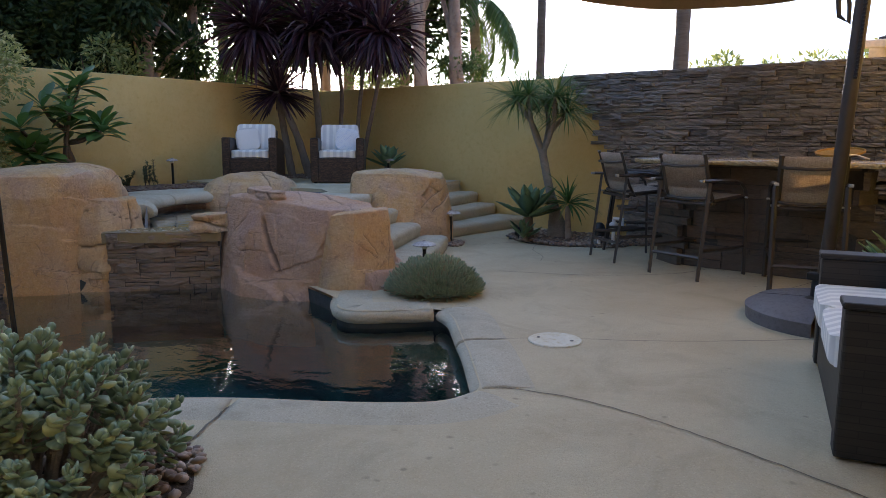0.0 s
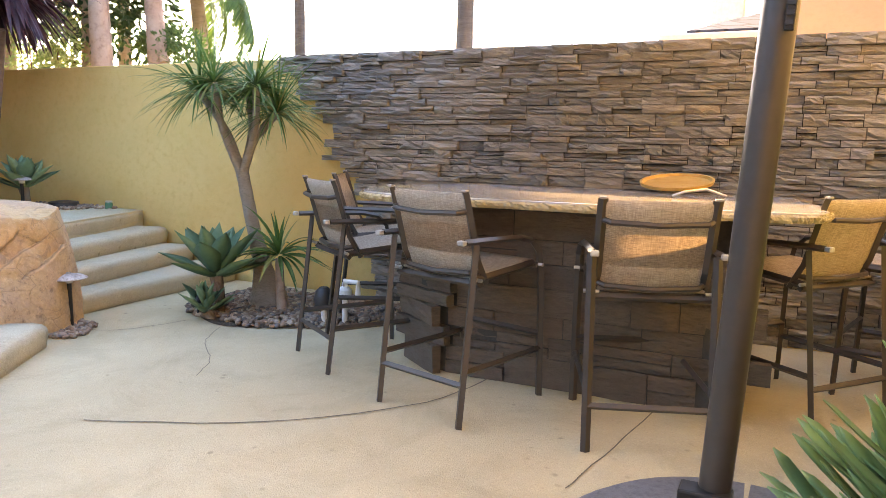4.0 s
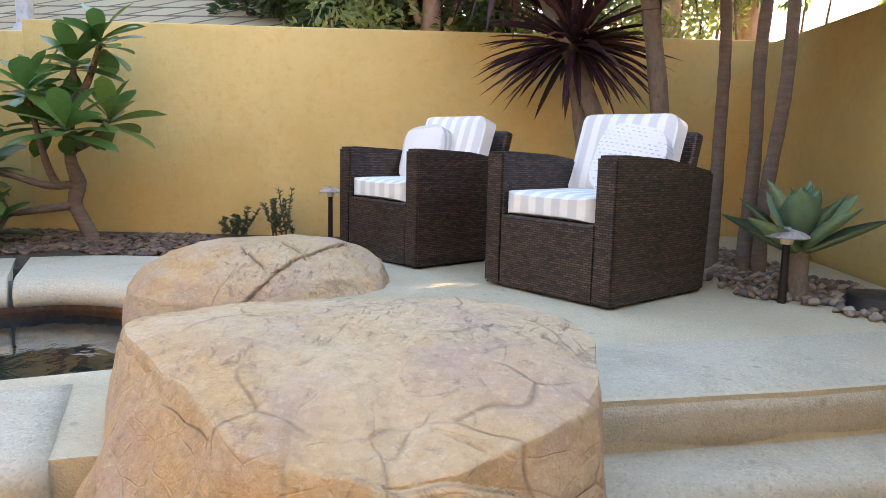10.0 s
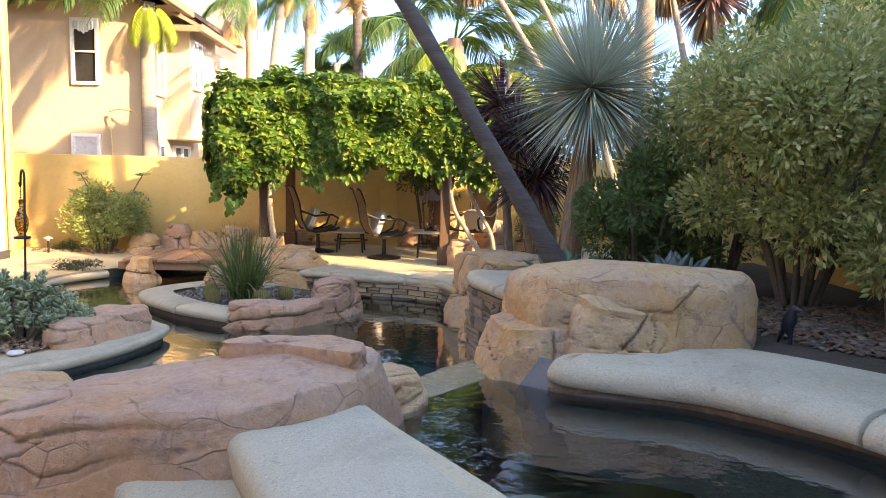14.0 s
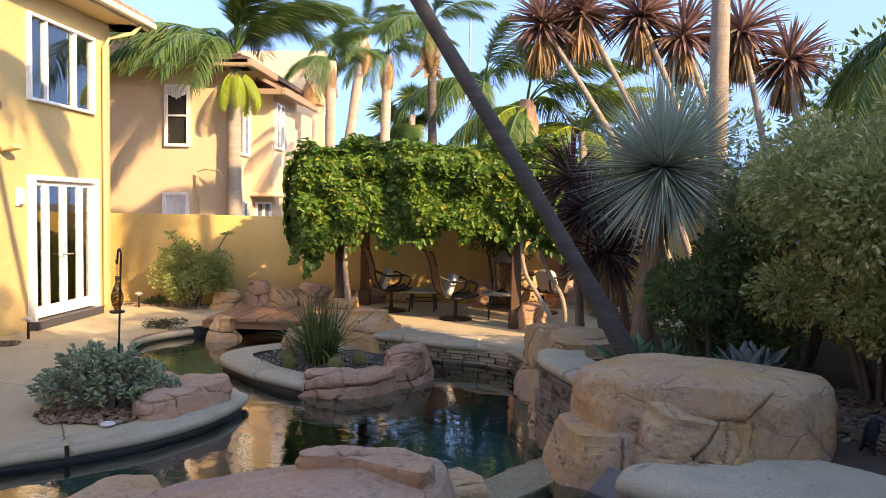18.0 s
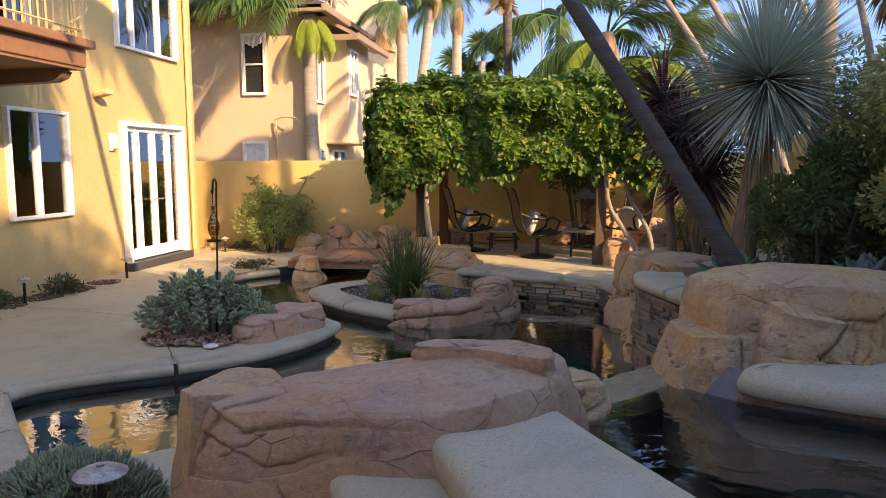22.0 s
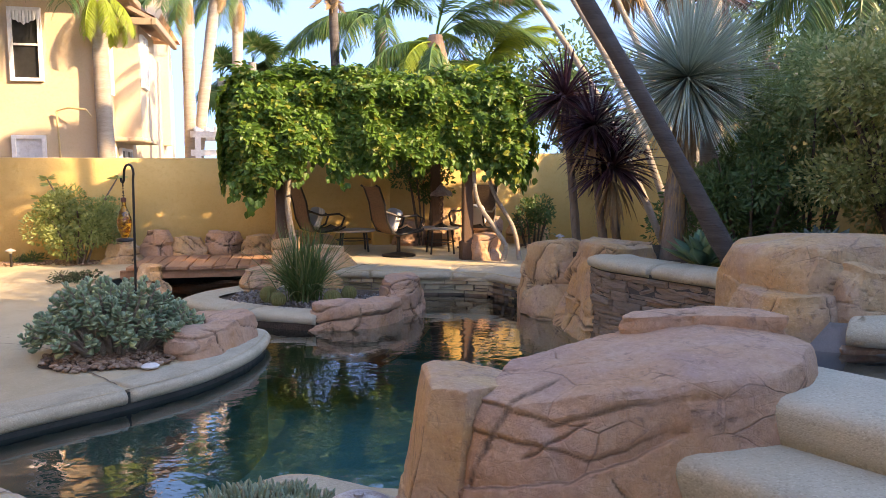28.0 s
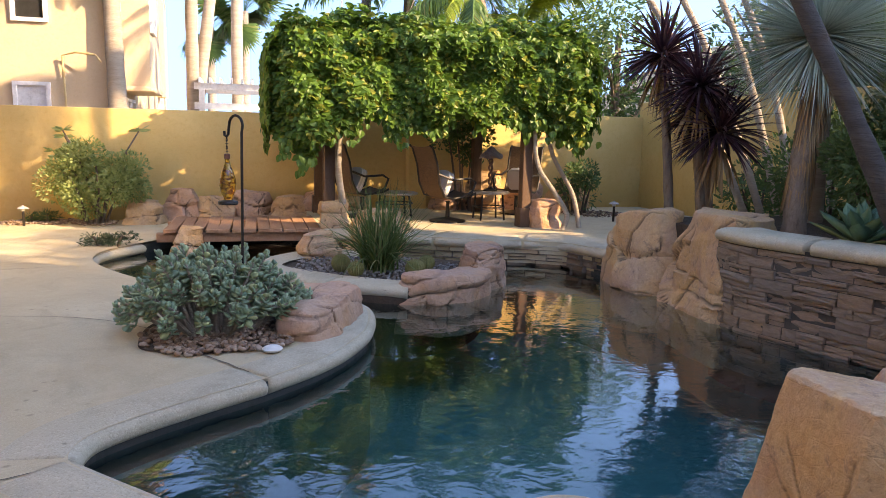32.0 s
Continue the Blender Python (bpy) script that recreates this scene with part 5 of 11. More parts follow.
house = thing("house", "two-storey pale yellow stucco house with white windows", "house")
DOOR = (-4.15, -2.45, 0.04, 2.17)
WIN = (-1.30, -0.24, 0.90, 2.21)
UPWIN = (-4.12, -2.46, 3.20, 4.40)
SLIDE = (0.80, 2.70, 0.06, 2.30)
BALC_DOOR = (-0.75, 0.75, 2.95, 4.55)
wall_with_holes("front_wall", HX, -4.45, 8.7, -0.05, 4.95, [DOOR, WIN, UPWIN, SLIDE, BALC_DOOR], HOUSE_STUCCO, house)
bm = bmesh.new()
box(bm, 4.4, -4.56, 2.45, 6.55, 0.22, 5.0)
part("end_wall", bm, HOUSE_STUCCO, house)
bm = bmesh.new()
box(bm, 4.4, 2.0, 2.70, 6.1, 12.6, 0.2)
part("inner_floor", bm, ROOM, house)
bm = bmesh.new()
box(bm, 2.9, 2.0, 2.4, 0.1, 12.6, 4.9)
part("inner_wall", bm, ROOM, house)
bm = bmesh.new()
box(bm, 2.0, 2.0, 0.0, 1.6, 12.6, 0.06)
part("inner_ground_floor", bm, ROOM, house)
# roof with a boxed eave, gutter and clay tile ends
bm = bmesh.new()
vs = [bm.verts.new(p) for p in [(0.66, -5.15, 4.92), (0.66, 9.5, 4.92), (4.5, 9.5, 6.55), (4.5, -2.6, 6.55), (8.3, -5.15, 4.92), (8.3, 9.5, 4.92)]]
for q in [(0, 1, 2, 3), (0, 3, 4), (3, 2, 5, 4)]:
    bm.faces.new([vs[i] for i in q])
TILE = surface("clay_roof_tile", (0.36, 0.17, 0.10), (0.42, 0.22, 0.13), (0.28, 0.13, 0.08), 3, 20, 0.85, 0.4, 0.02, rand=0.25)
part("roof", bm, TILE, house)
bm = bmesh.new()
box(bm, 0.96, 2.2, 4.80, 0.58, 14.7, 0.12, 0.01)
part("eave", bm, TRIM_PAINT, house)
bm = bmesh.new()
box(bm, 4.4, -4.86, 4.80, 7.4, 0.56, 0.12, 0.01)
part("gable_eave", bm, TRIM_PAINT, house)
bm = bmesh.new()
box(bm, 0.61, 2.2, 4.84, 0.12, 14.8, 0.11, 0.03)
part("gutter", bm, plain("cream_gutter", (0.66, 0.58, 0.42), 0.5), house, "cream painted rain gutter")
tile_v, tile_f = [], []
for k in range(9):
    a = math.pi * k / 8
    tile_v += [(0.0, 0.085 * math.cos(a), 0.055 * math.sin(a)), (0.45, 0.075 * math.cos(a), 0.19 + 0.05 * math.sin(a))]
    if k:
        tile_f.append((2 * k - 2, 2 * k, 2 * k + 1, 2 * k - 1))
tile_f.append(tuple(range(0, 18, 2)))
tile_me = mesh_of("roof_tile", tile_v, tile_f, TILE)
for k in range(82):
    o = new("roof_tile", tile_me)
    o.parent = house
    o.matrix_world = Matrix.Translation((0.58, -5.05 + 0.178 * k, 4.90))
bm = bmesh.new()
tube(bm, [(0.62, -4.85, 4.84), (0.75, -4.72, 4.62), (1.05, -4.52, 4.5), (1.07, -4.40, 4.3), (1.07, -4.40, 0.1)], 0.035, 8)
part("downspout", bm, TRIM_PAINT, house)


def window(name, label, x, y0, y1, z0, z1, mullions, rails=(), inner=0.22, w=0.042, parent=None, curtain=False, material=None):
    """A white framed window in the plane x, facing -x, with panes between its mullions."""
    t = thing(name, label, "window", kind="structure") if parent is None else parent
    fm = material or WHITE_PAINT
    bm = bmesh.new()
    for yy in (y0 + w / 2, y1 - w / 2):
        box(bm, x + 0.01, yy, (z0 + z1) / 2, 0.10, w, z1 - z0, 0.006)
    for zz in (z0 + w / 2, z1 - w / 2):
        box(bm, x + 0.01, (y0 + y1) / 2, zz, 0.094, y1 - y0 - 2 * w + 0.002, w, 0.005)
    part("window_frame", bm, fm, t)
    xs = [y0 + w] + list(mullions) + [y1 - w]
    for m in mullions:
        bm = bmesh.new()
        box(bm, x + 0.012, m, (z0 + z1) / 2, 0.07, 0.042, z1 - z0 - 2 * w, 0.005)
        part("mullion", bm, fm, t)
    for a, b in zip(xs, xs[1:]):
        bm = bmesh.new()
        box(bm, x + 0.03, (a + b) / 2, (z0 + z1) / 2, 0.008, b - a, z1 - z0 - 2 * w)
        o = part("pane", bm, GLASS, t)
        o.visible_shadow = False
    if curtain:
        bm = bmesh.new()
        n = 22
        line = [(x + 0.10 + 0.015 * math.sin(k * 1.9), mullions[0] + (y1 - 0.045 - mullions[0]) * k / n) for k in range(n + 1)]
        top = [bm.verts.new((p[0], p[1], z1 - 0.03)) for p in line]
        bot = [bm.verts.new((p[0], p[1], z0 + 0.03)) for p in line]
        for k in range(n):
            bm.faces.new((top[k], top[k + 1], bot[k + 1], bot[k]))
        part("curtain", bm, CURTAIN, t)
    return t


window("window_1", "white sliding window with a pale curtain in yellow stucco", HX - 0.03, *WIN, [-0.74], curtain=True)
window("window_2", "white three-pane upper window reflecting the sky", HX - 0.03, *UPWIN, [-3.59, -2.875])
window("window_3", "white balcony door window with louvred shutters", HX - 0.03, *BALC_DOOR, [0.0])
bl = thing("shutter", "pale louvred shutters behind the balcony window", "shutter", kind="structure")
for k in range(22):
    bm = bmesh.new()
    box(bm, HX + 0.14, 0.0, 3.02 + k * 0.068, 0.05, 1.4, 0.008, rot=(0, 35, 0))
    part("louvre", bm, CURTAIN, bl)

# french doors: two doors and two side lights
fd = thing("door_1", "white french doors with narrow glazed side lights", "door", kind="structure")
y0, y1, z0, z1 = DOOR
bm = bmesh.new()
for yy in (y0 + 0.03, y1 - 0.03):
    box(bm, HX - 0.02, yy, (z0 + z1) / 2, 0.16, 0.07, z1 - z0, 0.006)
box(bm, HX - 0.02, (y0 + y1) / 2, z1 - 0.035, 0.156, y1 - y0 - 0.13, 0.07, 0.006)
part("door_frame", bm, WHITE_PAINT, fd)
bm = bmesh.new()
box(bm, HX - 0.04, (y0 + y1) / 2, 0.06, 0.22, y1 - y0 + 0.06, 0.12, 0.01)
part("sill", bm, plain("dark_sill", (0.05, 0.05, 0.06), 0.6), fd, "dark weathered door sill")
L = y1 - y0 - 0.14
edges = [y0 + 0.07, y0 + 0.07 + L * 0.22, y0 + 0.07 + L * 0.5, y0 + 0.07 + L * 0.78, y1 - 0.07]
for k, (a, b) in enumerate(zip(edges, edges[1:])):
    bm = bmesh.new()
    st, lo = (0.062, 0.16) if k in (1, 2) else (0.055, 0.16)
    for yy in (a + st / 2, b - st / 2):
        box(bm, HX + 0.0, yy, (z0 + z1) / 2 + 0.03, 0.05, st, z1 - z0 - 0.14, 0.005)
    box(bm, HX + 0.0, (a + b) / 2, z0 + 0.10 + lo / 2, 0.046, b - a - 2 * st + 0.002, lo, 0.005)
    box(bm, HX + 0.0, (a + b) / 2, z1 - 0.105, 0.046, b - a - 2 * st + 0.002, 0.075, 0.005)
    leaf = part("door_leaf" if k in (1, 2) else "side_light", bm, WHITE_PAINT, fd)
    bm = bmesh.new()
    box(bm, HX + 0.005, (a + b) / 2, (z0 + z1) / 2 + 0.06, 0.008, b - a - 2 * st + 0.01, z1 - z0 - 0.38)
    o = part("pane", bm, GLASS, leaf)
    o.visible_shadow = False
    if k in (1, 2):
        bm = bmesh.new()
        yy = b - 0.04 if k == 1 else a + 0.04
        tube(bm, [(HX - 0.03, yy, 1.02), (HX - 0.07, yy, 1.02), (HX - 0.075, yy + (-0.10 if k == 1 else 0.10), 1.02)], 0.011, 8)
        part("door_handle", bm, STEEL, leaf)
    for zz in (0.45, 1.15, 1.85):
        bm = bmesh.new()
        box(bm, HX - 0.03, a + 0.004, zz, 0.015, 0.016, 0.09, 0.003)
        part("hinge", bm, STEEL, leaf)

sl = thing("door_2", "white framed sliding door with a dark screen", "door", kind="structure")
y0, y1, z0, z1 = SLIDE
bm = bmesh.new()
for yy in (y0 + 0.06, y1 - 0.06, (y0 + y1) / 2):
    box(bm, HX - 0.01, yy, (z0 + z1) / 2, 0.14, 0.11, z1 - z0, 0.008)
box(bm, HX - 0.01, (y0 + y1) / 2, z1 - 0.05, 0.136, y1 - y0, 0.11, 0.008)
box(bm, HX - 0.01, (y0 + y1) / 2, z0 + 0.03, 0.136, y1 - y0, 0.07, 0.008)
part("door_frame", bm, WHITE_PAINT, sl)
for a, b in ((y0 + 0.11, (y0 + y1) / 2 - 0.05), ((y0 + y1) / 2 + 0.05, y1 - 0.11)):
    bm = bmesh.new()
    box(bm, HX + 0.03, (a + b) / 2, (z0 + z1) / 2, 0.01, b - a, z1 - z0 - 0.15)
    o = part("screen", bm, plain("dark_screen", (0.02, 0.02, 0.022), 0.7), sl, "dark insect screen")
bm = bmesh.new()
box(bm, HX - 0.10, y0 + 0.08, 1.1, 0.03, 0.02, 0.16, 0.006)
part("door_handle", bm, STEEL, sl)
mat_bm = bmesh.new()
box(mat_bm, 0.72, 1.35, 0.012, 0.62, 1.05, 0.024, 0.008)
tagged(part("door_mat", mat_bm, surface("black_rubber_mat", (0.02, 0.02, 0.02), (0.03, 0.03, 0.03), (0.015, 0.015, 0.015), 4, 60, 0.8, 0.8, 0.01)), "black rubber door mat on the patio by the sliding door", "door mat")

# balcony
bal = thing("balcony", "brown timber balcony with a cream metal railing", "balcony")
bm = bmesh.new()
box(bm, 0.49, 2.2, 2.66, 1.24, 4.4, 0.20, 0.012)
part("floor_beam", bm, BROWN_PAINT, bal)
bm = bmesh.new()
box(bm, 0.45, 2.2, 2.80, 1.34, 4.5, 0.09, 0.015)
part("floor_edge", bm, BROWN_PAINT, bal)
bm = bmesh.new()
box(bm, 0.49, 2.2, 2.545, 1.2, 4.3, 0.03)
part("soffit", bm, BROWN_PAINT, bal)
for k in range(5):
    bm = bmesh.new()
    prof = [(1.12, 2.54), (0.02, 2.54), (-0.04, 2.50), (0.0, 2.44), (0.10, 2.40), (1.12, 2.36)]
    a = [bm.verts.new((x, 0.12 + k * 1.0, z)) for x, z in prof]
    b = [bm.verts.new((x, 0.26 + k * 1.0, z)) for x, z in prof]
    bm.faces.new(a)
    bm.faces.new(b[::-1])
    for i in range(len(prof)):
        bm.faces.new((a[i], b[i], b[(i + 1) % len(prof)], a[(i + 1) % len(prof)]))
    part("corbel", bm, BROWN_PAINT, bal)
RAIL = plain("cream_rail_paint", (0.62, 0.47, 0.26), 0.45)
for nm, pts in (("top_rail", [(1.1, 0.0, 3.62), (-0.10, 0.0, 3.62), (-0.10, 4.4, 3.62)]), ("bottom_rail", [(1.1, 0.0, 2.95), (-0.10, 0.0, 2.95), (-0.10, 4.4, 2.95)]), ("middle_rail", [(1.1, 0.0, 3.48), (-0.10, 0.0, 3.48), (-0.10, 4.4, 3.48)])):
    for a, b in zip(pts, pts[1:]):
        bm = bmesh.new()
        tube(bm, [a, b], 0.022 if nm == "top_rail" else 0.014, 4)
        part(nm, bm, RAIL, bal)
bal_me = None
for k in range(52):
    p = (1.0 - 0.11 * k, 0.0) if k < 11 else (-0.10, (k - 11) * 0.11)
    if bal_me is None:
        bm = bmesh.new()
        box(bm, 0, 0, 0.30, 0.014, 0.014, 0.78)
        o = part("baluster", bm, RAIL, bal)
        bal_me = o.data
    else:
        o = new("baluster", bal_me)
        o.parent = bal
    o.matrix_world = Matrix.Translation((p[0], p[1], 2.92))
for p in ((-0.10, 0.0), (-0.10, 2.2), (-0.10, 4.4)):
    bm = bmesh.new()
    box(bm, p[0], p[1], 3.24, 0.04, 0.04, 0.80, 0.004)
    part("post", bm, RAIL, bal)
for k in range(4):
    bm = bmesh.new()
    tube(bm, [(-0.10 + 0 * k, 0.25 + 1.1 * k + 0.35 * math.cos(a), 3.2 + 0.22 * math.sin(a) + 0.05 * math.sin(2 * a)) for a in [i * 0.35 for i in range(14)]], 0.012, 5)
    part("scroll", bm, RAIL, bal)

# wall lights, meter box and spot lamp
def wall_light(y, z):
    t = thing("wall_light", "white oval bulkhead wall light on stucco", "wall light", Matrix.Translation((HX, y, z)), "bulkhead wall lights")
    bm = bmesh.new()
    box(bm, -0.02, 0, 0, 0.04, 0.15, 0.25, 0.018, seg=3)
    part("back_plate", bm, PLASTIC_WHITE, t)
    bm = bmesh.new()
    box(bm, -0.06, 0, 0, 0.05, 0.11, 0.20, 0.024, seg=3)
    part("lens", bm, plain("frosted_lens", (0.75, 0.74, 0.68), 0.25), t, smooth=50)
    bm = bmesh.new()
    tube(bm, [(-0.087, -0.05, 0), (-0.094, 0, 0), (-0.087, 0.05, 0)], 0.006, 6)
    part("guard", bm, PLASTIC_WHITE, t)


wall_light(-2.26, 1.86)
wall_light(0.56, 1.92)
t = thing("spot_lamp", "small tan flood lamp fixed to the stucco", "spot lamp", Matrix.Translation((HX, -1.95, 2.48)))
bm = bmesh.new()
box(bm, -0.03, 0, 0, 0.06, 0.10, 0.10, 0.012)
part("bracket", bm, TRIM_PAINT, t)
bm = bmesh.new()
box(bm, -0.13, 0, 0.02, 0.20, 0.17, 0.07, 0.02, (0, 12, 0))
part("hood", bm, TRIM_PAINT, t)
t = thing("meter_box", "grey metal timer box with conduits on the house wall", "meter box", Matrix.Translation((HX, 0.50, 0.46)))
bm = bmesh.new()
box(bm, -0.06, 0, 0, 0.12, 0.24, 0.42, 0.008)
part("case", bm, plain("grey_box_paint", (0.32, 0.30, 0.27), 0.5), t)
bm = bmesh.new()
box(bm, -0.125, 0, 0.08, 0.012, 0.10, 0.07, 0.004)
part("latch", bm, STEEL, t)
for k in (-0.07, 0.0, 0.07):
    bm = bmesh.new()
    tube(bm, [(-0.06, k, -0.20), (-0.06, k, -0.44)], 0.018, 8)
    part("conduit", bm, PLASTIC_WHITE, t)

# ---- neighbouring houses ----
nb = thing("neighbour_house", "two-storey peach stucco house beyond the rear wall", "house", kind="")
bm = bmesh.new()
box(bm, 4.0, -9.6, 2.3, 8.14, 4.8, 4.6)
part("main_wall", bm, PEACH_STUCCO, nb)
bm = bmesh.new()
box(bm, 1.0, -13.5, 2.15, 2.16, 6.0, 4.3)
part("side_wall", bm, PEACH_STUCCO, nb)
bm = bmesh.new()
box(bm, 0.20, -9.15, 3.14, 1.52, 1.76, 2.14, 0.01)
part("bay_wall", bm, PEACH_STUCCO, nb)
bm = bmesh.new()
box(bm, 0.20, -9.15, 2.03, 1.58, 1.84, 0.09, 0.03)
part("bay_corbel", bm, PEACH_STUCCO, nb)
bm = bmesh.new()
box(bm, 1.2, -14.4, 4.24, 3.0, 0.5, 4.2, 0.01)
part("far_wall", bm, PEACH_STUCCO, nb)


def tiled_slope(parent, name, corner, along_way, up_way, run, rise, cols, rows, material, skip=None):
    """A roof slope of flat tiles laid in lapped courses, as one joined mesh. corner: the eave's end; along_way runs on the eave, up_way up the slope."""
    c, u, w = Vector(corner), Vector(along_way).normalized(), Vector(up_way).normalized()
    n = u.cross(w).normalized()
    if n.z < 0:
        n = -n
    rnd = random.Random(len(name) + cols)
    vs, fs = [], []
    for r in range(rows):
        for k in range(cols):
            a, b = (k + (0.5 if r % 2 else 0.0)) / cols, (k + 0.94 + (0.5 if r % 2 else 0.0)) / cols
            if b > 1.02 or (skip and skip((a + b) / 2, (r + 0.5) / rows)):
                continue
            lift = 0.035 + rnd.uniform(0, 0.012)
            n0 = len(vs)
            for q, h in ((r / rows, lift), ((r + 1.15) / rows, 0.012)):
                for e in (a, b):
                    vs.append(c + u * run * e + w * rise * q + n * h)
            for e in (a, b):
                vs.append(c + u * run * e + w * rise * r / rows - n * 0.01)
            fs += [(n0, n0 + 1, n0 + 3, n0 + 2), (n0 + 4, n0 + 5, n0 + 1, n0)]
    o = raw(name, vs, fs, material, parent)
    o["kind"] = "stuff"
    return o


def course_roof(name, c1, c2):
    m, nt, b = shader(name)
    v = n_pos(nt)
    br = nt.nodes.new("ShaderNodeTexBrick")
    br.offset = 0.5
    sep = nt.nodes.new("ShaderNodeSeparateXYZ")
    nt.links.new(v, sep.inputs[0])
    cmb = nt.nodes.new("ShaderNodeCombineXYZ")
    nt.links.new(n_math(nt, "ADD", sep.outputs[0], n_math(nt, "MULTIPLY", sep.outputs[1], 0.7)), cmb.inputs[0])
    nt.links.new(n_math(nt, "MULTIPLY", sep.outputs[2], 2.2), cmb.inputs[1])
    nt.links.new(cmb.outputs[0], br.inputs["Vector"])
    br.inputs["Scale"].default_value, br.inputs["Brick Width"].default_value, br.inputs["Row Height"].default_value, br.inputs["Mortar Size"].default_value = 1.0, 0.33, 0.30, 0.025
    br.inputs["Color1"].default_value, br.inputs["Color2"].default_value, br.inputs["Mortar"].default_value = (*c1, 1), (*c2, 1), (*[x * 0.3 for x in c1], 1)
    nt.links.new(br.outputs["Color"], b.inputs["Base Color"])
    b.inputs["Roughness"].default_value = 0.85
    nt.links.new(n_bump(nt, br.outputs["Fac"], -0.6, 0.04), b.inputs["Normal"])
    return m


ROOF_TILE_BROWN = surface("brown_flat_tile", (0.10, 0.068, 0.055), (0.15, 0.105, 0.085), (0.07, 0.048, 0.04), 3, 20, 0.85, 0.4, 0.02)
ROOF_TILE_TAN = surface("tan_flat_tile", (0.34, 0.22, 0.15), (0.42, 0.29, 0.20), (0.26, 0.16, 0.11), 3, 20, 0.85, 0.4, 0.02)
FASCIA = plain("brown_fascia", (0.30, 0.21, 0.13), 0.6)


def sheet(name, corners, faces, material, parent, thick=0.10):
    bm = bmesh.new()
    vs = [bm.verts.new(p) for p in corners]
    for q in faces:
        bm.faces.new([vs[i] for i in q])
    r = bmesh.ops.extrude_face_region(bm, geom=bm.faces[:])
    bmesh.ops.translate(bm, vec=(0, 0, -thick), verts=[v for v in r["geom"] if isinstance(v, bmesh.types.BMVert)])
    return part(name, bm, material, parent)


sheet("roof", [(-0.55, -6.75, 4.66), (8.4, -6.75, 4.66), (8.4, -9.8, 5.95), (2.5, -9.8, 5.95), (-0.55, -12.4, 4.66)], [(0, 1, 2, 3), (0, 3, 4)], ROOF_TILE_BROWN, nb)
tiled_slope(nb, "roof_tile", (-0.55, -6.75, 4.66), (1, 0, 0), (0, -3.05, 1.29), 8.9, 3.31, 40, 13, ROOF_TILE_BROWN, lambda u, v: u * 8.9 < 3.05 * v)
bm = bmesh.new()
box(bm, 3.95, -6.80, 4.56, 9.0, 0.10, 0.14, 0.01)
box(bm, 3.95, -7.0, 4.50, 8.9, 0.42, 0.05, 0.01)
part("fascia", bm, FASCIA, nb)
bm = bmesh.new()
box(bm, -0.32, -7.62, 4.50, 0.42, 1.7, 0.05, 0.01)
box(bm, -0.55, -7.62, 4.56, 0.10, 1.75, 0.14, 0.02)
part("side_gutter", bm, FASCIA, nb)
sheet("bay_roof", [(-0.92, -7.85, 4.24), (-0.92, -10.6, 4.24), (0.55, -10.6, 4.98), (0.55, -7.85, 4.98)], [(0, 1, 2, 3)], ROOF_TILE_TAN, nb, 0.08)
tiled_slope(nb, "roof_tile", (-0.92, -7.85, 4.24), (0, -1, 0), (1.47, 0, 0.74), 2.75, 1.65, 9, 7, ROOF_TILE_TAN)
bm = bmesh.new()
box(bm, -0.92, -9.2, 4.17, 0.10, 2.8, 0.13, 0.02)
box(bm, -0.20, -7.86, 4.17, 1.5, 0.09, 0.12, 0.01)
part("bay_gutter", bm, FASCIA, nb)
bm = bmesh.new()
for q in ([(-0.95, -10.9, 4.35), (-0.62, -10.9, 4.95), (-0.35, -10.9, 4.35)],):
    a = [bm.verts.new(v) for v in q]
    b = [bm.verts.new((v[0], v[1] - 0.5, v[2])) for v in q]
    bm.faces.new(a)
    bm.faces.new(b[::-1])
    for i in range(3):
        bm.faces.new((a[i], b[i], b[(i + 1) % 3], a[(i + 1) % 3]))
part("gable_end", bm, surface("orange_gable_board", (0.50, 0.26, 0.13), (0.55, 0.31, 0.17), (0.42, 0.21, 0.10), 3, 20), nb)


def flat_window(parent, x0, x1, y, z0, z1, split=False, blind=0.0):
    """A white framed window facing +y on the neighbouring house."""
    w = under(new("window"), parent)
    bm = bmesh.new()
    for xx in (x0, x1):
        box(bm, xx, y + 0.02, (z0 + z1) / 2, 0.06, 0.08, z1 - z0 + 0.06)
    for zz in (z0, z1):
        box(bm, (x0 + x1) / 2, y + 0.02, zz, x1 - x0 + 0.054, 0.076, 0.06)
    if split:
        box(bm, (x0 + x1) / 2, y + 0.02, (z0 + z1) / 2, x1 - x0, 0.05, 0.035)
    part("window_frame", bm, WHITE_PAINT, w)
    bm = bmesh.new()
    box(bm, (x0 + x1) / 2, y - 0.01, (z0 + z1) / 2, x1 - x0, 0.04, z1 - z0)
    part("pane", bm, plain("dark_pane", (0.03, 0.03, 0.03), 0.08) if not blind else plain("white_blind", (0.62, 0.64, 0.66), 0.3), w)


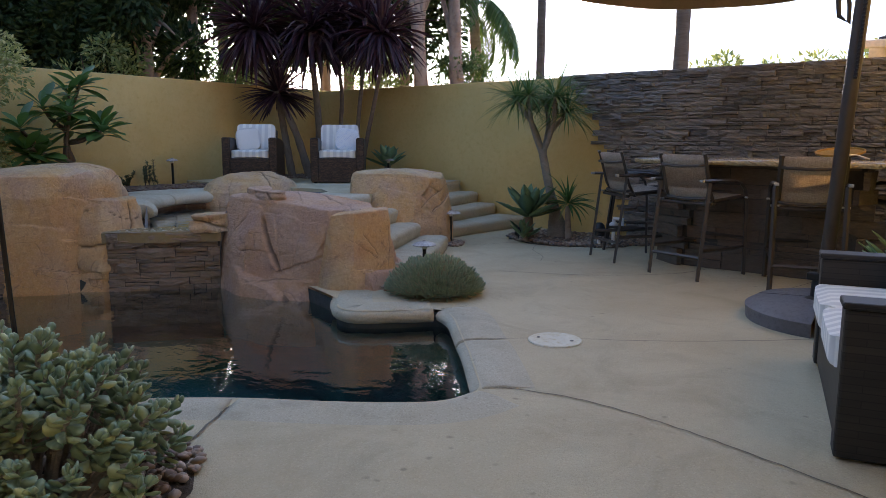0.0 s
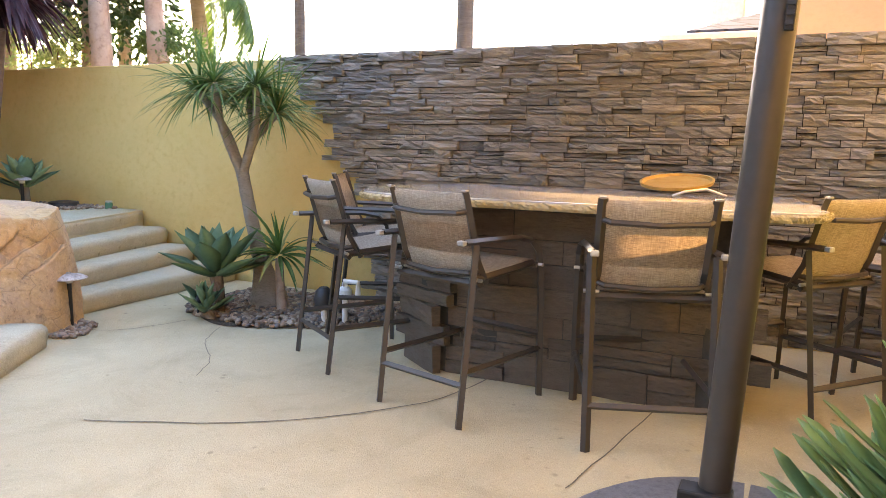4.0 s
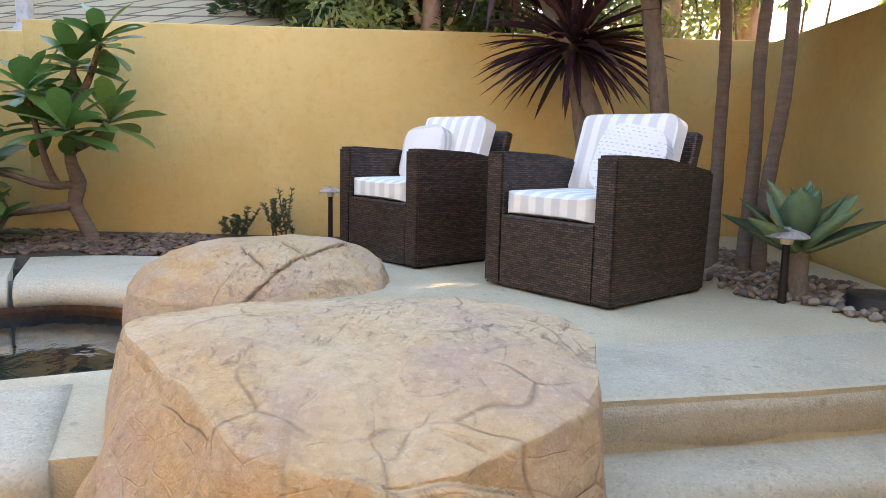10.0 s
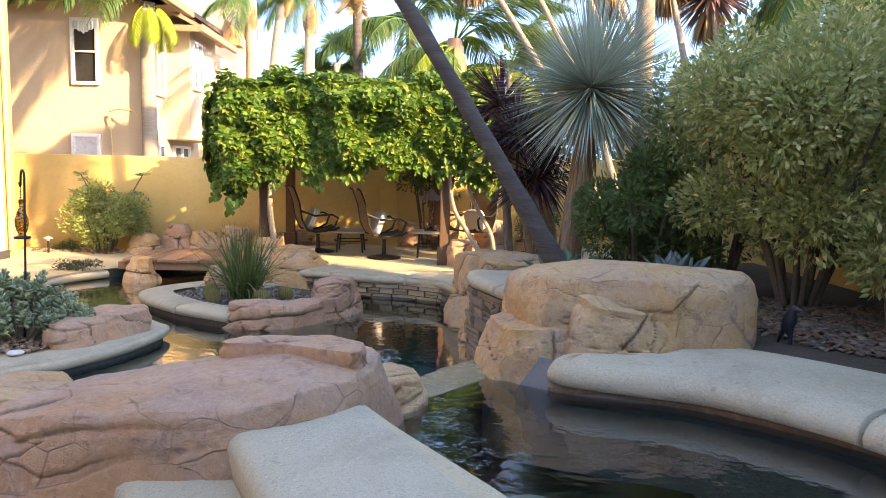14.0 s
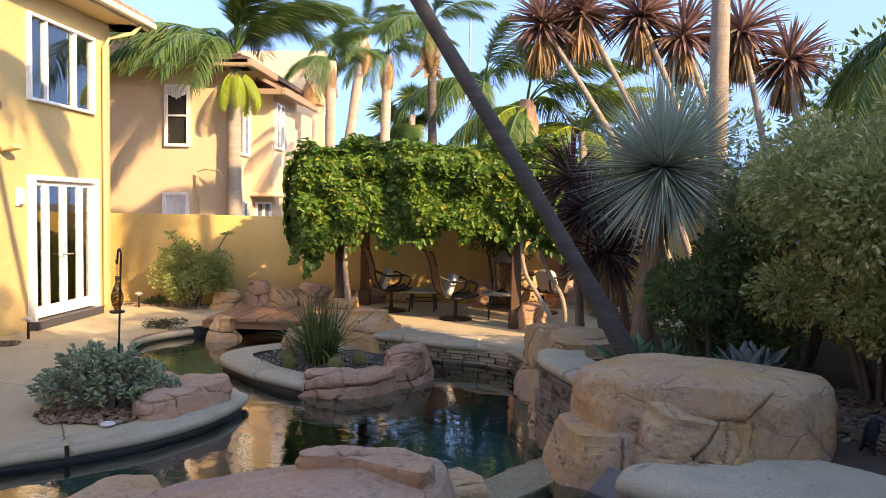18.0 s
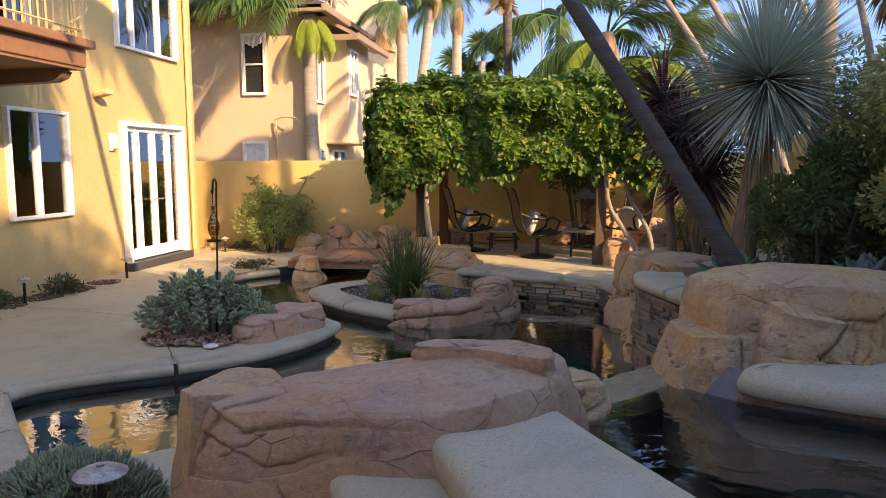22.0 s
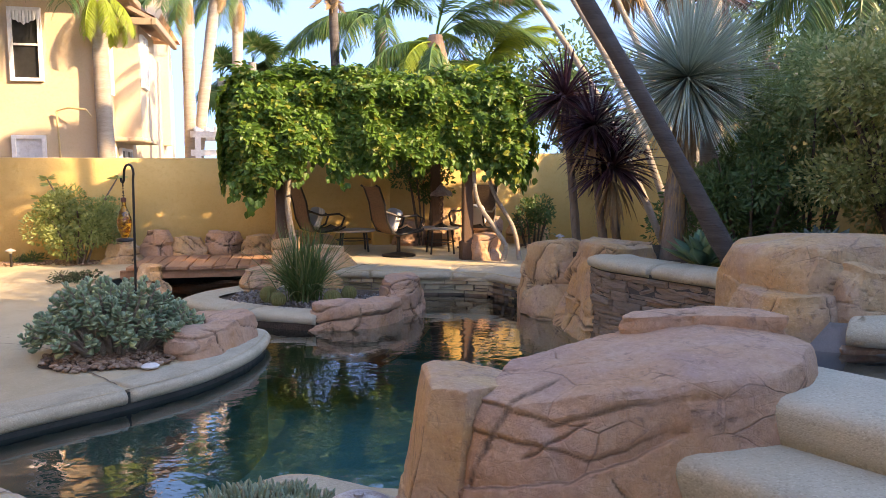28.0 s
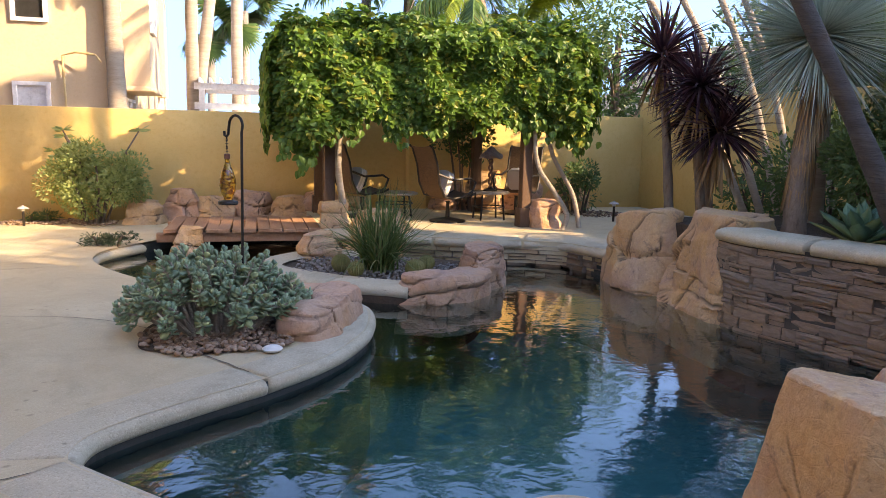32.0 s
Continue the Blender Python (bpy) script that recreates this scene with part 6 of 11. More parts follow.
flat_window(nb, 0.84, 1.30, -7.2, 2.98, 4.16, True)
bm = bmesh.new()
n = 24
for y_off, lo, hi in ((0.005, 3.90, 4.14),):
    top = [bm.verts.new((0.86 + 0.42 * k / n, -7.15 + 0.012 * math.sin(k * 2.1), hi)) for k in range(n + 1)]
    bot = [bm.verts.new((0.86 + 0.42 * k / n, -7.14 + 0.012 * math.sin(k * 2.1 + 0.6), lo + 0.10 * abs(k / n - 0.5) * 2 + 0.012 * math.sin(k * 1.4))) for k in range(n + 1)]
    for k in range(n):
        bm.faces.new((top[k], top[k + 1], bot[k + 1], bot[k]))
part("swag_curtain", bm, CURTAIN, nb, "white swagged curtain inside the window")
flat_window(nb, 0.86, 1.34, -7.2, 1.2, 2.0, blind=1)


def side_window(parent, x, y0, y1, z0, z1):
    """A white framed window facing -x on the neighbouring house."""
    w = under(new("window"), parent)
    bm = bmesh.new()
    for yy in (y0, y1, (y0 + y1) / 2):
        box(bm, x - 0.02, yy, (z0 + z1) / 2, 0.08, 0.05, z1 - z0 + 0.05)
    for zz in (z0, z1):
        box(bm, x - 0.02, (y0 + y1) / 2, zz, 0.076, y1 - y0 + 0.046, 0.05)
    part("window_frame", bm, WHITE_PAINT, w)
    bm = bmesh.new()
    box(bm, x + 0.01, (y0 + y1) / 2, (z0 + z1) / 2, 0.04, y1 - y0, z1 - z0)
    part("pane", bm, plain("dim_pane", (0.10, 0.12, 0.13), 0.06), w)


side_window(nb, -0.07, -8.10, -7.45, 2.85, 3.95)
side_window(nb, -0.07, -8.05, -7.35, 1.10, 1.85)
side_window(nb, -0.56, -8.95, -8.42, 3.05, 4.0)
side_window(nb, -0.07, -9.6, -8.6, 1.2, 1.85)
bm = bmesh.new()
tube(bm, [(0.62, -7.2, 1.6), (0.62, -7.1, 2.45), (0.4, -7.0, 2.5), (0.1, -6.9, 2.46), (0.02, -6.9, 2.35)], 0.018, 6)
part("conduit", bm, TRIM_PAINT, nb)

n2 = thing("neighbour_house_tile", "terracotta stucco house with a blue-grey tile roof", "house")
bm = bmesh.new()
box(bm, 1.34, 14.5, 2.2, 3.6, 5.0, 4.8)
part("wall", bm, TERRACOTTA_WALL, n2)
bm = bmesh.new()
box(bm, -0.45, 15.5, 1.15, 2.7, 4.0, 3.2)
part("low_wall", bm, plain("cream_fascia", (0.70, 0.58, 0.40), 0.8), n2)
bm = bmesh.new()
vs = [bm.verts.new(p) for p in [(-1.62, 13.2, 2.78), (0.6, 13.2, 2.78), (0.6, 15.8, 3.52), (-0.25, 15.8, 3.52), (-1.62, 18, 2.78)]]
for q in [(0, 1, 2, 3), (0, 3, 4)]:
    bm.faces.new([vs[i] for i in q])
r = bmesh.ops.extrude_face_region(bm, geom=bm.faces[:])
bmesh.ops.translate(bm, vec=(0, 0, -0.12), verts=[v for v in r["geom"] if isinstance(v, bmesh.types.BMVert)])
part("roof", bm, course_roof("blue_grey_roof_tile", (0.022, 0.032, 0.05), (0.04, 0.055, 0.08)), n2)
bm = bmesh.new()
box(bm, -0.65, 13.18, 2.68, 2.6, 0.12, 0.12, 0.02)
part("gutter", bm, plain("cream_gutter_paint", (0.72, 0.62, 0.46), 0.5), n2)

bm = bmesh.new()
box(bm, -1.33, 15.4, 3.6, 0.45, 0.45, 2.2, 0.02)
part("chimney", bm, plain("cream_chimney", (0.72, 0.66, 0.54), 0.85), n2)

n3 = thing("neighbour_bungalow", "low house with a weathered tan shake roof", "house")
bm = bmesh.new()
box(bm, -14.2, -4.0, 0.95, 5.2, 17.0, 2.0)
part("wall", bm, PEACH_STUCCO, n3)
bm = bmesh.new()
vs = [bm.verts.new(p) for p in [(-11.0, -13.0, 2.05), (-11.0, 4.6, 2.05), (-14.6, 4.6, 3.9), (-14.6, -13.0, 3.9)]]
bm.faces.new(vs)
r = bmesh.ops.extrude_face_region(bm, geom=bm.faces[:])
bmesh.ops.translate(bm, vec=(0, 0, -0.14), verts=[v for v in r["geom"] if isinstance(v, bmesh.types.BMVert)])
part("roof", bm, course_roof("tan_shake_roof", (0.34, 0.25, 0.14), (0.42, 0.31, 0.18)), n3)
bm = bmesh.new()
vs = [bm.verts.new(p) for p in [(-13.6, -2.7, 3.2), (-13.6, 5.1, 3.2), (-13.6, 5.1, 3.7), (-13.6, 1.2, 4.75), (-13.6, -2.7, 3.7)]]
bm.faces.new(vs)
part("gable", bm, plain("cream_gable", (0.66, 0.58, 0.44), 0.8), n3)
for ya in (-3.1, 5.5):
    bm = bmesh.new()
    a, b = Vector((-13.45, ya, 3.72)), Vector((-13.45, 1.2, 5.02))
    up = Vector((0, 0, 0.30))
    vs = [bm.verts.new(p) for p in (a - up, b - up, b, a)]
    bm.faces.new(vs)
    r = bmesh.ops.extrude_face_region(bm, geom=bm.faces[:])
    bmesh.ops.translate(bm, vec=(0.05, 0, 0), verts=[q for q in r["geom"] if isinstance(q, bmesh.types.BMVert)])
    part("barge_board", bm, plain("grey_barge_board", (0.20, 0.21, 0.23), 0.6), n3)
bm = bmesh.new()
lathe(bm, [(0.16, 0.0), (0.10, 0.10), (0.085, 0.12), (0.085, 0.62), (0.12, 0.64), (0.12, 0.76), (0.07, 0.80)], 14, (-11.6, 1.75, 2.3))
part("roof_vent", bm, surface("galvanised_vent", (0.50, 0.48, 0.45), (0.42, 0.40, 0.38), (0.36, 0.25, 0.18), 6, 30, 0.5, 0.1, metal=0.4), n3, smooth=40)

wp = thing("white_pergola", "white slatted patio cover beyond the rear wall", "pergola")
for k in range(9):
    bm = bmesh.new()
    box(bm, -3.02 + 0.22 * k, -11.9, 2.40, 0.05, 2.2, 0.12)
    part("slat", bm, WHITE_PAINT, wp)
for yy in (-11.0, -12.7):
    bm = bmesh.new()
    box(bm, -2.14, yy, 2.28, 2.0, 0.08, 0.14)
    part("beam", bm, WHITE_PAINT, wp)
for xx in (-3.0, -1.3):
    bm = bmesh.new()
    box(bm, xx, -11.0, 1.06, 0.12, 0.12, 2.3)
    part("post", bm, WHITE_PAINT, wp)
bm = bmesh.new()
box(bm, -2.14, -11.02, 1.86, 2.0, 0.05, 0.14)
part("fascia", bm, WHITE_PAINT, wp)

# ---- furniture materials ----
def woven(name, c1, c2, row=0.011, width=0.05, strength=0.9):
    """Flat resin wicker: short strands laid in alternating courses."""
    m, nt, b = shader(name)
    v = n_pos(nt, True)
    sep = nt.nodes.new("ShaderNodeSeparateXYZ")
    nt.links.new(v, sep.inputs[0])
    cmb = nt.nodes.new("ShaderNodeCombineXYZ")
    nt.links.new(n_math(nt, "ADD", sep.outputs[0], sep.outputs[1]), cmb.inputs[0])
    nt.links.new(sep.outputs[2], cmb.inputs[1])
    br = nt.nodes.new("ShaderNodeTexBrick")
    br.offset = 0.5
    nt.links.new(cmb.outputs[0], br.inputs["Vector"])
    br.inputs["Scale"].default_value, br.inputs["Brick Width"].default_value, br.inputs["Row Height"].default_value = 1.0, width, row
    br.inputs["Mortar Size"].default_value, br.inputs["Mortar Smooth"].default_value = 0.0028, 0.8
    br.inputs["Color1"].default_value, br.inputs["Color2"].default_value, br.inputs["Mortar"].default_value = (*c1, 1), (*c2, 1), (*[x * 0.15 for x in c1], 1)
    big = n_range(nt, n_noise(nt, n_scaled(nt, v, (0.6, 0.6, 9)), 3.0, 3), 0.3, 0.7, 0.55, 1.2)
    hsv = nt.nodes.new("ShaderNodeHueSaturation")
    nt.links.new(br.outputs["Color"], hsv.inputs["Color"])
    nt.links.new(big, hsv.inputs["Value"])
    nt.links.new(hsv.outputs[0], b.inputs["Base Color"])
    b.inputs["Roughness"].default_value = 0.5
    nt.links.new(n_bump(nt, br.outputs["Fac"], -strength, 0.006), b.inputs["Normal"])
    return m


def striped(name, c1, c2, pitch, along=0):
    m, nt, b = shader(name)
    v = n_pos(nt, True)
    sep = nt.nodes.new("ShaderNodeSeparateXYZ")
    nt.links.new(v, sep.inputs[0])
    w = n_math(nt, "PINGPONG", n_math(nt, "ADD", sep.outputs[along], 0.013), pitch)
    wob = n_noise(nt, v, 40, 2)
    f = n_range(nt, n_math(nt, "ADD", w, n_math(nt, "MULTIPLY", wob, 0.006)), pitch * 0.45, pitch * 0.62)
    col = n_mix(nt, f, c1, c2)
    nt.links.new(n_mix(nt, n_range(nt, n_noise(nt, v, 300, 2), 0.4, 0.7, 0, 0.25), col, tuple(x * 0.8 for x in c1)), b.inputs["Base Color"])
    b.inputs["Roughness"].default_value = 0.9
    nt.links.new(n_bump(nt, n_math(nt, "ADD", n_noise(nt, v, 6, 3), n_math(nt, "MULTIPLY", n_noise(nt, v, 350, 2), 0.05)), 0.35, 0.03), b.inputs["Normal"])
    return m


def speckled(name, c1, c2):
    """Pillow cloth with rows of short blue dashes."""
    m, nt, b = shader(name)
    v = n_pos(nt, True)
    br = nt.nodes.new("ShaderNodeTexBrick")
    nt.links.new(n_scaled(nt, v, (1, 1, 1)), br.inputs["Vector"])
    br.inputs["Scale"].default_value, br.inputs["Brick Width"].default_value, br.inputs["Row Height"].default_value, br.inputs["Mortar Size"].default_value = 1, 0.028, 0.018, 0.0065
    br.inputs["Color1"].default_value, br.inputs["Color2"].default_value, br.inputs["Mortar"].default_value = (*c2, 1), (*c1, 1), (*c1, 1)
    nt.links.new(br.outputs["Color"], b.inputs["Base Color"])
    b.inputs["Roughness"].default_value = 0.9
    nt.links.new(n_bump(nt, n_noise(nt, v, 9, 3), 0.3, 0.03), b.inputs["Normal"])
    return m


def sling_cloth(name, c1, c2):
    m, nt, b = shader(name)
    v = n_pos(nt, True)
    a = n_noise(nt, n_scaled(nt, v, (420, 18, 18)), 1.0, 2)
    c = n_noise(nt, n_scaled(nt, v, (18, 420, 420)), 1.0, 2)
    col = n_mix(nt, n_range(nt, a, 0.35, 0.65), c1, c2)
    col = n_mix(nt, n_range(nt, c, 0.4, 0.68, 0, 0.75), col, tuple(x * 0.45 for x in c1))
    nt.links.new(col, b.inputs["Base Color"])
    b.inputs["Roughness"].default_value = 0.75
    nt.links.new(n_bump(nt, n_math(nt, "ADD", a, c), 0.25, 0.002), b.inputs["Normal"])
    return m


WICKER = woven("dark_brown_wicker", (0.022, 0.012, 0.009), (0.125, 0.068, 0.044), 0.0095, 0.030, 1.0)
WICKER_BLACK = woven("black_wicker", (0.014, 0.012, 0.011), (0.026, 0.022, 0.020), 0.030, 0.4)
STRIPE = striped("striped_cushion_cloth", (0.80, 0.78, 0.71), (0.62, 0.61, 0.57), 0.045)
PILLOW = speckled("dashed_pillow_cloth", (0.74, 0.74, 0.72), (0.36, 0.46, 0.60))
PILLOW_PLAIN = striped("ribbed_pillow_cloth", (0.72, 0.69, 0.63), (0.55, 0.53, 0.50), 0.022, 2)
SLING = sling_cloth("tan_sling_mesh", (0.36, 0.27, 0.20), (0.50, 0.41, 0.31))
SLING_DARK = sling_cloth("brown_sling_mesh", (0.105, 0.062, 0.036), (0.16, 0.10, 0.065))


def puffed(bm, sx, sy, sz, n=14, e=5.0, ez=2.4):
    """A stuffed cushion centred on the origin: rounded corners, bulging faces."""
    r = bmesh.ops.create_cube(bm, size=2.0)
    bmesh.ops.subdivide_edges(bm, edges=list({q for v in r["verts"] for q in v.link_edges}), cuts=n, use_grid_fill=True)
    for v in bm.verts:
        x, y, z = v.co
        k = (abs(x) ** e + abs(y) ** e) ** (1 / e)
        f = 1 / max(k, 1e-6) if k > 1 else 1.0
        x, y = x * f, y * f
        puff = (max(0.0, 1 - max(abs(x), abs(y)) ** ez)) ** 0.5
        z = z * (0.62 + 0.38 * puff)
        v.co = (x * sx / 2, y * sy / 2, z * sz / 2)


def cushion(name, material, parent, sx, sy, sz, m, label="", pinch=False):
    bm = bmesh.new()
    puffed(bm, sx, sy, sz, 12, 3.2 if pinch else 9.0, 2.0 if pinch else 6.0)
    o = part(name, bm, material, parent, label, smooth=60)
    o.matrix_local = m
    return o


# ---- wicker lounge chairs on the upper terrace ----
def lounge_chair(m, label, pillow):
    t = thing("lounge_chair", label, "chair", m, "pair of wicker lounge chairs")
    W, D = 0.74, 0.74
    for s in (-1, 1):
        bm = bmesh.new()
        prof = [(0.37, 0.0), (0.37, 0.61), (0.30, 0.615), (0.0, 0.60), (-0.36, 0.545), (-0.335, 0.0)]
        a = [bm.verts.new((s * W / 2, y, z)) for y, z in prof]
        b = [bm.verts.new((s * (W / 2 - 0.11), y, z)) for y, z in prof]
        bm.faces.new(a)
        bm.faces.new(b[::-1])
        for i in range(len(prof)):
            bm.faces.new((a[i], b[i], b[(i + 1) % len(prof)], a[(i + 1) % len(prof)]))
        bmesh.ops.recalc_face_normals(bm, faces=bm.faces)
        bmesh.ops.bevel(bm, geom=bm.edges[:], offset=0.012, segments=2, affect="EDGES")
        part("arm", bm, WICKER, t)
    bm = bmesh.new()
    box(bm, 0, 0.345, 0.165, W - 0.21, 0.05, 0.33, 0.01)
    part("front_panel", bm, WICKER, t)
    bm = bmesh.new()
    box(bm, 0, -0.02, 0.31, W - 0.21, 0.68, 0.04, 0.008)
    part("seat", bm, WICKER, t)
    bm = bmesh.new()
    box(bm, 0, -0.31, 0.41, W - 0.20, 0.06, 0.64, 0.015, (16, 0, 0))
    part("backrest", bm, WICKER, t)
    cushion("seat_cushion", STRIPE, t, W - 0.22, 0.60, 0.12, pose(0, 0.07, 0.385), "white and grey striped seat cushion")
    cushion("back_cushion", STRIPE, t, W - 0.20, 0.40, 0.12, pose(0, -0.19, 0.60, 108, 0, 0), "white and grey striped back cushion")
    cushion("pillow", PILLOW_PLAIN if pillow else PILLOW, t, 0.34, 0.34, 0.12, pose(0.09 if pillow else -0.11, -0.06 if pillow else -0.08, 0.575, 110, 6 if pillow else -8, 8), "pale scatter pillow", True)
    for x, y in ((-0.31, 0.31), (0.31, 0.31), (-0.31, -0.29), (0.31, -0.29)):
        bm = bmesh.new()
        lathe(bm, [(0.022, -0.012), (0.022, 0.01)], 10, (x, y, 0))
        part("foot", bm, PLASTIC_BLACK, t)
    return t


lounge_chair(pose(-8.04, 6.38, DECK_Z + 0.012, 0, 0, 224), "dark brown wicker lounge chair with a ribbed pillow", 1)
lounge_chair(pose(-7.22, 7.24, DECK_Z + 0.012, 0, 0, 224), "dark brown wicker lounge chair with a dashed pillow", 0)

# ---- wicker love seat on the patio ----
sofa = thing("love_seat", "black wicker love seat with white striped cushions", "sofa", pose(0.33, 3.97, 0.012, 0, 0, 106.5))
SW, SD = 1.42, 0.78
for s in (-1, 1):
    bm = bmesh.new()
    box(bm, s * (SW / 2 - 0.06), 0.0, 0.295, 0.12, SD, 0.59, 0.012)
    arm = part("arm", bm, WICKER_BLACK, sofa)
    bm = bmesh.new()
    box(bm, s * (SW / 2 - 0.06), 0.0, 0.602, 0.15, SD + 0.02, 0.028, 0.008)
    part("arm_top", bm, WICKER_BLACK, arm)
bm = bmesh.new()
box(bm, 0, SD / 2 - 0.04, 0.16, SW - 0.24, 0.05, 0.30, 0.01)
part("front_panel", bm, WICKER_BLACK, sofa)
bm = bmesh.new()
box(bm, 0, 0, 0.29, SW - 0.24, SD - 0.1, 0.04, 0.008)
part("seat", bm, WICKER_BLACK, sofa)
bm = bmesh.new()
box(bm, 0, -SD / 2 + 0.05, 0.43, SW - 0.22, 0.07, 0.80, 0.015, (8, 0, 0))
part("backrest", bm, WICKER_BLACK, sofa)
for x in (-0.30, 0.30):
    cushion("seat_cushion", STRIPE, sofa, 0.585, 0.72, 0.15, pose(x, 0.06, 0.385), "white and grey striped seat cushion")
    cushion("back_cushion", STRIPE, sofa, 0.58, 0.46, 0.14, pose(x, -0.22, 0.66, 100, 0, 0), "white and grey striped back cushion")
cushion("pillow", PILLOW, sofa, 0.38, 0.38, 0.14, pose(0.37, -0.06, 0.625, 114, -14, 12), "white scatter pillow with blue dashes", True)

# ---- bar ----
BAR_TOP = 1.045
bar = thing("bar_counter", "curved outdoor bar clad in dark stone with a granite top", "bar")
FRONT = curve_through([(-2.30, 7.75), (-2.36, 7.42), (-2.22, 7.16), (-1.85, 7.12), (-1.2, 7.12), (-0.62, 7.12), (-0.50, 7.18), (-0.56, 7.45), (-0.80, 7.95)], 6)
bm = bmesh.new()
slab(bm, [tuple(q) for q in FRONT] + [(-2.26, 7.95)], 0.0, BAR_TOP - 0.04)
part("body", bm, MORTAR, bar)


def granite(name):
    m, nt, b = shader(name)
    v = n_pos(nt)
    s = n_scaled(nt, v, (0.9, 3.2, 3.0))
    w = n_noise(nt, s, 2.2, 8, 0.65, 1.6)
    f = n_noise(nt, s, 14, 6, 0.7, 0.8)
    col = n_mix(nt, n_range(nt, w, 0.35, 0.65), (0.27, 0.24, 0.215), (0.42, 0.375, 0.33))
    col = n_mix(nt, n_range(nt, f, 0.45, 0.7, 0, 0.7), col, (0.16, 0.12, 0.095))
    col = n_mix(nt, n_range(nt, n_noise(nt, v, 1.3, 3), 0.56, 0.66), col, (0.55, 0.38, 0.16))
    nt.links.new(col, b.inputs["Base Color"])
    b.inputs["Roughness"].default_value = 0.12
    return m


GRANITE = granite("brown_granite")
TOPLINE = [tuple(q) for q in curve_through([(-2.50, 7.75), (-2.62, 7.40), (-2.52, 6.98), (-2.20, 6.78), (-1.6, 6.78), (-0.9, 6.80), (-0.30, 6.86), (-0.14, 7.05), (-0.16, 7.45), (-0.30, 8.05)], 7)]
bm = bmesh.new()
slab(bm, TOPLINE + [(-2.3, 8.05)], BAR_TOP - 0.045, BAR_TOP, 0.012, 3)
part("countertop", bm, GRANITE, bar, "polished brown granite top with a rough chiselled edge")
rng = random.Random(8)
v, f = [], []
line = [tuple(q) for q in curve_through(TOPLINE, 5)]
for i, (x, y) in enumerate(line):
    for o, z in ((0.002, BAR_TOP - 0.008), (0.012, BAR_TOP - 0.018), (0.010, BAR_TOP - 0.032), (0.0, BAR_TOP - 0.046)):
        j = rng.uniform(-0.006, 0.008)
        a = line[min(i + 1, len(line) - 1)]
        b = line[max(i - 1, 0)]
        dx, dy = a[0] - b[0], a[1] - b[1]
        L = math.hypot(dx, dy) + 1e-9
        v.append((x + dy / L * (o + j), y - dx / L * (o + j), z))
for i in range(len(line) - 1):
    for k in range(3):
        f.append((i * 4 + k, i * 4 + k + 1, i * 4 + k + 5, i * 4 + k + 4))
raw("chiselled_edge", v, f, surface("gold_granite_edge", (0.46, 0.33, 0.15), (0.52, 0.42, 0.26), (0.20, 0.14, 0.09), 5, 28, 0.5, 0.8, 0.01), bar)
t = thing("wooden_tray", "round turned wooden tray leaning on the bar", "tray", pose(-0.96, 7.84, BAR_TOP + 0.012, 10, 0, -8))
bm = bmesh.new()
lathe(bm, [(0.19, 0.0), (0.215, 0.008), (0.22, 0.028), (0.205, 0.030), (0.195, 0.014)], 36, (0, 0.21, 0))
part("dish", bm, surface("honey_wood", (0.52, 0.27, 0.06), (0.60, 0.34, 0.10), (0.40, 0.18, 0.04), 3, 12, 0.35, 0.1, stretch=(1, 8, 1)), t, smooth=50)
t = thing("tray_stand", "small bent metal plate stand on the bar", "stand", pose(-0.72, 7.52, BAR_TOP))
bm = bmesh.new()
tube(bm, [(-0.16, 0.0, 0.01), (-0.10, 0.02, 0.035), (0.0, 0.10, 0.05), (0.1, 0.2, 0.01)], 0.008, 6)
part("wire", bm, STEEL, t)


